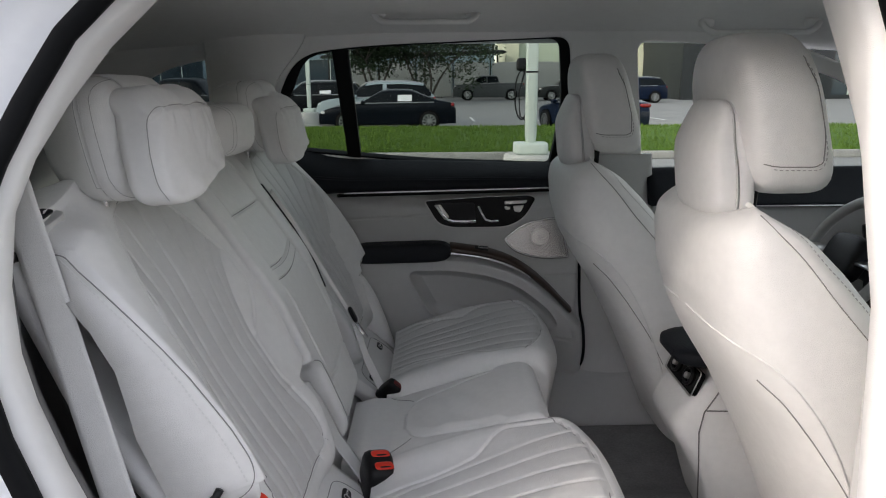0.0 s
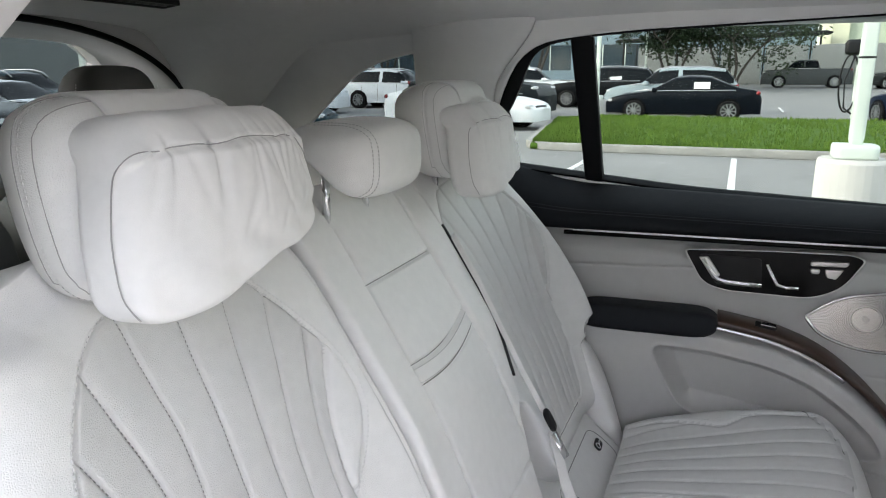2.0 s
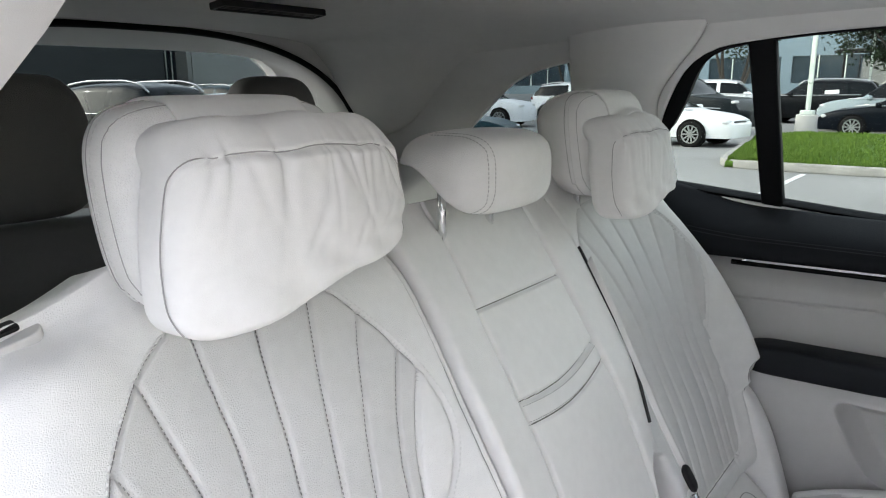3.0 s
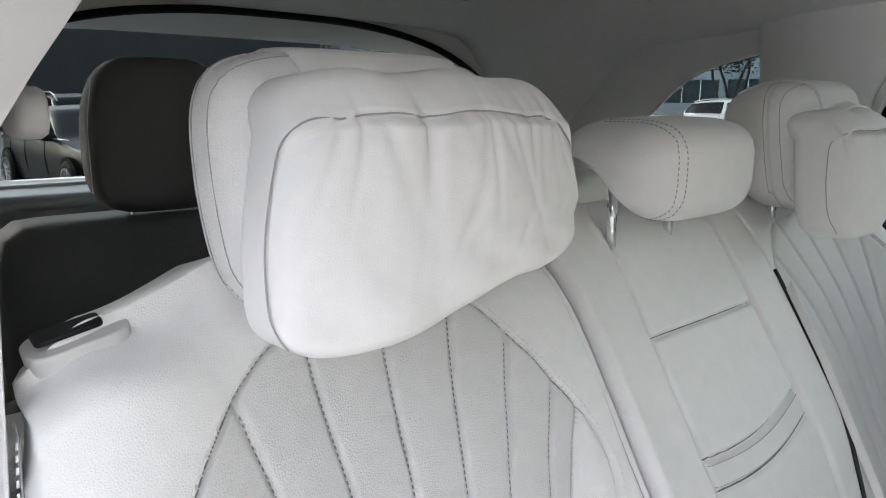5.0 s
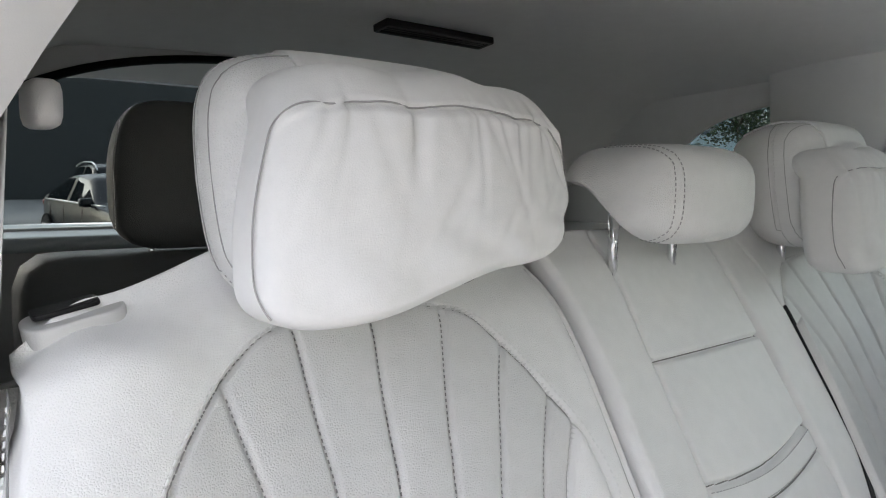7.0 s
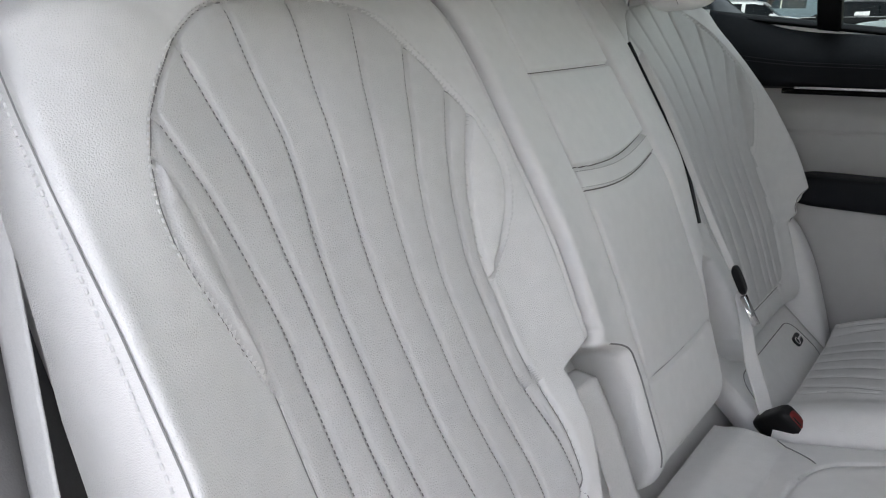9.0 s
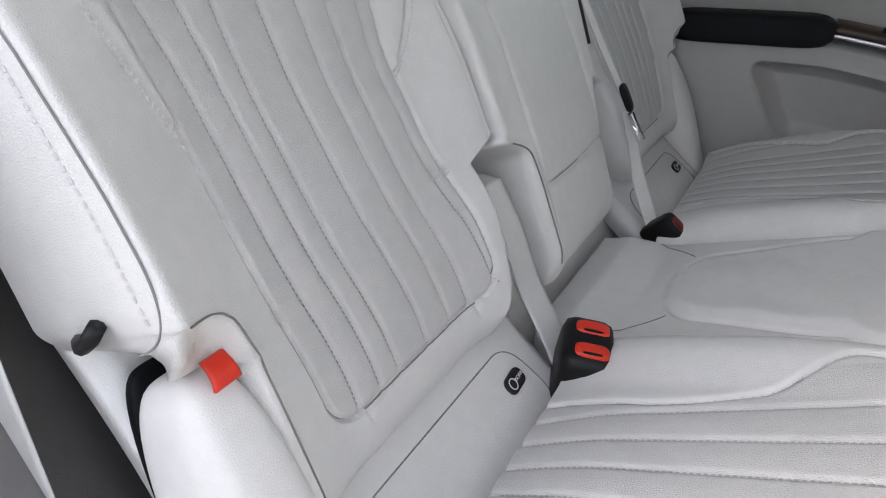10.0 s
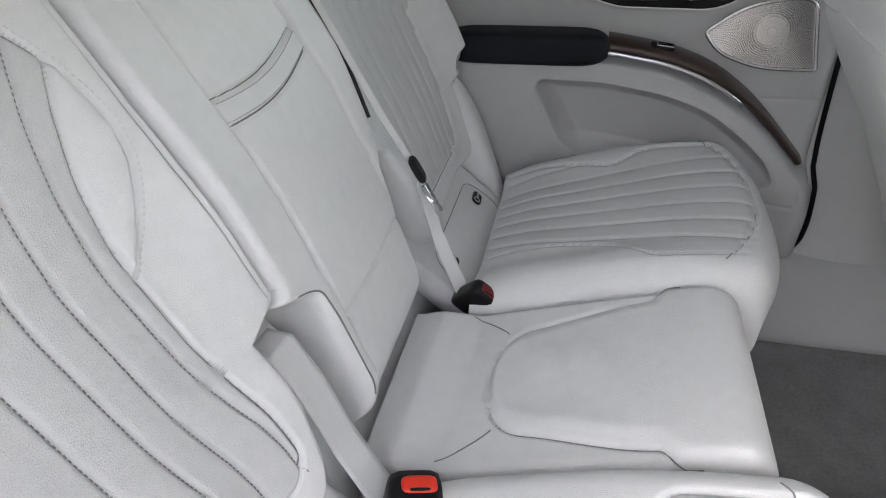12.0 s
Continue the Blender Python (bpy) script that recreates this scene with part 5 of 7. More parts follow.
for k in range(150):
    an = 2 * math.pi * k / 150
    d = Vector((math.cos(an), math.sin(an)))
    far = 1.0
    for i in range(len(_spv)):
        a, b = _spv[i - 1] - Vector((_cx, _cz)), _spv[i] - Vector((_cx, _cz))
        e = b - a
        den = d.x * e.y - d.y * e.x
        if abs(den) > 1e-9:
            t = (a.x * e.y - a.y * e.x) / den
            q = (a.x * d.y - a.y * d.x) / den
            if t > 0 and 0 <= q <= 1:
                far = min(far, t)
    steps = int((far - 0.036) / 0.0042)
    for j in range(steps):
        r0 = 0.033 + j * 0.0042 + 0.0011 * (k % 2)
        w = d.orthogonal() * min(0.0008, 0.006 * r0)
        i0 = len(_vs)
        for r, ww, h in ((r0, -1, 0), (r0, 1, 0), (r0 + 0.0028, 1, 0), (r0 + 0.0028, -1, 0), (r0 + 0.0014, 0, 0.0016)):
            c = Vector((_cx, _cz)) + d * r + w * ww
            _vs.append(DOOR @ Vector((c.x, c.y, 0.0105 + h)))
        _fs += [(i0, i0 + 1, i0 + 4), (i0 + 1, i0 + 2, i0 + 4), (i0 + 2, i0 + 3, i0 + 4), (i0 + 3, i0, i0 + 4)]
tagged(part("grille", mesh_from(_vs, _fs, False), mat("grille_dark", (0.10, 0.095, 0.09), 0.5, metal=0.7), spk, "fine perforated grille"), kind="stuff")
part("centre_ring", plate([ell(_cx, _cz, 0.031, 0.031), ell(_cx, _cz, 0.029, 0.029)], 0.003, 0.0006), SATIN, spk, "", DOOR @ Matrix.Translation((0, 0, 0.0135)))
part("centre_mark", plate([ell(_cx, _cz, 0.008, 0.008, 16)], 0.002, 0.0005), CHROME, spk, "", DOOR @ Matrix.Translation((0, 0, 0.0125)))
# armrest and curved wooden trim with a chrome line
part("armrest", rbox(0.172, 0.045, 0.034, (7, 4, 3.4), 10, lambda p: p + np.stack([0 * p[:, 0], 0 * p[:, 0], 0.004 * (p[:, 0] / 0.17)], -1)), NAVY, door_1, "dark blue-black padded armrest", pose(0.118, 2.385, 0.980))
_xs = np.linspace(0.285, 0.715, 50)
_ctr = np.stack([_xs, 2.372 + 0.03 * smooth(0.5, 0.72, _xs), arm_line(_xs) + 0.006], -1)
_up = []
for i in range(50):
    d = _ctr[min(i + 1, 49)] - _ctr[max(i - 1, 0)]
    d /= np.linalg.norm(d)
    _up.append(np.cross(d, (0, -1, 0)))
_up = np.array(_up)
_up *= np.sign(_up[:, 2:3])
_g = np.stack([_ctr + _up * (h * (1 - 0.42 * smooth(0.40, 0.68, _xs))[:, None]) + np.array([0, y, 0]) for h, y in ((-0.010, -0.004), (0.001, -0.006), (0.008, 0.002), (0.013, 0.035), (0.013, 0.06))])
part("wood_trim", pad(_g, _g + (0, 0.03, -0.012)), WOOD, door_1, "dark brown wooden trim")
part("chrome_line", sweep((_ctr - _up * 0.0125 + (0, -0.007, 0))[:34], 0.0055, n=8), CHROME, door_1, "bright chrome line")
part("window_switch", plate([rounded([(-0.024, -0.008), (0.024, -0.008), (0.024, 0.008), (-0.024, 0.008)], 0.003)], 0.005, 0.001), BLACK, door_1, "black window switch", axes((0.395, 2.390, 0.992), (1, 0, -0.12), (0, 0.85, 0.5)))
part("switch_lever", plate([rounded([(-0.012, -0.005), (0.022, -0.005), (0.022, 0.006), (-0.012, 0.006)], 0.002)], 0.006, 0.001), CHROME, door_1, "chrome switch lever", axes((0.395, 2.387, 0.996), (1, 0, -0.12), (0, 0.85, 0.5)))
# black gap round the door's front edge
def pillar_y(x, z):
    return 2.455 - 0.02 * np.sin((x - 0.74) / 0.26 * math.pi) + 0.045 * smooth(1.1, 1.3, z) - 0.17 * smooth(0.66, 0.36, z) ** 1.6


_way = np.array([(0.744, 1.20), (0.746, 0.96), (0.750, 0.80), (0.760, 0.70), (0.767, 0.62), (0.764, 0.565), (0.745, 0.527), (0.712, 0.506), (0.66, 0.498), (0.50, 0.492), (0.30, 0.49)])
_kk = np.linspace(0, len(_way) - 1, 90)
_gx, _gz = (np.interp(_kk, np.arange(len(_way)), _way[:, c]) for c in (0, 1))
for _ in range(10):
    _gx[1:-1], _gz[1:-1] = (_gx[:-2] + 2 * _gx[1:-1] + _gx[2:]) / 4, (_gz[:-2] + 2 * _gz[1:-1] + _gz[2:]) / 4
_gy = np.minimum(2.44 - door_relief(np.minimum(_gx, 0.735), _gz) - 0.001, pillar_y(np.maximum(_gx, 0.74), _gz) - 0.001)
_gap = np.stack([_gx, _gy, _gz], -1).tolist()
part("door_gap", sweep(_gap, 0.0055, n=6, up=(0, 1, 0)), RUBBER, door_1, "black rubber door gap")

# B pillar, front door beyond
_X, _Z = np.meshgrid(np.linspace(0.74, 1.0, 20), np.linspace(0.36, 1.30, 50))
_yy = pillar_y(_X, _Z) + groove(_Z - 0.865, 0.003, -0.004)
_f = np.stack([_X, _yy, _Z], -1)
solo("trim_b_pillar", pad(_f[:, ::-1], (_f + (0, 0.03, 0))[:, ::-1]), PLASTIC, "grey plastic middle pillar lining", "pillar trim", kind="structure")
_X, _V = np.meshgrid(np.linspace(-0.05, 2.0, 60), np.linspace(0, 1, 16))
_f = np.stack([_X, 2.425 - 0.20 * np.sin(_V * math.pi / 2) ** 1.5, 0.53 - 0.125 * (1 - np.cos(_V * math.pi / 2))  - 0.0 * _X], -1)
solo("trim_sill", pad(_f, _f + (0, 0.02, -0.02)), PLASTIC, "grey plastic sill lining rounding into the carpet", "sill trim", kind="structure")
door_2 = thing("door_2", (1.5, 2.44, 0.45), "closed driver door lined in grey with dark sill", "car door", kind="structure")
_X, _Z = np.meshgrid(np.linspace(1.0, 2.1, 40), np.linspace(0.40, 1.14, 40))
_f = np.stack([_X, 2.44 - 0.05 * smooth(1.0, 0.9, _Z), _Z], -1)
part("door_panel", pad(_f[:, ::-1], (_f + (0, 0.05, 0))[:, ::-1]), PLASTIC, door_2)
_X, _V = np.meshgrid(np.linspace(0.98, 2.1, 30), np.linspace(0, 1, 12))
_f = np.stack([_X, 2.405 + 0.10 * _V, 1.13 + 0.12 * _V], -1)
part("belt_trim", pad(_f[:, ::-1], (_f + (0, 0.04, 0))[:, ::-1]), NAVY, door_2, "dark blue-black sill trim")
part("chrome_strip", sweep([(x, 2.402, 1.128) for x in (1.0, 1.5, 2.1)], 0.003, n=6), CHROME, door_2, "thin chrome strip")

# hook on the pillar and grab handles under the roof rail
hook = thing("coat_hook", (0.72, 2.42, 1.56), "small grey plastic coat hook on the pillar", "hook")
part("hook_body", sweep([(0.715, 2.425, 1.59), (0.72, 2.405, 1.575), (0.725, 2.40, 1.56), (0.73, 2.405, 1.548), (0.745, 2.405, 1.55)], 0.005, n=8, up=(0, 1, 0)), PLASTIC, hook)


def grab_handle(x0, x1, y, z, label):
    g = thing("grab_handle", ((x0 + x1) / 2, y, z), label, "grab handle", "grab handles")
    t = np.linspace(0, 1, 40)
    drop = 0.030 * (np.clip(np.minimum(t, 1 - t) / 0.10, 0, 1)) ** 0.5
    P = np.stack([x0 + (x1 - x0) * t, y + 0.012 - 0.4 * drop, z + 0.024 - drop], -1)
    part("bar", sweep(P, 0.013, 0.009, n=10), HEADLINER, g)
    for xx in (x0, x1):
        part("mount", rbox(0.022, 0.012, 0.014, 4, 4), HEADLINER, g, "", pose(xx + (0.015 if xx == x0 else -0.015), y + 0.018, z + 0.022))
    return g


grab_handle(0.065, 0.365, 2.14, 1.722, "grey folded grab handle under the roof rail by the rear window")
grab_handle(1.02, 1.36, 2.15, 1.688, "grey folded grab handle under the roof rail by the driver window")
vent = thing("ceiling_vent", (-0.72, MID, 1.70), "narrow black slotted vent in the grey headliner", "vent")
_vm = axes((-0.72, MID, 1.7025), (0, 1, 0), (1, 0, 0.12))
part("frame", plate([rounded([(-0.115, -0.022), (0.115, -0.022), (0.115, 0.022), (-0.115, 0.022)], 0.006), rounded([(-0.107, -0.014), (0.107, -0.014), (0.107, 0.014), (-0.107, 0.014)], 0.003)], 0.012, 0.002), BLACK, vent, "", _vm @ Matrix.Translation((0, 0, 0.006)))
part("backing", plate([[(-0.108, -0.015), (0.108, -0.015), (0.108, 0.015), (-0.108, 0.015)]], 0.002), TAGBLK, vent, "", _vm @ Matrix.Translation((0, 0, -0.004)))
for k in range(3):
    part("slat", plate([[(-0.107, -0.002), (0.107, -0.002), (0.107, 0.002), (-0.107, 0.002)]], 0.007), BLACK, vent, "", _vm @ Matrix.Translation((0, -0.008 + 0.008 * k, 0.004)))

# ---- front seats ----
SHAD = mat("seat_shell", (0.40, 0.395, 0.385), 0.5, vary=0.03, grain=0.3, grain_scale=420, kind="leather")


# front seat seam cords: crease shade put into a darker grey
CREASE_SHADE = mat("crease_shade", (0.24, 0.235, 0.23), 0.8, vary=0.05)


def soft(p, n):
    """A laid line with its small wiggles smoothed away."""
    p = p.copy()
    for _ in range(12):
        p[1:-1] = (p[:-2] + 2 * p[1:-1] + p[2:]) / 4
    return p, n


def front_seat(yc, side, dx, label):
    """side: +1 if the door lies at lower y."""
    seat = thing("front_seat", (1.1, yc, 0.42), label, "car seat", "front seats")
    X, Y, Z = dx, yc, 0.0

    def back_x(z):
        return np.interp(z, [0.55, 0.70, 0.82, 0.96, 1.05, 1.12, 1.20, 1.27, 1.345], [0.985, 0.925, 0.872, 0.800, 0.742, 0.704, 0.678, 0.672, 0.684])

    def front_x(z):
        return np.interp(z, [0.55, 0.75, 0.95, 1.08, 1.15, 1.20, 1.25, 1.29, 1.32, 1.345], [1.17, 1.14, 1.075, 1.015, 0.968, 0.930, 0.885, 0.842, 0.805, 0.775])

    def half(z):
        return np.interp(z, [0.55, 0.75, 0.95, 1.10, 1.20, 1.28, 1.345], [0.225, 0.238, 0.246, 0.244, 0.236, 0.226, 0.214])

    # horizontal loops from the base to the rounded shoulder
    top, r = 1.345, 0.055
    low = np.linspace(0.55, top - r, 90)
    turn = np.linspace(0.04, math.pi / 2 - 0.02, 14)
    rows = [(z, 0.0) for z in low] + [(top - r + r * math.sin(a), r * (1 - math.cos(a))) for a in turn]
    rows += [(top + 0.001 + 0.004 * k, r + 0.045 * k * 1.0) for k in (0.35, 0.7, 1.0)]
    n = 120
    ang = np.linspace(0, 2 * math.pi, n, endpoint=False)
    verts = []
    for z, inset in rows:
        zz = min(z, top)
        xa, xb, h = back_x(zz) + inset * 0.75, front_x(zz) - inset * 0.30, half(zz) - inset
        c, s_ = np.cos(ang), np.sin(ang)
        e = np.where(c < 0, 2 / 2.9, 2 / 4.2)
        cx = np.sign(c) * np.abs(c) ** e
        sy = np.sign(s_) * np.abs(s_) ** np.where(c < 0, 2 / 3.4, 2 / 4.2)
        x = (xa + xb) / 2 + cx * (xb - xa) / 2
        y = sy * h
        # hollow front face between the bolsters
        x = x - 0.085 * smooth(0.75, 1.0, cx) * smooth(0.85, 0.55, np.abs(sy)) * smooth(1.33, 1.15, zz)
        # the sides swell where the bolsters are
        y = y + np.sign(y) * 0.008 * np.exp(-((cx - 0.35) / 0.4) ** 2) * smooth(0.8, 1.0, zz) * smooth(1.3, 1.2, zz)
        zt = z - 0.020 * smooth(0.2, 1.0, cx) * smooth(1.30, 1.345, zz) * 0.4 - 0.012 * smooth(0.0, -1.0, cx) * smooth(1.30, 1.345, zz)
        verts.append(np.stack([x + X, y + Y, zt + 0 * x], -1))
    k = len(rows)
    allv = np.concatenate(verts + [np.array([[verts[-1][:, 0].mean(), Y, top + 0.006]])])
    faces = []
    for j in range(k - 1):
        for i in range(n):
            i2 = (i + 1) % n
            faces.append((j * n + i, j * n + i2, (j + 1) * n + i2, (j + 1) * n + i))
    faces += [((k - 1) * n + i, (k - 1) * n + (i + 1) % n, k * n) for i in range(n)]
    faces.append(tuple(range(n - 1, -1, -1)))
    back = part("backrest", mesh_from(allv.tolist(), [list(f) for f in faces]), LEATHER, seat, "pale grey leather seat back with moulded rear")

    def along(pts):
        t = np.linspace(0, 1, len(pts))
        tt = np.linspace(0, 1, 70)
        p = np.array(pts, float)
        p = np.stack([np.interp(tt, t, p[:, j]) for j in range(3)], -1)
        for _ in range(30):
            p[1:-1] = (p[:-2] + 2 * p[1:-1] + p[2:]) / 4
        return soft(*snap(p + (X, Y, 0), back.data, None, 0.0004))

    for sg in (-1, 1):
        h = sg * 0.26
        # seam of the front bolster, with its row of stitches further out
        line, ways = along([(0.735, sg * 0.19, 1.36), (0.765, h, 1.325), (0.795, h, 1.285), (0.855, h, 1.200), (0.925, h, 1.135), (0.985, h, 1.04), (1.02, h, 0.85)])
        part("seam", tubes([line], 0.0012), CREASE_SHADE, back)
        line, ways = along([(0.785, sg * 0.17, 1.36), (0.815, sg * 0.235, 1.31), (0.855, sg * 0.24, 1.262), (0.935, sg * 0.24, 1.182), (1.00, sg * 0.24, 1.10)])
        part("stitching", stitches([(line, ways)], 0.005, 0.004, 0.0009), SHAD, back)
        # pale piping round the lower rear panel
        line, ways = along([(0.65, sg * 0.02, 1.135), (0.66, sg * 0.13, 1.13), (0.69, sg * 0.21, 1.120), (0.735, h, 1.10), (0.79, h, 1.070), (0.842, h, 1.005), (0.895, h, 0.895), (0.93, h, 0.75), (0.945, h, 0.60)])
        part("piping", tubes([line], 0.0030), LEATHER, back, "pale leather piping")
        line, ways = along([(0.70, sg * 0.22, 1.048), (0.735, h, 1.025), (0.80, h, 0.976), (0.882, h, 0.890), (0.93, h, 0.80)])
        part("seam", tubes([line], 0.0014), CREASE_SHADE, back)
    part("seat_base", rbox(0.27, 0.255, 0.10, (5, 5, 3), 8), LEATHER, seat, "pale grey leather seat base", pose(1.30 + dx, yc, 0.66))
    part("seat_mount", rbox(0.20, 0.20, 0.08, 6, 4), BLACK, seat, "black seat mounting", pose(1.29 + dx, yc, 0.49))
    # head restraint: tall front cushion, lower rear shell
    at = pose(0.800 + dx, yc, 1.487)

    def warp(p):
        p = p.copy()
        q = p[:, 2] / 0.132
        p[:, 1] *= 1 - 0.05 * smooth(0.0, -1.0, q) - 0.16 * smooth(0.2, 1.0, q)
        p[:, 0] = p[:, 0] * (1 - 0.13 * q) - 0.030 * q + 0.004
        p[:, 0] -= 0.012 * (p[:, 1] / 0.14) ** 2
        return p
    hr = part("head_restraint", rbox(0.072, 0.142, 0.132, (4.4, 4.0, 4.6), 16, warp), LEATHER, seat, "tall pale grey leather head restraint", at)

    def warp2(p):
        p = p.copy()
        q = p[:, 2] / 0.10
        p[:, 1] *= 1 - 0.20 * smooth(-0.3, 1.0, q)
        p[:, 0] = p[:, 0] + 0.012 * (p[:, 1] / 0.11) ** 2 * (p[:, 0] < 0) - 0.010 * q + 0.030 * smooth(0.1, 1.0, q) * smooth(0.02, -0.045, p[:, 0])
        return p
    part("rear_shell", rbox(0.043, 0.108, 0.098, (6.0, 4.6, 6.0), 12, warp2), LEATHER, hr, "pale grey rear shell of the head restraint", pose(0.722 + dx, yc, 1.414))
    for sg in (-1, 1):
        # seam down the side of the cushion, then back along its lower edge
        z = np.concatenate([np.linspace(0.120, -0.060, 30), -0.060 - 0.026 * np.sin(np.linspace(0.1, math.pi / 2, 10)), np.full(14, -0.086)])
        x = np.concatenate([0.018 + 0.042 * np.sin(np.linspace(0, math.pi / 2, 30)), 0.060 - 0.026 * (1 - np.cos(np.linspace(0.1, math.pi / 2, 10))), np.linspace(0.032, -0.055, 14)])
        L = np.stack([0.800 + dx + x, np.full(len(x), yc + sg * 0.16), 1.487 + z], -1)
        line, _ = snap(L, hr.data, at, 0.0004)
        part("seam", tubes([line], 0.0011), CREASE_SHADE, hr)
        line, ways = snap(L + (0.007, 0, -0.006), hr.data, at, 0.0004)
        part("stitching", stitches([(line[2:], ways[2:])], 0.005, 0.004, 0.0008), SHAD, hr)
        part("post", sweep([(0.775 + dx, yc + sg * 0.06, 1.30), (0.782 + dx, yc + sg * 0.06, 1.40)], 0.008, n=8), BLACK, seat, "dark headrest post")
    return seat


front_seat(1.262, 1, 0.0, "pale grey leather front passenger seat, partly sunlit")
front_seat(2.018, -1, -0.097, "pale grey leather driver seat seen from behind")

# ---- centre console ----
cons = thing("centre_console", (1.1, 1.655, 0.42), "pale grey centre console with dark armrest lid and black rear vents", "console")


def console_x(z):
    return np.interp(z, [0.42, 0.60, 0.68, 0.715, 0.745, 0.775, 0.83, 0.875], [0.925, 0.872, 0.830, 0.808, 0.802, 0.812, 0.850, 0.866])


def cwarp(p):
    p = p.copy()
    z = p[:, 2] + 0.650
    p[:, 1] *= 1 + 0.10 * smooth(0.78, 0.62, z)
    back = smooth(0.1, -0.28, p[:, 0])
    p[:, 0] += back * (console_x(z) - 0.90)
    return p


part("body", rbox(0.30, 0.108, 0.228, (9, 8, 9), 18, cwarp), LEATHER, cons, "pale grey leather-covered console body", pose(1.20, 1.652, 0.650))
# console seams drawn as dark cords, the gap's shade in their colour
part("side_seam", sweep([(0.872, 1.539, 0.43), (0.862, 1.538, 0.66), (0.858, 1.541, 0.735), (0.868, 1.543, 0.785), (0.90, 1.543, 0.838), (0.96, 1.543, 0.862)], 0.0018, n=5), GAP_SHADE, cons)
part("side_seam", sweep([(0.872, 1.541, 0.790), (0.95, 1.541, 0.788), (1.05, 1.541, 0.786)], 0.0016, n=5), GAP_SHADE, cons)
part("lid", rbox(0.25, 0.104, 0.026, (6, 6, 3.5), 10), NAVY, cons, "dark blue-black leather armrest lid", pose(1.055, 1.652, 0.908))
_cv = axes((0.850, 1.650, 0.850), (0, -1, 0), (0.36, 0, 0.93))
vp = part("vent_panel", plate([rounded([(-0.092, -0.032), (0.092, -0.032), (0.092, 0.028), (-0.092, 0.028)], 0.010)], 0.014, 0.003), GLOSS, cons, "gloss black rear vent panel", _cv)
part("vent_edge", sweep([_cv @ Vector((*p, 0.001)) for p in rounded([(-0.094, -0.034), (0.094, -0.034), (0.094, 0.030), (-0.094, 0.030)], 0.010)], 0.0016, n=5, closed=True), SATIN, vp, "satin metal edge")
for dx in (-0.042, 0.042):
    part("air_vent", plate([ell(dx, 0, 0.023, 0.023), ell(dx, 0, 0.017, 0.017)], 0.010, 0.002), BLACK, vp, "round black air vent", _cv @ Matrix.Translation((0, 0, 0.007)))
    part("vent_knob", plate([ell(dx, 0, 0.008, 0.008, 14)], 0.012, 0.002), SATIN, vp, "satin vent knob", _cv @ Matrix.Translation((0, 0, 0.011)))

# ---- dashboard and steering wheel ----
dash = thing("dashboard", (1.85, MID, 0.6), "dark dashboard with a broad black glass screen", "dashboard")
part("body", rbox(0.22, 0.80, 0.24, (4, 8, 4), 10), BLACK, dash, "", pose(1.90, MID, 0.92))
part("screen", rbox(0.012, 0.66, 0.085, (4, 8, 6), 6), GLOSS, dash, "gloss black screen", pose(1.665, MID, 1.03, 0, -18, 0))
wheel = thing("steering_wheel", (1.46, 2.02, 1.02), "pale grey and black leather steering wheel", "steering wheel")
_wm = pose(1.44, 2.02, 1.04, 0, -62, 0)
part("wheel_rim", sweep([_wm @ Vector((0.185 * math.cos(a), 0.185 * math.sin(a), 0)) for a in np.linspace(0, 2 * math.pi, 48, endpoint=False)], 0.016, n=10, closed=True), SHAD, wheel, "grey leather rim")
part("hub", rbox(0.07, 0.085, 0.03, 4, 6), BLACK, wheel, "black airbag hub", _wm)
for a in (0.0, math.pi, -math.pi / 2):
    d = Vector((math.sin(a), math.cos(a), 0))
    part("spoke", sweep([_wm @ (d * 0.06), _wm @ (d * 0.18)], 0.022, 0.008, n=8), SATIN, wheel, "satin metal spoke")
part("column", sweep([(1.47, 2.02, 1.03), (1.72, 2.02, 0.92)], 0.045, n=10), BLACK, wheel, "black steering column")
# front bulkhead and windscreen close the cabin
_X, _Y = np.meshgrid(np.linspace(0, 1, 10), np.linspace(MID - 0.80, MID + 0.80, 12))
_f = np.stack([2.12 + 0.3 * 0 * _X, _Y, 0.38 + 0.80 * _X], -1)
solo("wall_front", pad(_f[::-1], (_f + (0.04, 0, 0))[::-1]), BLACK, "black front bulkhead below the windscreen", "bulkhead", kind="structure")
_f = np.stack([2.75 - 0.80 * _X, _Y, 1.12 + 0.57 * _X], -1)
_ws = solo("window_windscreen", pad(_f, _f + (0.004, 0, 0.004)), CLEAR, "clear raked windscreen", "window", kind="structure")

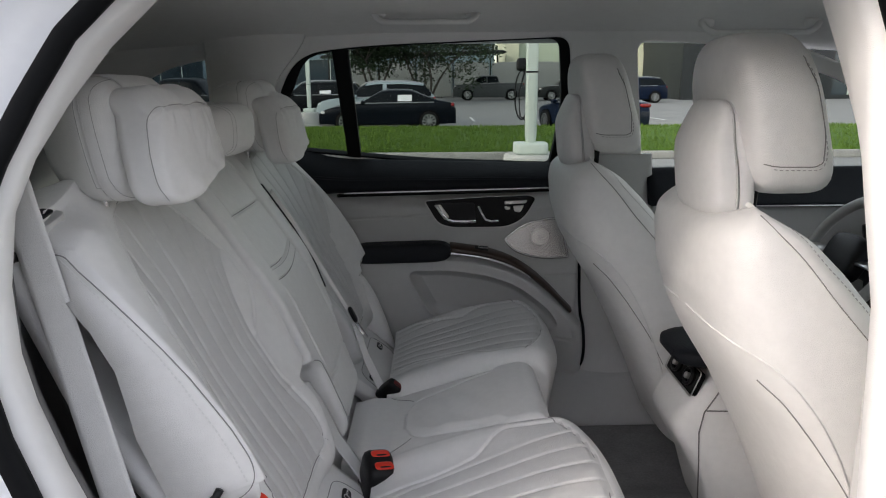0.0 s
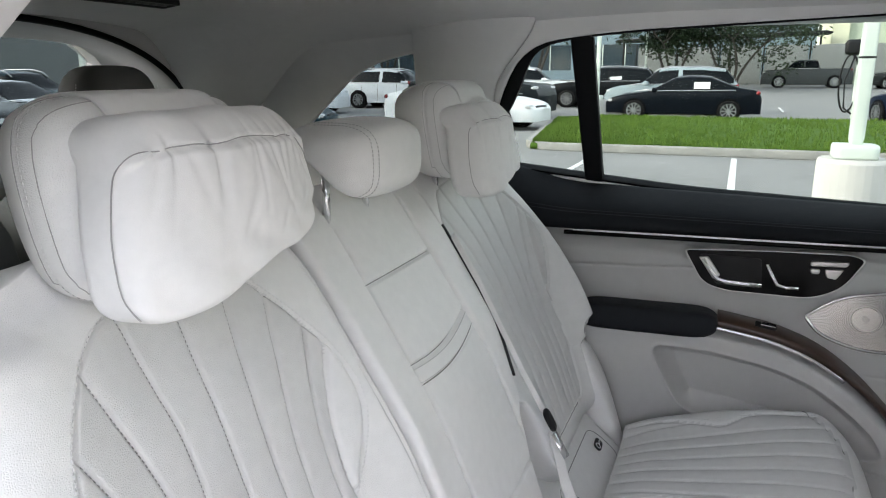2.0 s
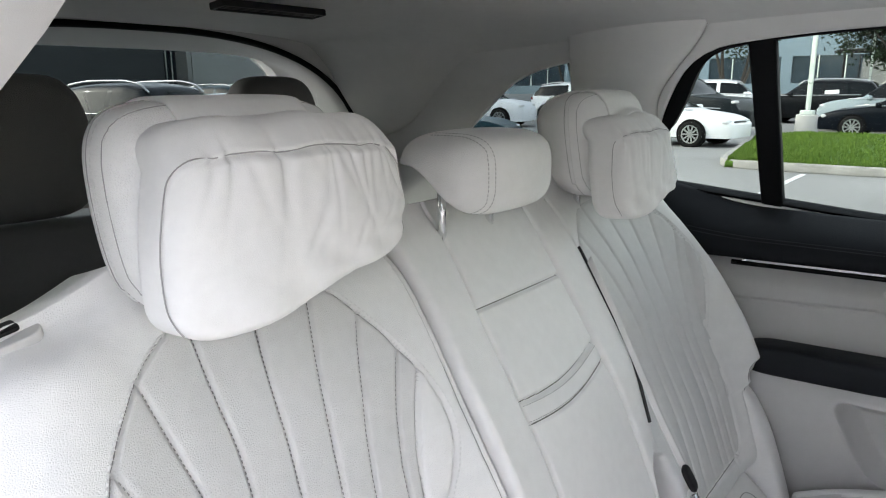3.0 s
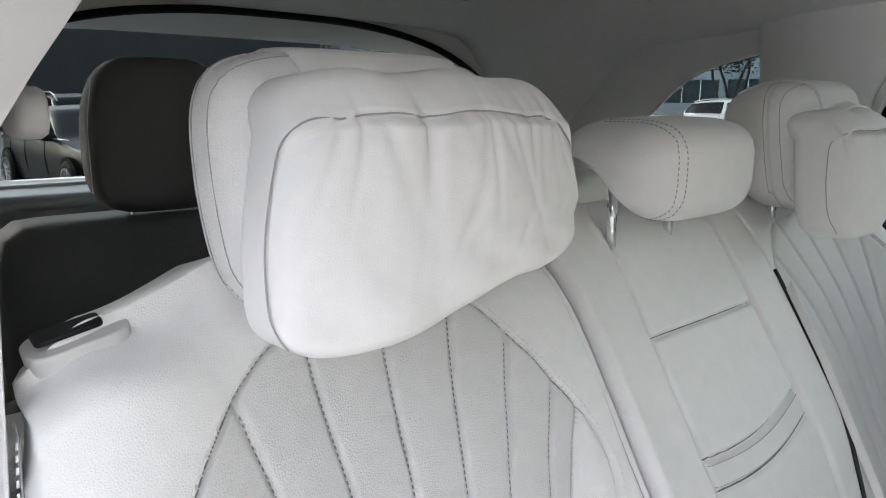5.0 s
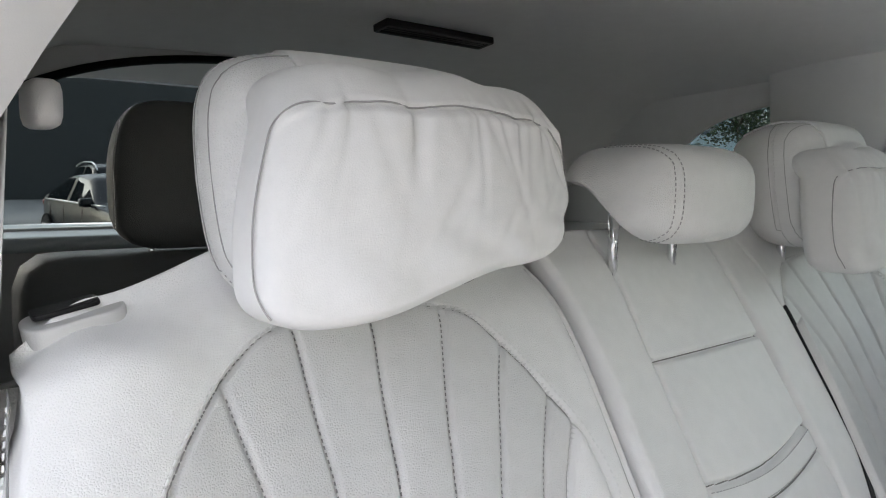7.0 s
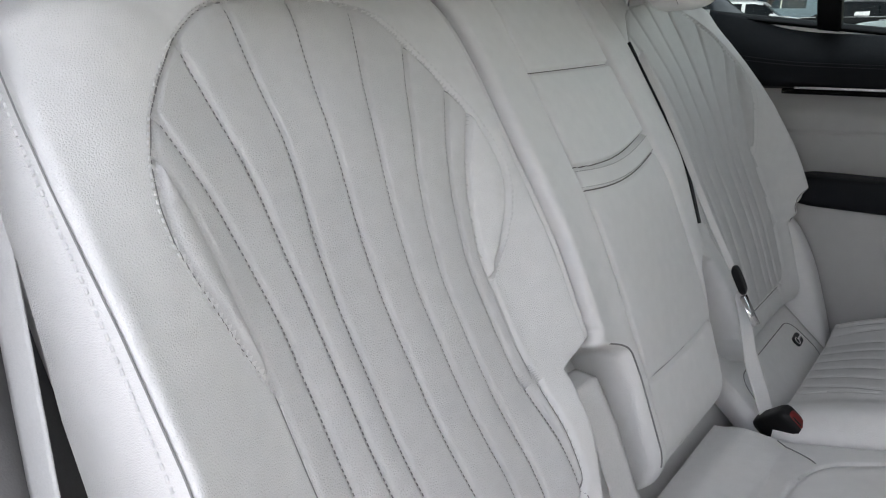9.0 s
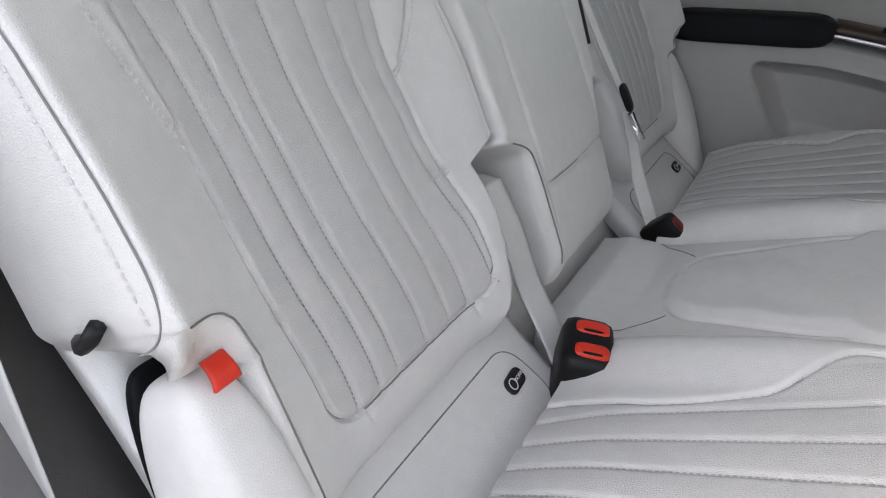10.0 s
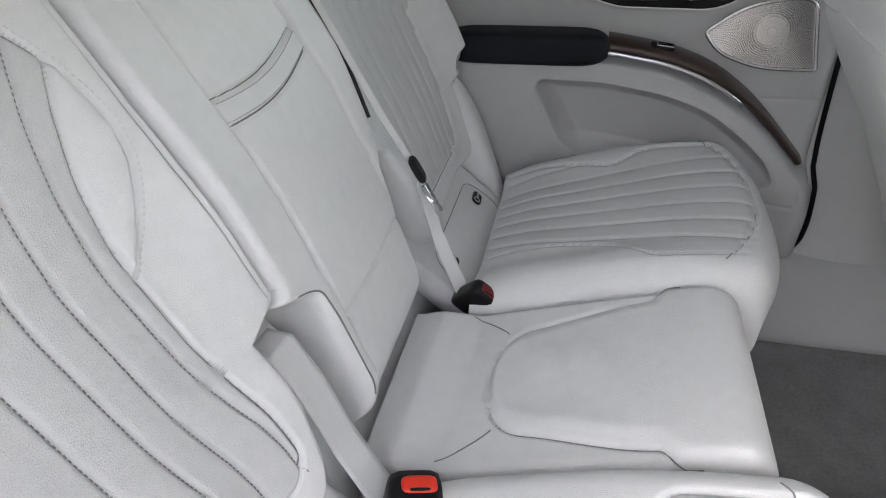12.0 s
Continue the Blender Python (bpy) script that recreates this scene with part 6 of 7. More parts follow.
# ---- third row ----


def third_seat(yc):
    st = thing("third_row_seat", (-0.95, yc, 0.5), "shaded grey leather third row seat behind the rear bench", "car seat", "third row seats")
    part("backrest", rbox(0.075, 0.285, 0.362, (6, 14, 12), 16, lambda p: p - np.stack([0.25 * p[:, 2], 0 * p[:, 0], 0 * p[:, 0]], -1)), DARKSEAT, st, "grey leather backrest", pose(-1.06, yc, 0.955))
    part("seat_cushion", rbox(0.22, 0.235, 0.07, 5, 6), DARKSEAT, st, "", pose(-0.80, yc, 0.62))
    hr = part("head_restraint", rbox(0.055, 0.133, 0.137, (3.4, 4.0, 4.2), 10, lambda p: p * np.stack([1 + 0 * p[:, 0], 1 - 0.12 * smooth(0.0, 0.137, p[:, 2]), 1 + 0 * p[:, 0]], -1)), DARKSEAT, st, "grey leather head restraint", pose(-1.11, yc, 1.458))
    zz = np.linspace(-0.10, 0.10, 30)
    ls = [(np.stack([np.full(30, -1.075), np.full(30, yc + sg * 0.1325) - sg * 0.0159 * smooth(0.0, 0.137, zz), 1.458 + zz], -1), (0.3, sg, 0)) for sg in (-1, 1)]
    tagged(part("stitching", stitches(ls), WHITEINK, hr), kind="stuff")
    for sg in (-1, 1):
        part("post", sweep([(-1.12, yc + sg * 0.06, 1.28), (-1.12, yc + sg * 0.06, 1.35)], 0.006, n=8), CHROME, st, "chrome headrest post")


third_seat(MID - 0.300)
third_seat(MID + 0.300)

# ---- belts and buckles ----


def webbing(pts, width, side, parent, label=""):
    """A flat woven strap along points; side: its broad way at each end."""
    P = np.array(pts, float)
    t = np.linspace(0, 1, 60)
    s = np.concatenate([[0], np.cumsum(np.linalg.norm(np.diff(P, axis=0), axis=1))])
    s /= s[-1]
    C = np.stack([np.interp(t, s, P[:, c]) for c in range(3)], -1)
    a, b = np.array(side[0], float), np.array(side[1], float)
    W = a + (b - a) * t[:, None]
    W /= np.linalg.norm(W, axis=1, keepdims=True)
    g = np.stack([C + W * width * k for k in np.linspace(-0.5, 0.5, 7)], 1)
    d = np.gradient(C, axis=0)
    nrm = np.cross(d, W)
    nrm /= np.linalg.norm(nrm, axis=1, keepdims=True)
    return part("webbing", pad(g, g - nrm[:, None] * 0.0014), WEB, parent, label)


belt = thing("seat_belt", (-0.24, 0.95, 0.9), "pale grey woven shoulder belt hanging by the door opening", "seat belt", "seat belts")
webbing([(-0.330, 0.955, 1.50), (-0.306, 0.945, 1.40), (-0.255, 0.925, 1.20), (-0.205, 0.905, 1.00), (-0.16, 0.895, 0.80)], 0.046, ((0.97, 0.10, 0.15), (0.97, 0.10, 0.2)), belt)
part("belt_guide", rbox(0.03, 0.012, 0.018, 4, 4), PLASTIC, belt, "grey plastic belt guide", pose(-0.35, 0.985, 1.51))
belt2 = thing("seat_belt", (-0.1, 1.85, 0.9), "pale grey middle belt with black tongue drawn from the backrest", "seat belt", "seat belts")
_p = [on_back(1.889, 0.62, -0.036, 0.0), on_back(1.872, 0.52, -0.008, 0.0), on_back(1.858, 0.33, 0.024, 0.0), (0.012, 1.868, 0.915), (0.045, 1.862, 0.80), (0.085, 1.852, 0.715)]
webbing(_p[:4], 0.014, ((0.3, 0.3, 0.9), (0.2, 0.5, 0.8)), belt2)
webbing(_p[3:], 0.034, ((0.2, 0.5, 0.8), (0.2, 0.6, 0.7)), belt2)
part("slot", sweep([on_back(float(mid_right(q)) + 0.004, q, float(mid_base(q)) + 0.002, 0.0) for q in np.linspace(0.645, 0.33, 30)], 0.003, n=6), TAGBLK, belt2, "dark belt slot")
part("tongue_grip", rbox(0.006, 0.010, 0.026, 4, 6), BLACK, belt2, "black plastic belt tongue", pose(0.010, 1.862, 0.928, 20, -20, 0))
part("tongue", sweep([(0.02, 1.858, 0.905), (0.048, 1.848, 0.865)], 0.010, 0.002, n=6), CHROME, belt2, "chrome tongue plate")


def buckle(at, turn, n, label, size=1.0, button=RED):
    b = thing("belt_buckle", at, label, "buckle", "belt buckles")
    m = Matrix.Translation(at) @ turn
    m = m @ Matrix.Scale(size, 4)
    part("housing", rbox(0.033, 0.0215 * n, 0.052, (5, 5, 7), 6), BLACK, b, "black plastic housing", m)
    for k in range(n):
        y = (k - (n - 1) / 2) * 0.037
        part("release_button", rbox(0.021, 0.0110, 0.008, (5, 4, 4), 5), button, b, "red release button", m @ pose(0.003, y, 0.0470))
        part("button_mark", rbox(0.012, 0.002, 0.001, 4, 2), BLACK, b, "", m @ pose(0.003, y - 0.0075, 0.0548))
    return b


buckle((0.108, 1.408, 0.705), pose(0, 0, 0, 14, 8, 20), 2, "double black seat belt buckle with red buttons on the bench")
buckle((0.105, 1.842, 0.712), pose(0, 0, 0, 25, 42, 10), 1, "black seat belt buckle with dark red button on the bench", 0.72, DARKRED)
# red release strap and black hook at the backrest's lower outer corner
tab = thing("pull_tab", (-0.02, 0.975, 0.93), "short red fabric pull tab at the backrest corner", "pull tab")
_U, _V = np.meshgrid(np.linspace(-0.5, 0.5, 10), np.linspace(0, 1, 10))
_f = np.stack([-0.026 + 0.012 * _V + 0.004 * np.sin(_V * 3), 0.970 + 0.020 * _U * (1 + 0.2 * _V), 0.944 - 0.019 * _V], -1)
part("strap", pad(_f, _f - (0.003, 0, 0.001)), RED, tab)
hk = thing("belt_hook", (-0.08, 0.925, 0.97), "small black plastic belt hook on the backrest side", "hook")
part("hook_body", sweep([(-0.092, 0.922, 0.962), (-0.080, 0.915, 0.966), (-0.070, 0.915, 0.974), (-0.064, 0.919, 0.985)], 0.006, n=8), BLACK, hk)
# the strap that holds the double buckle, rising in the notch beside the middle backrest
webbing([on_back(1.452, 0.235, -0.045, 0.0), on_back(1.452, 0.222, -0.018, 0.0), on_back(1.450, 0.16, -0.006, 0.0), on_back(1.445, 0.08, 0.0, 0.0), (0.066, 1.432, 0.715), (0.09, 1.42, 0.68)], 0.048, ((0.15, 0.95, 0.05), (0.1, 0.95, 0.1)), bpy.data.objects["belt_buckle"], "pale grey buckle strap")

# ---- outside: car park ----
ASPHALT = mat("asphalt", (0.225, 0.225, 0.218), 0.9, vary=0.20, scale=0.5, grain=0.8, grain_scale=60, spec=0.2)
CONCRETE = mat("concrete", (0.52, 0.51, 0.48), 0.85, vary=0.14, scale=3, grain=0.6, grain_scale=120, spec=0.2)
LINE = mat("line_paint", (0.62, 0.62, 0.60), 0.7, vary=0.2, scale=5)
GRASS = mat("grass", (0.055, 0.112, 0.015), 0.8, vary=0.35, scale=2.2, grain=0.8, grain_scale=80, spec=0.15)
BLADE = mat("grass_blade", (0.085, 0.150, 0.020), 0.7, vary=0.3, scale=6, spec=0.2)
POLE = mat("pole_paint", (0.58, 0.64, 0.58), 0.45, vary=0.08, scale=6)
WALLBLUE = mat("blue_grey_cladding", (0.14, 0.20, 0.235), 0.7, vary=0.10, scale=0.6)
WALLGREEN = mat("pale_green_render", (0.46, 0.52, 0.40), 0.85, vary=0.08, scale=0.8, grain=0.6, grain_scale=20)
CREAM = mat("cream_render", (0.62, 0.62, 0.46), 0.85, vary=0.06, scale=0.8)
DARKWALL = mat("dark_cladding", (0.008, 0.011, 0.012), 0.7, vary=0.2, scale=0.6)
GREYWALL = mat("grey_block", (0.22, 0.23, 0.22), 0.85, vary=0.12, scale=0.9)
WINDOW = mat("dark_window", (0.03, 0.045, 0.055), 0.1, vary=0.1)
LEAF = mat("leaves", (0.018, 0.034, 0.012), 0.6, vary=0.4, scale=3, spec=0.3)
BARK = mat("bark", (0.05, 0.042, 0.034), 0.9, vary=0.3, scale=9)
TYRE = mat("tyre", (0.006, 0.006, 0.006), 0.8, vary=0.1, spec=0.2)
RIM = mat("alloy", (0.5, 0.5, 0.5), 0.3, metal=0.9, vary=0.05)
CARGLASS = mat("car_glass", (0.003, 0.005, 0.006), 0.06, vary=0.05, spec=0.15)
LAMP = mat("lamp_glass", (0.6, 0.6, 0.6), 0.15, vary=0.05)
TAIL = mat("tail_lamp", (0.25, 0.01, 0.01), 0.2, vary=0.05)


def lie(y):
    """The height of the ground: level by the car, rising gently far off."""
    return 0.016 * np.maximum(0, np.abs(np.asarray(y, float)) - 28)


_yy = np.array([-600, -300, -120, -60, -28, -10, 0, 10, 20, 28, 40, 60, 90, 130, 200, 400, 900], float)
_x, _y = np.meshgrid(np.linspace(-700, 700, 15), _yy)
_f = np.stack([_x, _y, lie(np.minimum(np.abs(_y), 130)) * (_y > 0)], -1)
solo("ground", pad(_f, _f - (0, 0, 0.3)), ASPHALT, "pale worn asphalt car park", "ground", kind="structure")

# parking lines before the kerb
for k in range(-4, 5):
    _m = plate([[(-0.05, 9.3), (0.05, 9.3), (0.05, 14.75), (-0.05, 14.75)]], 0.006)
    solo("parking_line", _m, LINE, "worn white painted parking line on asphalt", "parking line", "parking lines", "structure", pose(0.27 + 2.52 * k, 0, 0.007))
for k in range(-3, 3):
    _m = plate([[(-0.05, 30.0), (0.05, 30.0), (0.05, 35.0), (-0.05, 35.0)]], 0.006)
    solo("parking_line", _m, LINE, "worn white painted parking line on asphalt", "parking line", "parking lines", "structure", pose(4.5 + 2.7 * k, 0, float(lie(32)) + 0.03))

# island: kerb ring, grass mound
ISL = rounded([(-3.9, 15.0, 0.9), (40.0, 15.0, 1), (40.0, 23.5, 1), (-5.3, 23.5, 1.6)], 1.0, 8)
_c = Vector((15, 19.2))


def inset(o, w):
    out = []
    k = len(o)
    for i in range(k):
        a, b = Vector(o[i - 1]), Vector(o[(i + 1) % k])
        d = (b - a).normalized()
        out.append((o[i][0] - d.y * w, o[i][1] + d.x * w))
    return out


KERB = mat("weathered_kerb", (0.30, 0.295, 0.275), 0.9, vary=0.38, scale=2.6, grain=0.8, grain_scale=90, spec=0.2)
kerb = plate([ISL, inset(ISL, 0.16)], 0.16, 0.02)
kerb.transform(Matrix.Translation((0, 0, 0.16)))
solo("kerb", kerb, KERB, "weathered grey concrete kerb round the grass island", "kerb", kind="structure")
_u, _v = np.meshgrid(np.linspace(0, 1, 140), np.linspace(0, 1, 40))
_xl = -3.75 - 1.4 * _v
_x = _xl + (39.9 - _xl) * _u**1.6
_y = 15.14 + 8.25 * _v
_z = 0.14 + 0.24 * np.sin(np.pi * _v) ** 0.7 * smooth(0, 0.12, _u) + 0.02 * np.sin(_x * 3.1) * np.sin(_y * 2.3)
_z = np.where((_u < 0.004), 0.10, _z)
_f = np.stack([_x, _y, _z], -1)
solo("grass_bed", pad(_f, _f - (0, 0, 0.12)), GRASS, "green mown grass island", "grass", kind="structure")
_rnd = np.random.RandomState(3)
_N = 26000
_v = _rnd.rand(_N) ** 1.5
_u = _rnd.rand(_N) ** 1.6 * 0.6
_xl = -3.7 - 1.4 * _v
_bx = _xl + (39.9 - _xl) * _u**1.6
_by = 15.2 + 8.1 * _v
_bz = 0.13 + 0.24 * np.sin(np.pi * _v) ** 0.7 * smooth(0, 0.12, _u) + 0.02 * np.sin(_bx * 3.1) * np.sin(_by * 2.3)
_an = _rnd.rand(_N) * 6.3
_h = 0.05 + 0.07 * _rnd.rand(_N)
_w = 0.012 + 0.012 * _rnd.rand(_N)
_base = np.stack([_bx, _by, _bz], -1)
_side = np.stack([np.cos(_an) * _w, np.sin(_an) * _w, 0 * _w], -1)
_tip = np.stack([0.05 * (_rnd.rand(_N) - 0.5), 0.05 * (_rnd.rand(_N) - 0.5), _h], -1)
_V = np.stack([_base - _side, _base + _side, _base + _tip], 1).reshape(-1, 3)
_me = mesh_from(_V.tolist(), np.arange(_N * 3).reshape(-1, 3).tolist(), False)
solo("grass", _me, BLADE, "short green grass blades on the island", "grass", kind="stuff")


def light_pole(x, y, label, base_h=0.66):
    g = float(lie(y))
    p = thing("light_pole", (x, y, g), label, "light pole", "light poles")
    prof = [(0.36, 0), (0.355, base_h - 0.04), (0.33, base_h)]
    vs, fs = [], []
    n = 28
    for r, z in prof:
        vs += [(x + r * math.cos(2 * math.pi * i / n), y + r * math.sin(2 * math.pi * i / n), g + z) for i in range(n)]
    for k in range(len(prof) - 1):
        fs += [(k * n + i, k * n + (i + 1) % n, (k + 1) * n + (i + 1) % n, (k + 1) * n + i) for i in range(n)]
    fs.append(tuple((len(prof) - 1) * n + i for i in range(n)))
    part("footing", mesh_from(vs, fs, False), CONCRETE, p, "round concrete footing")
    part("plinth", rbox(0.215, 0.215, 0.075, 14, 6), POLE, p, "pale painted base cover", pose(x, y, g + base_h + 0.075))
    part("shaft", rbox(0.072, 0.072, 3.6, (14, 14, 40), 6), POLE, p, "square pale painted shaft", pose(x, y, g + base_h + 3.7))
    part("band", rbox(0.078, 0.078, 0.012, 10, 2), BLACK, p, "dark metal band", pose(x, y, g + base_h + 1.05))
    part("lamp_head", rbox(0.35, 0.16, 0.06, 6, 4), POLE, p, "flat lamp head", pose(x + 0.3, y, g + base_h + 7.3))
    return p


light_pole(1.47, 9.35, "square pale painted car park light pole on a concrete footing")
light_pole(-4.7, 27.6, "square pale painted light pole beyond the grass island", 0.60)
light_pole(-14.5, 13.5, "pale painted light pole among the parked cars")
light_pole(-6.0, 52.0, "pale painted light pole far across the car park")

# charging post with cables
chg = thing("charging_post", (3.15, 22.6, 0.3), "slim pale charging post with a looped black cable", "charging post")
part("post", rbox(0.11, 0.07, 1.05, (8, 8, 30), 5), POLE, chg, "", pose(3.15, 22.6, 1.35))
part("head", rbox(0.26, 0.10, 0.20, 6, 5), BLACK, chg, "black cable holder", pose(2.98, 22.6, 2.18))
part("cable", sweep([(2.9 - 0.22 * math.sin(a) * 1.0, 22.55, 1.25 + 0.75 * math.cos(a)) for a in np.linspace(0.1, 2 * math.pi - 0.1, 30)], 0.025, n=6), BLACK, chg, "looped black cable")
part("cable_drop", sweep([(3.0, 22.55, 2.05), (2.8, 22.5, 1.3), (2.85, 22.5, 0.6), (3.05, 22.5, 0.45)], 0.025, n=6), BLACK, chg, "hanging black cable")

# ---- parked vehicles ----
PAINTS = {}


def paint(color):
    if color not in PAINTS:
        PAINTS[color] = mat("car_paint", color, 0.3, vary=0.02, scale=2, coat=0.0, spec=0.25 if max(color) > 0.1 else 0.12)
    return PAINTS[color]


def wheel_mesh():
    n = 28
    vs, fs = [], []
    prof = [(0.235, -0.10), (0.31, -0.105), (0.335, -0.08), (0.335, 0.08), (0.31, 0.105), (0.235, 0.10)]
    for r, y in prof:
        vs += [(r * math.cos(2 * math.pi * i / n), y, r * math.sin(2 * math.pi * i / n)) for i in range(n)]
    k = len(prof)
    for j in range(k):
        fs += [(j * n + i, j * n + (i + 1) % n, ((j + 1) % k) * n + (i + 1) % n, ((j + 1) % k) * n + i) for i in range(n)]
    return mesh_from(vs, fs)


def rim_mesh():
    bm = bmesh.new()
    for k in range(10):
        a = 2 * math.pi * k / 10
        m = Matrix.Rotation(-a, 4, "Y") @ Matrix.Translation((0.125, 0, 0)) @ Matrix.Diagonal((0.115, 0.02, 0.018, 1))
        bmesh.ops.create_cube(bm, size=2.0, matrix=m)
    bmesh.ops.create_cone(bm, cap_ends=True, segments=14, radius1=0.05, radius2=0.05, depth=0.06, matrix=Matrix.Rotation(math.pi / 2, 4, "X"))
    n = 28
    for r0, r1, y in ((0.215, 0.238, 0.0),):
        ring_v = []
        for r, yy in ((r0, -0.03), (r1, -0.03), (r1, 0.03), (r0, 0.03)):
            ring_v.append([bm.verts.new((r * math.cos(2 * math.pi * i / n), yy, r * math.sin(2 * math.pi * i / n))) for i in range(n)])
        for j in range(4):
            for i in range(n):
                bm.faces.new((ring_v[j][i], ring_v[j][(i + 1) % n], ring_v[(j + 1) % 4][(i + 1) % n], ring_v[(j + 1) % 4][i]))
    return bm_mesh(bm)


WHEEL_ME, RIM_ME = wheel_mesh(), rim_mesh()
WELL_ME = plate([ell(0, 0, 0.385, 0.385, 30)], 0.20)
WELL_ME.transform(Matrix.Rotation(math.pi / 2, 4, "X") @ Matrix.Translation((0, 0, 0.10)))
WELLBLACK = mat("wheel_arch_black", (0.004, 0.004, 0.004), 0.9, vary=0.1, spec=0.1)
SHAPES = {
    # x stations from the nose (0) to the tail (1), roof line heights, belt heights, length, width, wheel scale
    "sedan": ([0, 0.03, 0.10, 0.27, 0.30, 0.45, 0.55, 0.68, 0.84, 0.88, 0.97, 1.0], [0.58, 0.72, 0.82, 0.93, 0.97, 1.40, 1.45, 1.42, 1.10, 1.05, 0.98, 0.72], 0.94, 4.9, 0.92, 1.0),
    "suv": ([0, 0.02, 0.08, 0.25, 0.28, 0.40, 0.50, 0.72, 0.90, 0.96, 0.985, 1.0], [0.65, 0.90, 1.00, 1.10, 1.14, 1.62, 1.70, 1.70, 1.62, 1.25, 1.05, 0.75], 1.08, 4.85, 0.96, 1.1),
    "pickup": ([0, 0.02, 0.06, 0.25, 0.27, 0.37, 0.42, 0.58, 0.62, 0.63, 0.98, 1.0], [0.75, 1.10, 1.18, 1.24, 1.28, 1.82, 1.88, 1.88, 1.80, 1.28, 1.28, 0.85], 1.26, 5.7, 1.0, 1.18),
}


def vehicle(shape, color, x, y, turn, label, sheet=False):
    """A parked car: nose towards +x before it is turned."""
    st, tops, belt, L, W, ws = SHAPES[shape]
    kind = {"sedan": "parked_sedan", "suv": "parked_suv", "pickup": "parked_pickup"}[shape]
    car = thing(kind, (0, 0, 0), label, "car", "parked cars")
    nx, nv = 64, 18
    q = np.linspace(0, 1, nx)
    T = np.interp(q, st, tops)
    T = np.convolve(np.pad(T, 1, mode="edge"), [0.2, 0.6, 0.2], "valid")
    B = np.minimum(T, belt + 0.05 * q)
    plan = W * (1 - 0.22 * np.abs(2 * q - 1) ** 7 - 0.05 * np.abs(2 * q - 1) ** 2)
    X = (0.5 - q) * L
    rows = []
    v = np.linspace(0, 1, nv)
    for a, t, b, w in zip(X, T, B, plan):
        pts = []
        for k in v:
            if k <= 0.45:
                f = k / 0.45
                z = 0.24 + (b - 0.24) * f
                yw = w * (0.94 + 0.06 * math.sin(f * math.pi * 0.8))
            elif k <= 0.8:
                f = (k - 0.45) / 0.35
                z = b + (t - b) * f * 0.95
                yw = w * (0.97 - 0.22 * f * min(1, (t - b) / 0.4))
            else:
                f = (k - 0.8) / 0.2
                z = b + (t - b) * (0.95 + 0.05 * math.sin(f * math.pi / 2)) + 0.02 * f
                yw = w * (0.97 - 0.22 * min(1, (t - b) / 0.4)) * (1 - f)
            pts.append((a, yw, z))
        rows.append(pts + [(p[0], -p[1], p[2]) for p in pts[-2::-1]])
    nv2 = 2 * nv - 1
    G = np.array(rows)
    me = mesh_from(G.reshape(-1, 3).tolist(), quads(nx, nv2, 0, True).tolist() + [list(range(nv2)), list(range((nx - 1) * nv2 + nv2 - 1, (nx - 1) * nv2 - 1, -1))])
    idx = np.zeros((nx - 1, nv2 - 1), int)
    vm = (np.arange(nv2 - 1) + 0.5)
    vm = np.minimum(vm, nv2 - 1 - vm) / (nv - 1)
    slope = np.abs(np.diff(T) / np.diff(q) / L)
    tall = np.minimum(T[1:], T[:-1]) - belt
    for i in range(nx - 1):
        for j in range(nv2 - 1):
            k = vm[j]
            side = 0.47 < k < 0.76 and tall[i] > 0.16 and abs(q[i] - (0.56 if shape != "pickup" else 0.46)) > 0.012
            screen = k > 0.76 and slope[i] > 0.28 and tall[i] > 0.02 and shape != "x"
            idx[i, j] = 1 if (side or screen) else 0
    flat = np.zeros(len(me.polygons), int)
    flat[: idx.size] = idx.reshape(-1)
    body = part("body", me, [paint(color), CARGLASS], car, "")
    me.polygons.foreach_set("material_index", flat)
    part("underside", rbox(L * 0.47, W * 0.90, 0.14, 6, 4), BLACK, car, "", pose(0, 0, 0.34))
    for wx in (0.30, -0.305):
        for sg in (-1, 1):
            m = pose(wx * L, sg * (W - 0.06), 0.335 * ws) @ Matrix.Scale(ws, 4)
            part("wheel_well", WELL_ME.copy(), WELLBLACK, car, "", pose(wx * L, sg * (W - 0.085), 0.345 * ws) @ Matrix.Diagonal((ws, 1, ws, 1)))
            wh = part("wheel", WHEEL_ME, TYRE, car, "black tyre", m)
            part("rim", RIM_ME, RIM, wh, "spoked alloy rim", m @ pose(0, sg * 0.085, 0))
    for sg in (-1, 1):
        part("headlight", rbox(0.10, 0.17, 0.055, 4, 4), LAMP, car, "clear headlight", pose(L * 0.465, sg * W * 0.66, float(np.interp(0.05, st, tops)) - 0.10))
        part("tail_light", rbox(0.08, 0.20, 0.06, 4, 4), TAIL, car, "red tail light", pose(-L * 0.475, sg * W * 0.62, belt - 0.04))
        part("mirror", rbox(0.08, 0.10, 0.07, 4, 4), paint(color), car, "", pose(L * 0.17, sg * (W + 0.04), belt + 0.06))
        if sheet:
            part("window_sheet", plate([[(-0.25, -0.12), (0.25, -0.12), (0.25, 0.12), (-0.25, 0.12)]], 0.004), WHITEINK, car, "white paper sheet in the window", axes((-L * 0.13, sg * (W * 0.90), belt + 0.20), (1, 0, 0), (0, -sg * 0.5, 1)))
        lo, hi = (0.30, -0.34) if shape != "pickup" else (0.24, -0.12)
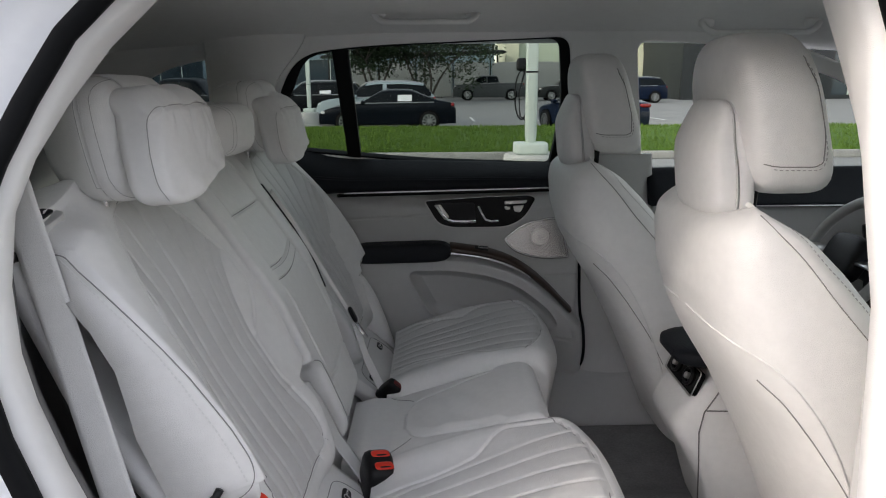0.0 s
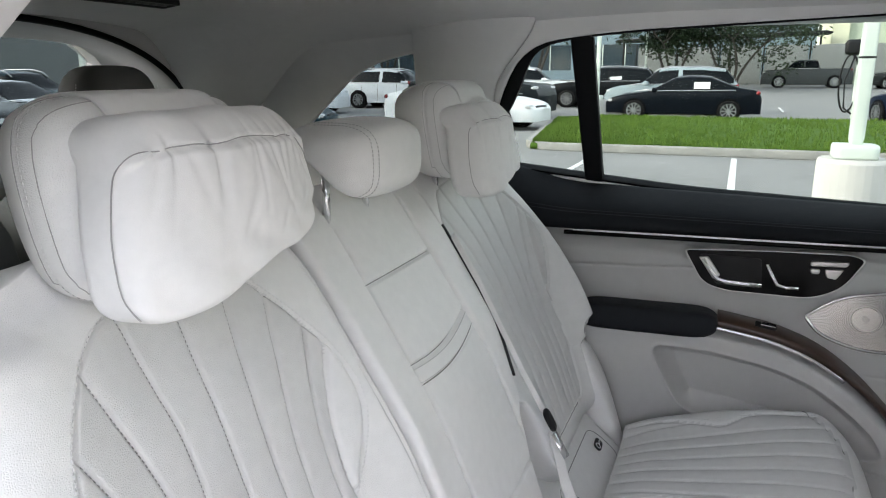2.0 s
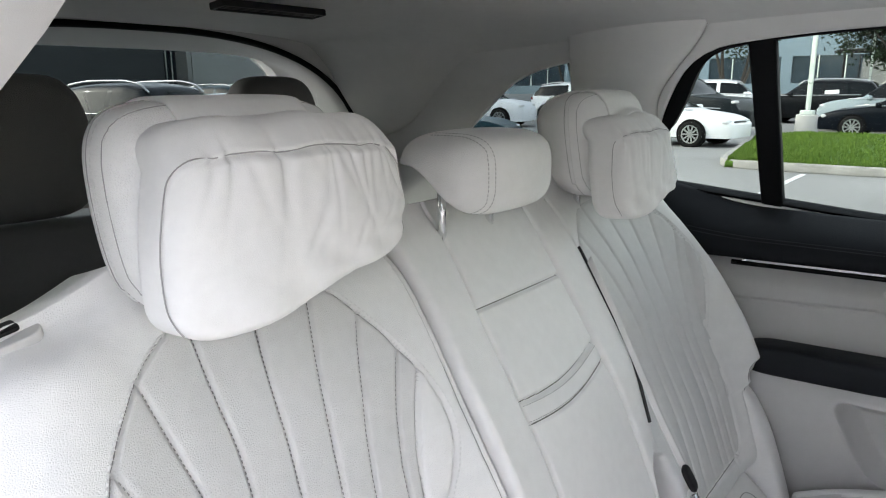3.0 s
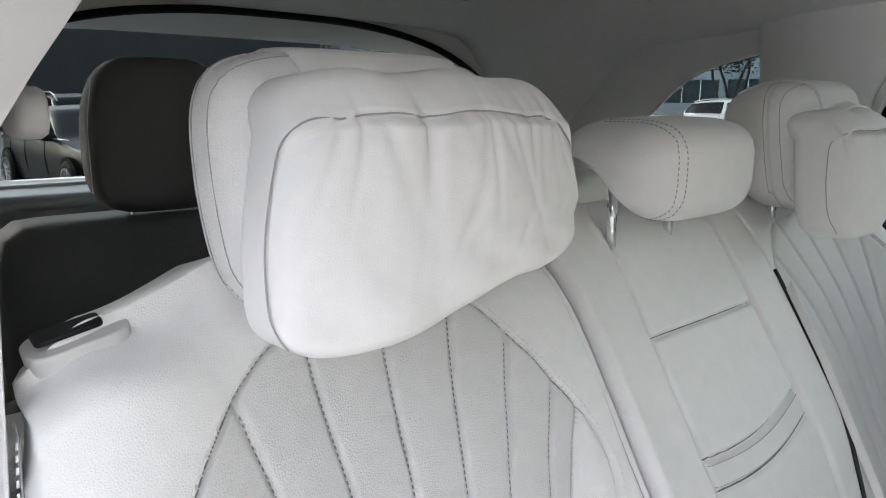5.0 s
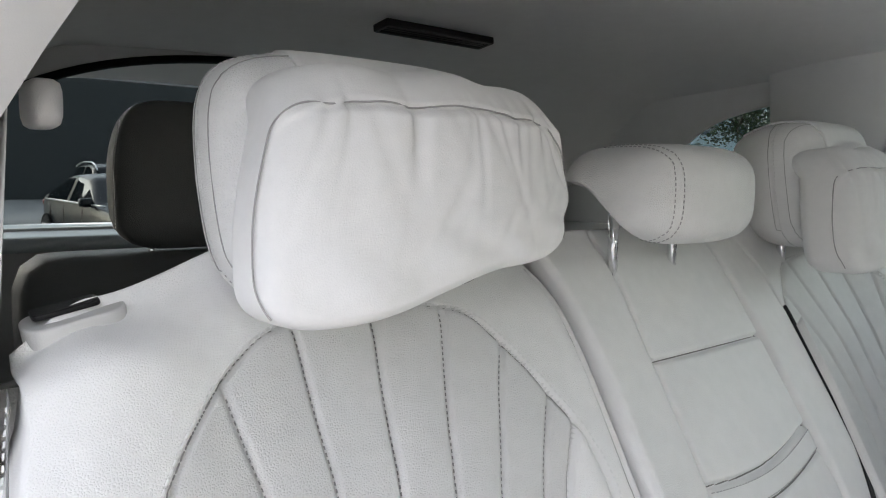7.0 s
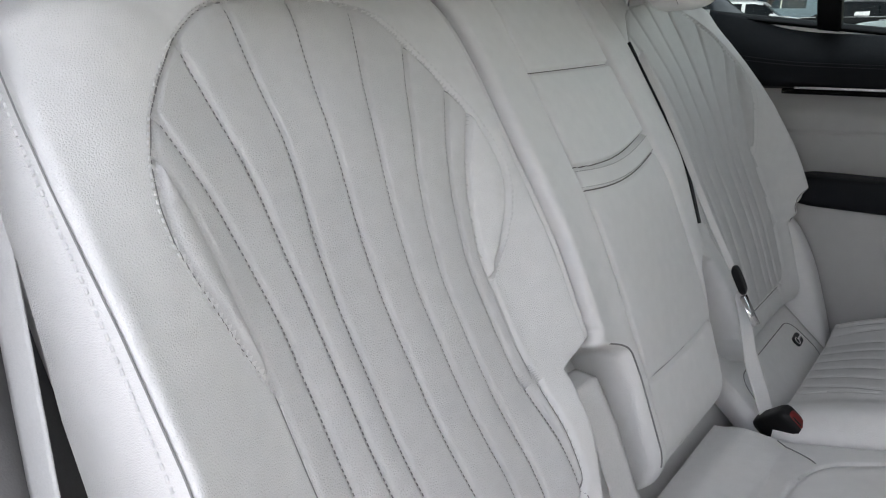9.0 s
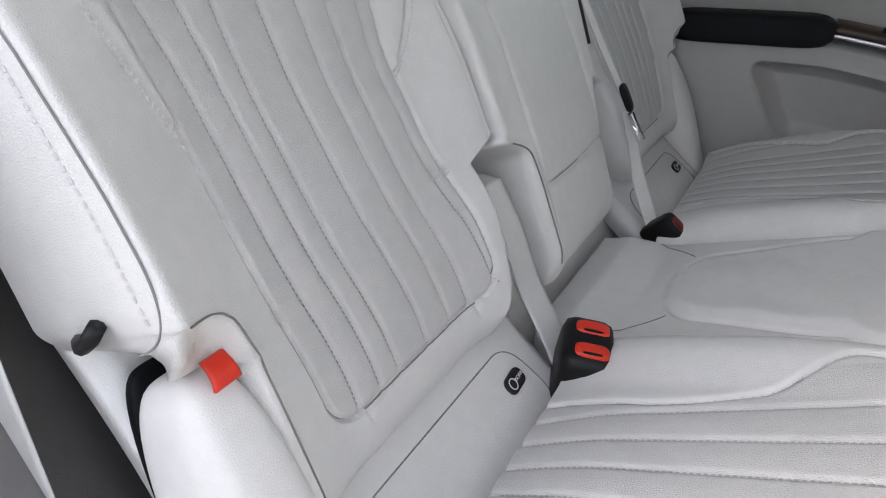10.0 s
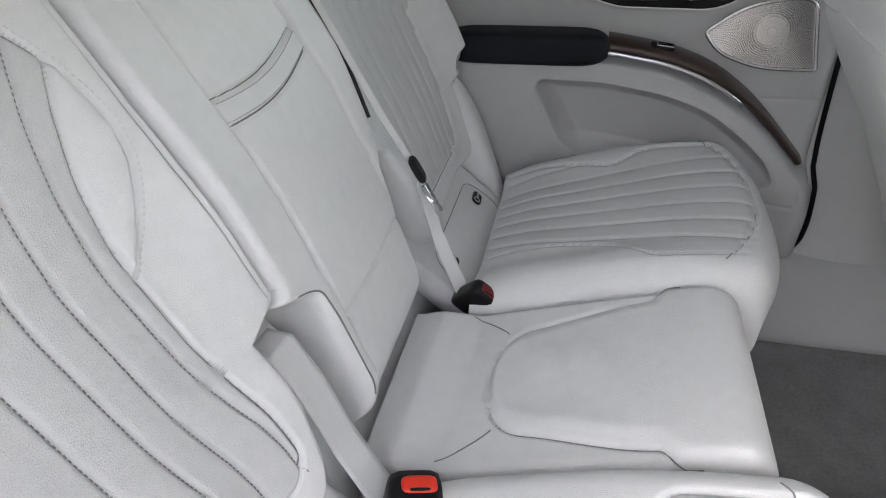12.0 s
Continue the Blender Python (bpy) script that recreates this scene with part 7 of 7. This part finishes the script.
        part("window_trim", sweep([(L * x, sg * float(np.interp(0.5 - x, q, plan)) * 0.985, belt + 0.05 * (0.5 - x) + 0.012) for x in np.linspace(lo, hi, 12)], 0.012, 0.016, n=5), RIM, car, "bright window trim strip")
        for gx in (0.10, -0.10, -0.27)[: 2 if shape == "pickup" else 3]:
            part("door_gap", sweep([(L * gx, sg * float(np.interp(0.5 - gx, q, plan)) * (0.945 + 0.06 * math.sin(f * math.pi * 0.8)), 0.30 + (belt - 0.32) * f) for f in np.linspace(0, 1, 8)], 0.008, n=4), WELLBLACK, car)
        if shape == "suv":
            part("roof_rail", sweep([(L * x, sg * W * 0.70, float(np.interp(0.5 - x, st, tops)) + 0.045 - 0.05 * (abs(x + 0.12) / 0.28) ** 6) for x in np.linspace(0.13, -0.38, 14)], 0.022, n=6), RIM, car, "satin metal roof rail")
    part("grille", rbox(0.04, W * 0.48, 0.12, 5, 4), BLACK, car, "dark front grille", pose(L * 0.488, 0, 0.56))
    car.matrix_basis = pose(x, y, float(lie(y)) if y > 0 else 0, 0, 0, turn)
    return car


NAVYP, SILVER, BLACKP, WHITEP, GREYP, BLUEP, TEAL = (0.003, 0.005, 0.008), (0.30, 0.36, 0.38), (0.004, 0.005, 0.006), (0.75, 0.76, 0.77), (0.07, 0.075, 0.075), (0.004, 0.009, 0.024), (0.012, 0.035, 0.045)
vehicle("sedan", NAVYP, -1.55, 26.2, 180, "dark blue parked sedan with a paper sheet in its window", True)
vehicle("suv", SILVER, -2.2, 29.4, 180, "silver parked estate beyond the dark sedan")
vehicle("suv", BLACKP, -5.4, 33.0, 180, "black parked off-road car in the back row", True)
vehicle("pickup", (0.008, 0.012, 0.014), -8.8, 26.0, -12, "dark grey parked pickup by the grass island")
vehicle("sedan", WHITEP, -7.3, 20.6, -6, "white parked sedan by the grass island")
vehicle("suv", WHITEP, -9.5, 35.0, 10, "white parked off-road car in the back row")
vehicle("suv", WHITEP, -14.5, 30.5, 0, "white parked off-road car behind the pickup")
vehicle("sedan", BLUEP, 5.5, 24.6, 110, "dark blue parked saloon beside the island")
vehicle("pickup", GREYP, 4.3, 57.0, 180, "grey parked pickup before the pale building")
vehicle("suv", (0.02, 0.023, 0.023), 10.3, 55.0, 180, "grey parked off-road car before the pale building")
vehicle("suv", BLUEP, 13.7, 50.0, 180, "dark blue parked off-road car before the cream wall")
vehicle("sedan", BLUEP, 18.9, 44.0, 165, "blue parked saloon by the dark wall")
vehicle("suv", SILVER, 23.5, 29.5, 150, "silver parked off-road car near the front of the car")
vehicle("sedan", TEAL, -10.8, 14.2, 20, "dark teal parked sedan behind the quarter window")
vehicle("suv", SILVER, -18.0, 21.0, 10, "silver parked estate in the second row")
vehicle("suv", WHITEP, -17.0, 25.5, 10, "white parked off-road car in the second row")
vehicle("suv", BLACKP, -13.0, 8.6, 10, "black parked off-road car behind the tailgate")
vehicle("sedan", WHITEP, -17.5, 13.6, 5, "white parked sedan behind the tailgate")
vehicle("suv", BLACKP, -20.5, 6.0, 0, "black parked off-road car in the far row")
vehicle("sedan", BLACKP, -12.5, 4.2, 5, "black parked sedan behind the tailgate")
vehicle("suv", TEAL, -21.0, 16.5, 5, "dark teal parked off-road car in the far row")
vehicle("sedan", SILVER, -21.5, 1.5, 0, "silver parked sedan in the far row")

# ---- trees ----


def tree(x, y, h, spread, seed, label):
    g = float(lie(y))
    r = random.Random(seed)
    t = thing("tree", (x, y, g), label, "tree", "trees")
    top = Vector((x + r.uniform(-0.2, 0.2), y, g + h * 0.5))
    vs, fs = [], []
    ends = []

    def limb(a, b, r0, r1):
        k = 7
        d = (b - a).normalized()
        s = d.orthogonal().normalized()
        w = d.cross(s)
        i0 = len(vs)
        steps = 5
        bend = Vector((r.uniform(-1, 1), r.uniform(-1, 1), 0)) * (b - a).length * 0.08
        for i in range(steps + 1):
            f = i / steps
            c = a.lerp(b, f) + bend * math.sin(f * math.pi)
            rr = r0 + (r1 - r0) * f
            vs.extend([tuple(c + (s * math.cos(2 * math.pi * j / k) + w * math.sin(2 * math.pi * j / k)) * rr) for j in range(k)])
        for i in range(steps):
            for j in range(k):
                fs.append((i0 + i * k + j, i0 + i * k + (j + 1) % k, i0 + (i + 1) * k + (j + 1) % k, i0 + (i + 1) * k + j))

    base = Vector((x, y, g))
    forks = []
    for k in range(4):
        a = 2 * math.pi * k / 4 + r.uniform(-0.4, 0.4)
        f = base + Vector((math.cos(a) * spread * 0.28, math.sin(a) * spread * 0.28, h * r.uniform(0.42, 0.55)))
        limb(base + Vector((math.cos(a) * 0.12, math.sin(a) * 0.12, 0)), f, 0.11, 0.06)
        forks.append(f)
    for f in forks:
        for k in range(5):
            a = r.uniform(0, 2 * math.pi)
            e = f + Vector((math.cos(a) * spread * 0.35, math.sin(a) * spread * 0.35, h * r.uniform(0.12, 0.42)))
            limb(f, e, 0.05, 0.015)
            ends.append(e)
    part("trunk", mesh_from(vs, fs), BARK, t, "several slim grey-brown stems")
    lv, lf = [], []
    for e in ends + forks:
        for c in range(7):
            cc = e + Vector((r.gauss(0, 1), r.gauss(0, 1), r.gauss(0, 0.6))) * spread * 0.16
            for k in range(58):
                p = cc + Vector((r.gauss(0, 1), r.gauss(0, 1), r.gauss(0, 0.7))) * spread * 0.075
                d = Vector((r.uniform(-1, 1), r.uniform(-1, 1), r.uniform(-0.6, 0.6))).normalized() * r.uniform(0.08, 0.17)
                s = d.orthogonal().normalized() * r.uniform(0.05, 0.09)
                i0 = len(lv)
                lv.extend([tuple(p - d), tuple(p + s), tuple(p + d), tuple(p - s)])
                lf.append((i0, i0 + 1, i0 + 2, i0 + 3))
    tagged(part("crown", mesh_from(lv, lf, False), LEAF, t, "dark green broken leaf crown"), kind="stuff")
    return t


tree(-4.2, 52.0, 6.2, 5.0, 1, "small dark green tree with several stems before the building")
tree(-0.4, 53.0, 6.2, 5.8, 2, "small dark green tree with several stems by the fence")
tree(-12.0, 44.0, 9.5, 6.0, 3, "broad dark green tree behind the parked cars")
tree(-22.0, 44.0, 10.0, 6.5, 4, "broad dark green tree beyond the white cars")
tree(-30.0, 32.0, 10.0, 6.5, 6, "broad dark green tree in the corner of the car park")

# ---- buildings ----


def building(name, x0, x1, y0, y1, h, material, label, wins=(), z0=None):
    g = float(lie(y0)) if z0 is None else z0
    b = thing(name, ((x0 + x1) / 2, (y0 + y1) / 2, g), label, "building", "buildings")
    holes = [[(a, c), (bb, c), (bb, d), (a, d)] for a, bb, c, d in wins]
    fr = plate([[(x0, 0), (x1, 0), (x1, h), (x0, h)]] + holes, 0.35)
    m = axes((0, y0, g), (1, 0, 0), (0, 0, 1))
    part("wall", fr, material, b, "", m)
    bm = bmesh.new()
    bmesh.ops.create_cube(bm, size=1.0, matrix=Matrix.Translation(((x0 + x1) / 2, (y0 + y1) / 2 + 0.4, g + h / 2)) @ Matrix.Diagonal((x1 - x0 - 0.02, y1 - y0, h - 0.02, 1)))
    part("rear_walls", bm, material, b)
    part("roof", rbox((x1 - x0) / 2 + 0.2, (y1 - y0) / 2 + 0.3, 0.14, 30, 2), GREYWALL, b, "flat roof edge", pose((x0 + x1) / 2, (y0 + y1) / 2 + 0.2, g + h + 0.1))
    for a, bb, c, d in wins:
        w = part("window", plate([[(a, c), (bb, c), (bb, d), (a, d)]], 0.04), WINDOW, b, "dark window", m @ Matrix.Translation((0, 0, -0.15)))
        for f in (0.333, 0.667):
            xx = a + (bb - a) * f
            part("frame", plate([[(xx - 0.05, c), (xx + 0.05, c), (xx + 0.05, d), (xx - 0.05, d)]], 0.10), POLE, w, "", m @ Matrix.Translation((0, 0, -0.10)))
    return b


building("long_building", -70, 6.4, 78, 96, 13.0, WALLBLUE, "long blue-grey clad building with bands of dark windows", [(-67 + 8 * k, -61 + 8 * k, 6.2, 8.6) for k in range(9)] + [(-64 + 8 * k, -57 + 8 * k, 1.0, 3.6) for k in range(7)])
building("green_building", 7.7, 17.5, 66, 90, 12.0, WALLGREEN, "pale green rendered building with no windows")
building("stair_tower", 6.45, 7.65, 65.6, 76, 13.0, CREAM, "narrow cream rendered tower between the buildings")
building("cream_building", 17.6, 37.0, 66, 84, 9.0, CREAM, "cream rendered building with one upper window", [(19.0, 20.6, 3.9, 5.6)])
building("dark_building", 18.6, 60.0, 54, 64, 7.0, DARKWALL, "black clad workshop building with grey framed doors", [(22.6, 26.6, 0.3, 3.6), (30.0, 34.0, 0.3, 3.6)])
building("garage_building", -75, -42, -12, 26, 9.0, DARKWALL, "dark multi-storey garage behind the parked cars", [], 0.0)
building("pillared_building", -70, -45, 30, 60, 9.0, GREYWALL, "grey building with tall blue windows", [(-69 + 3.4 * k, -66.8 + 3.4 * k, 0.6, 7.8) for k in range(7)])
# fence and canopy before the long building
fence = thing("fence", (7.0, 62.0, float(lie(62))), "dark framed grey panel fence before the building", "fence")
_g = float(lie(62))
for k in range(7):
    part("post", rbox(0.06, 0.06, 1.6, 8, 2), BLACK, fence, "", pose(-8 + 3.2 * k, 62, _g + 1.6))
for k in range(6):
    part("panel", rbox(1.5, 0.03, 1.45, (20, 4, 20), 2), GREYWALL, fence, "", pose(-6.4 + 3.2 * k, 62.05, _g + 1.55))
can = thing("canopy", (2, 64, float(lie(64)) + 3.4), "long thin dark canopy along the building front", "canopy")
part("slab", rbox(8.0, 2.0, 0.12, 20, 2), GREYWALL, can, "", pose(-1.8, 64.2, _g + 3.75, 0, -1.2, 0))
part("edge", rbox(8.0, 0.05, 0.16, 20, 2), BLACK, can, "dark edge beam", pose(-1.8, 62.15, _g + 3.66, 0, -1.2, 0))
for k in range(4):
    part("column", rbox(0.08, 0.08, 1.85, 8, 2), BLACK, can, "", pose(-9.2 + 4.9 * k, 63.0, _g + 1.83))
# unseen block, added only to keep low sky light off the near seat
building("sky_blocker", -40, 60, -40, -22, 8.0, GREYWALL, "plain grey unseen block added to hold back low sky", [], 0.0)
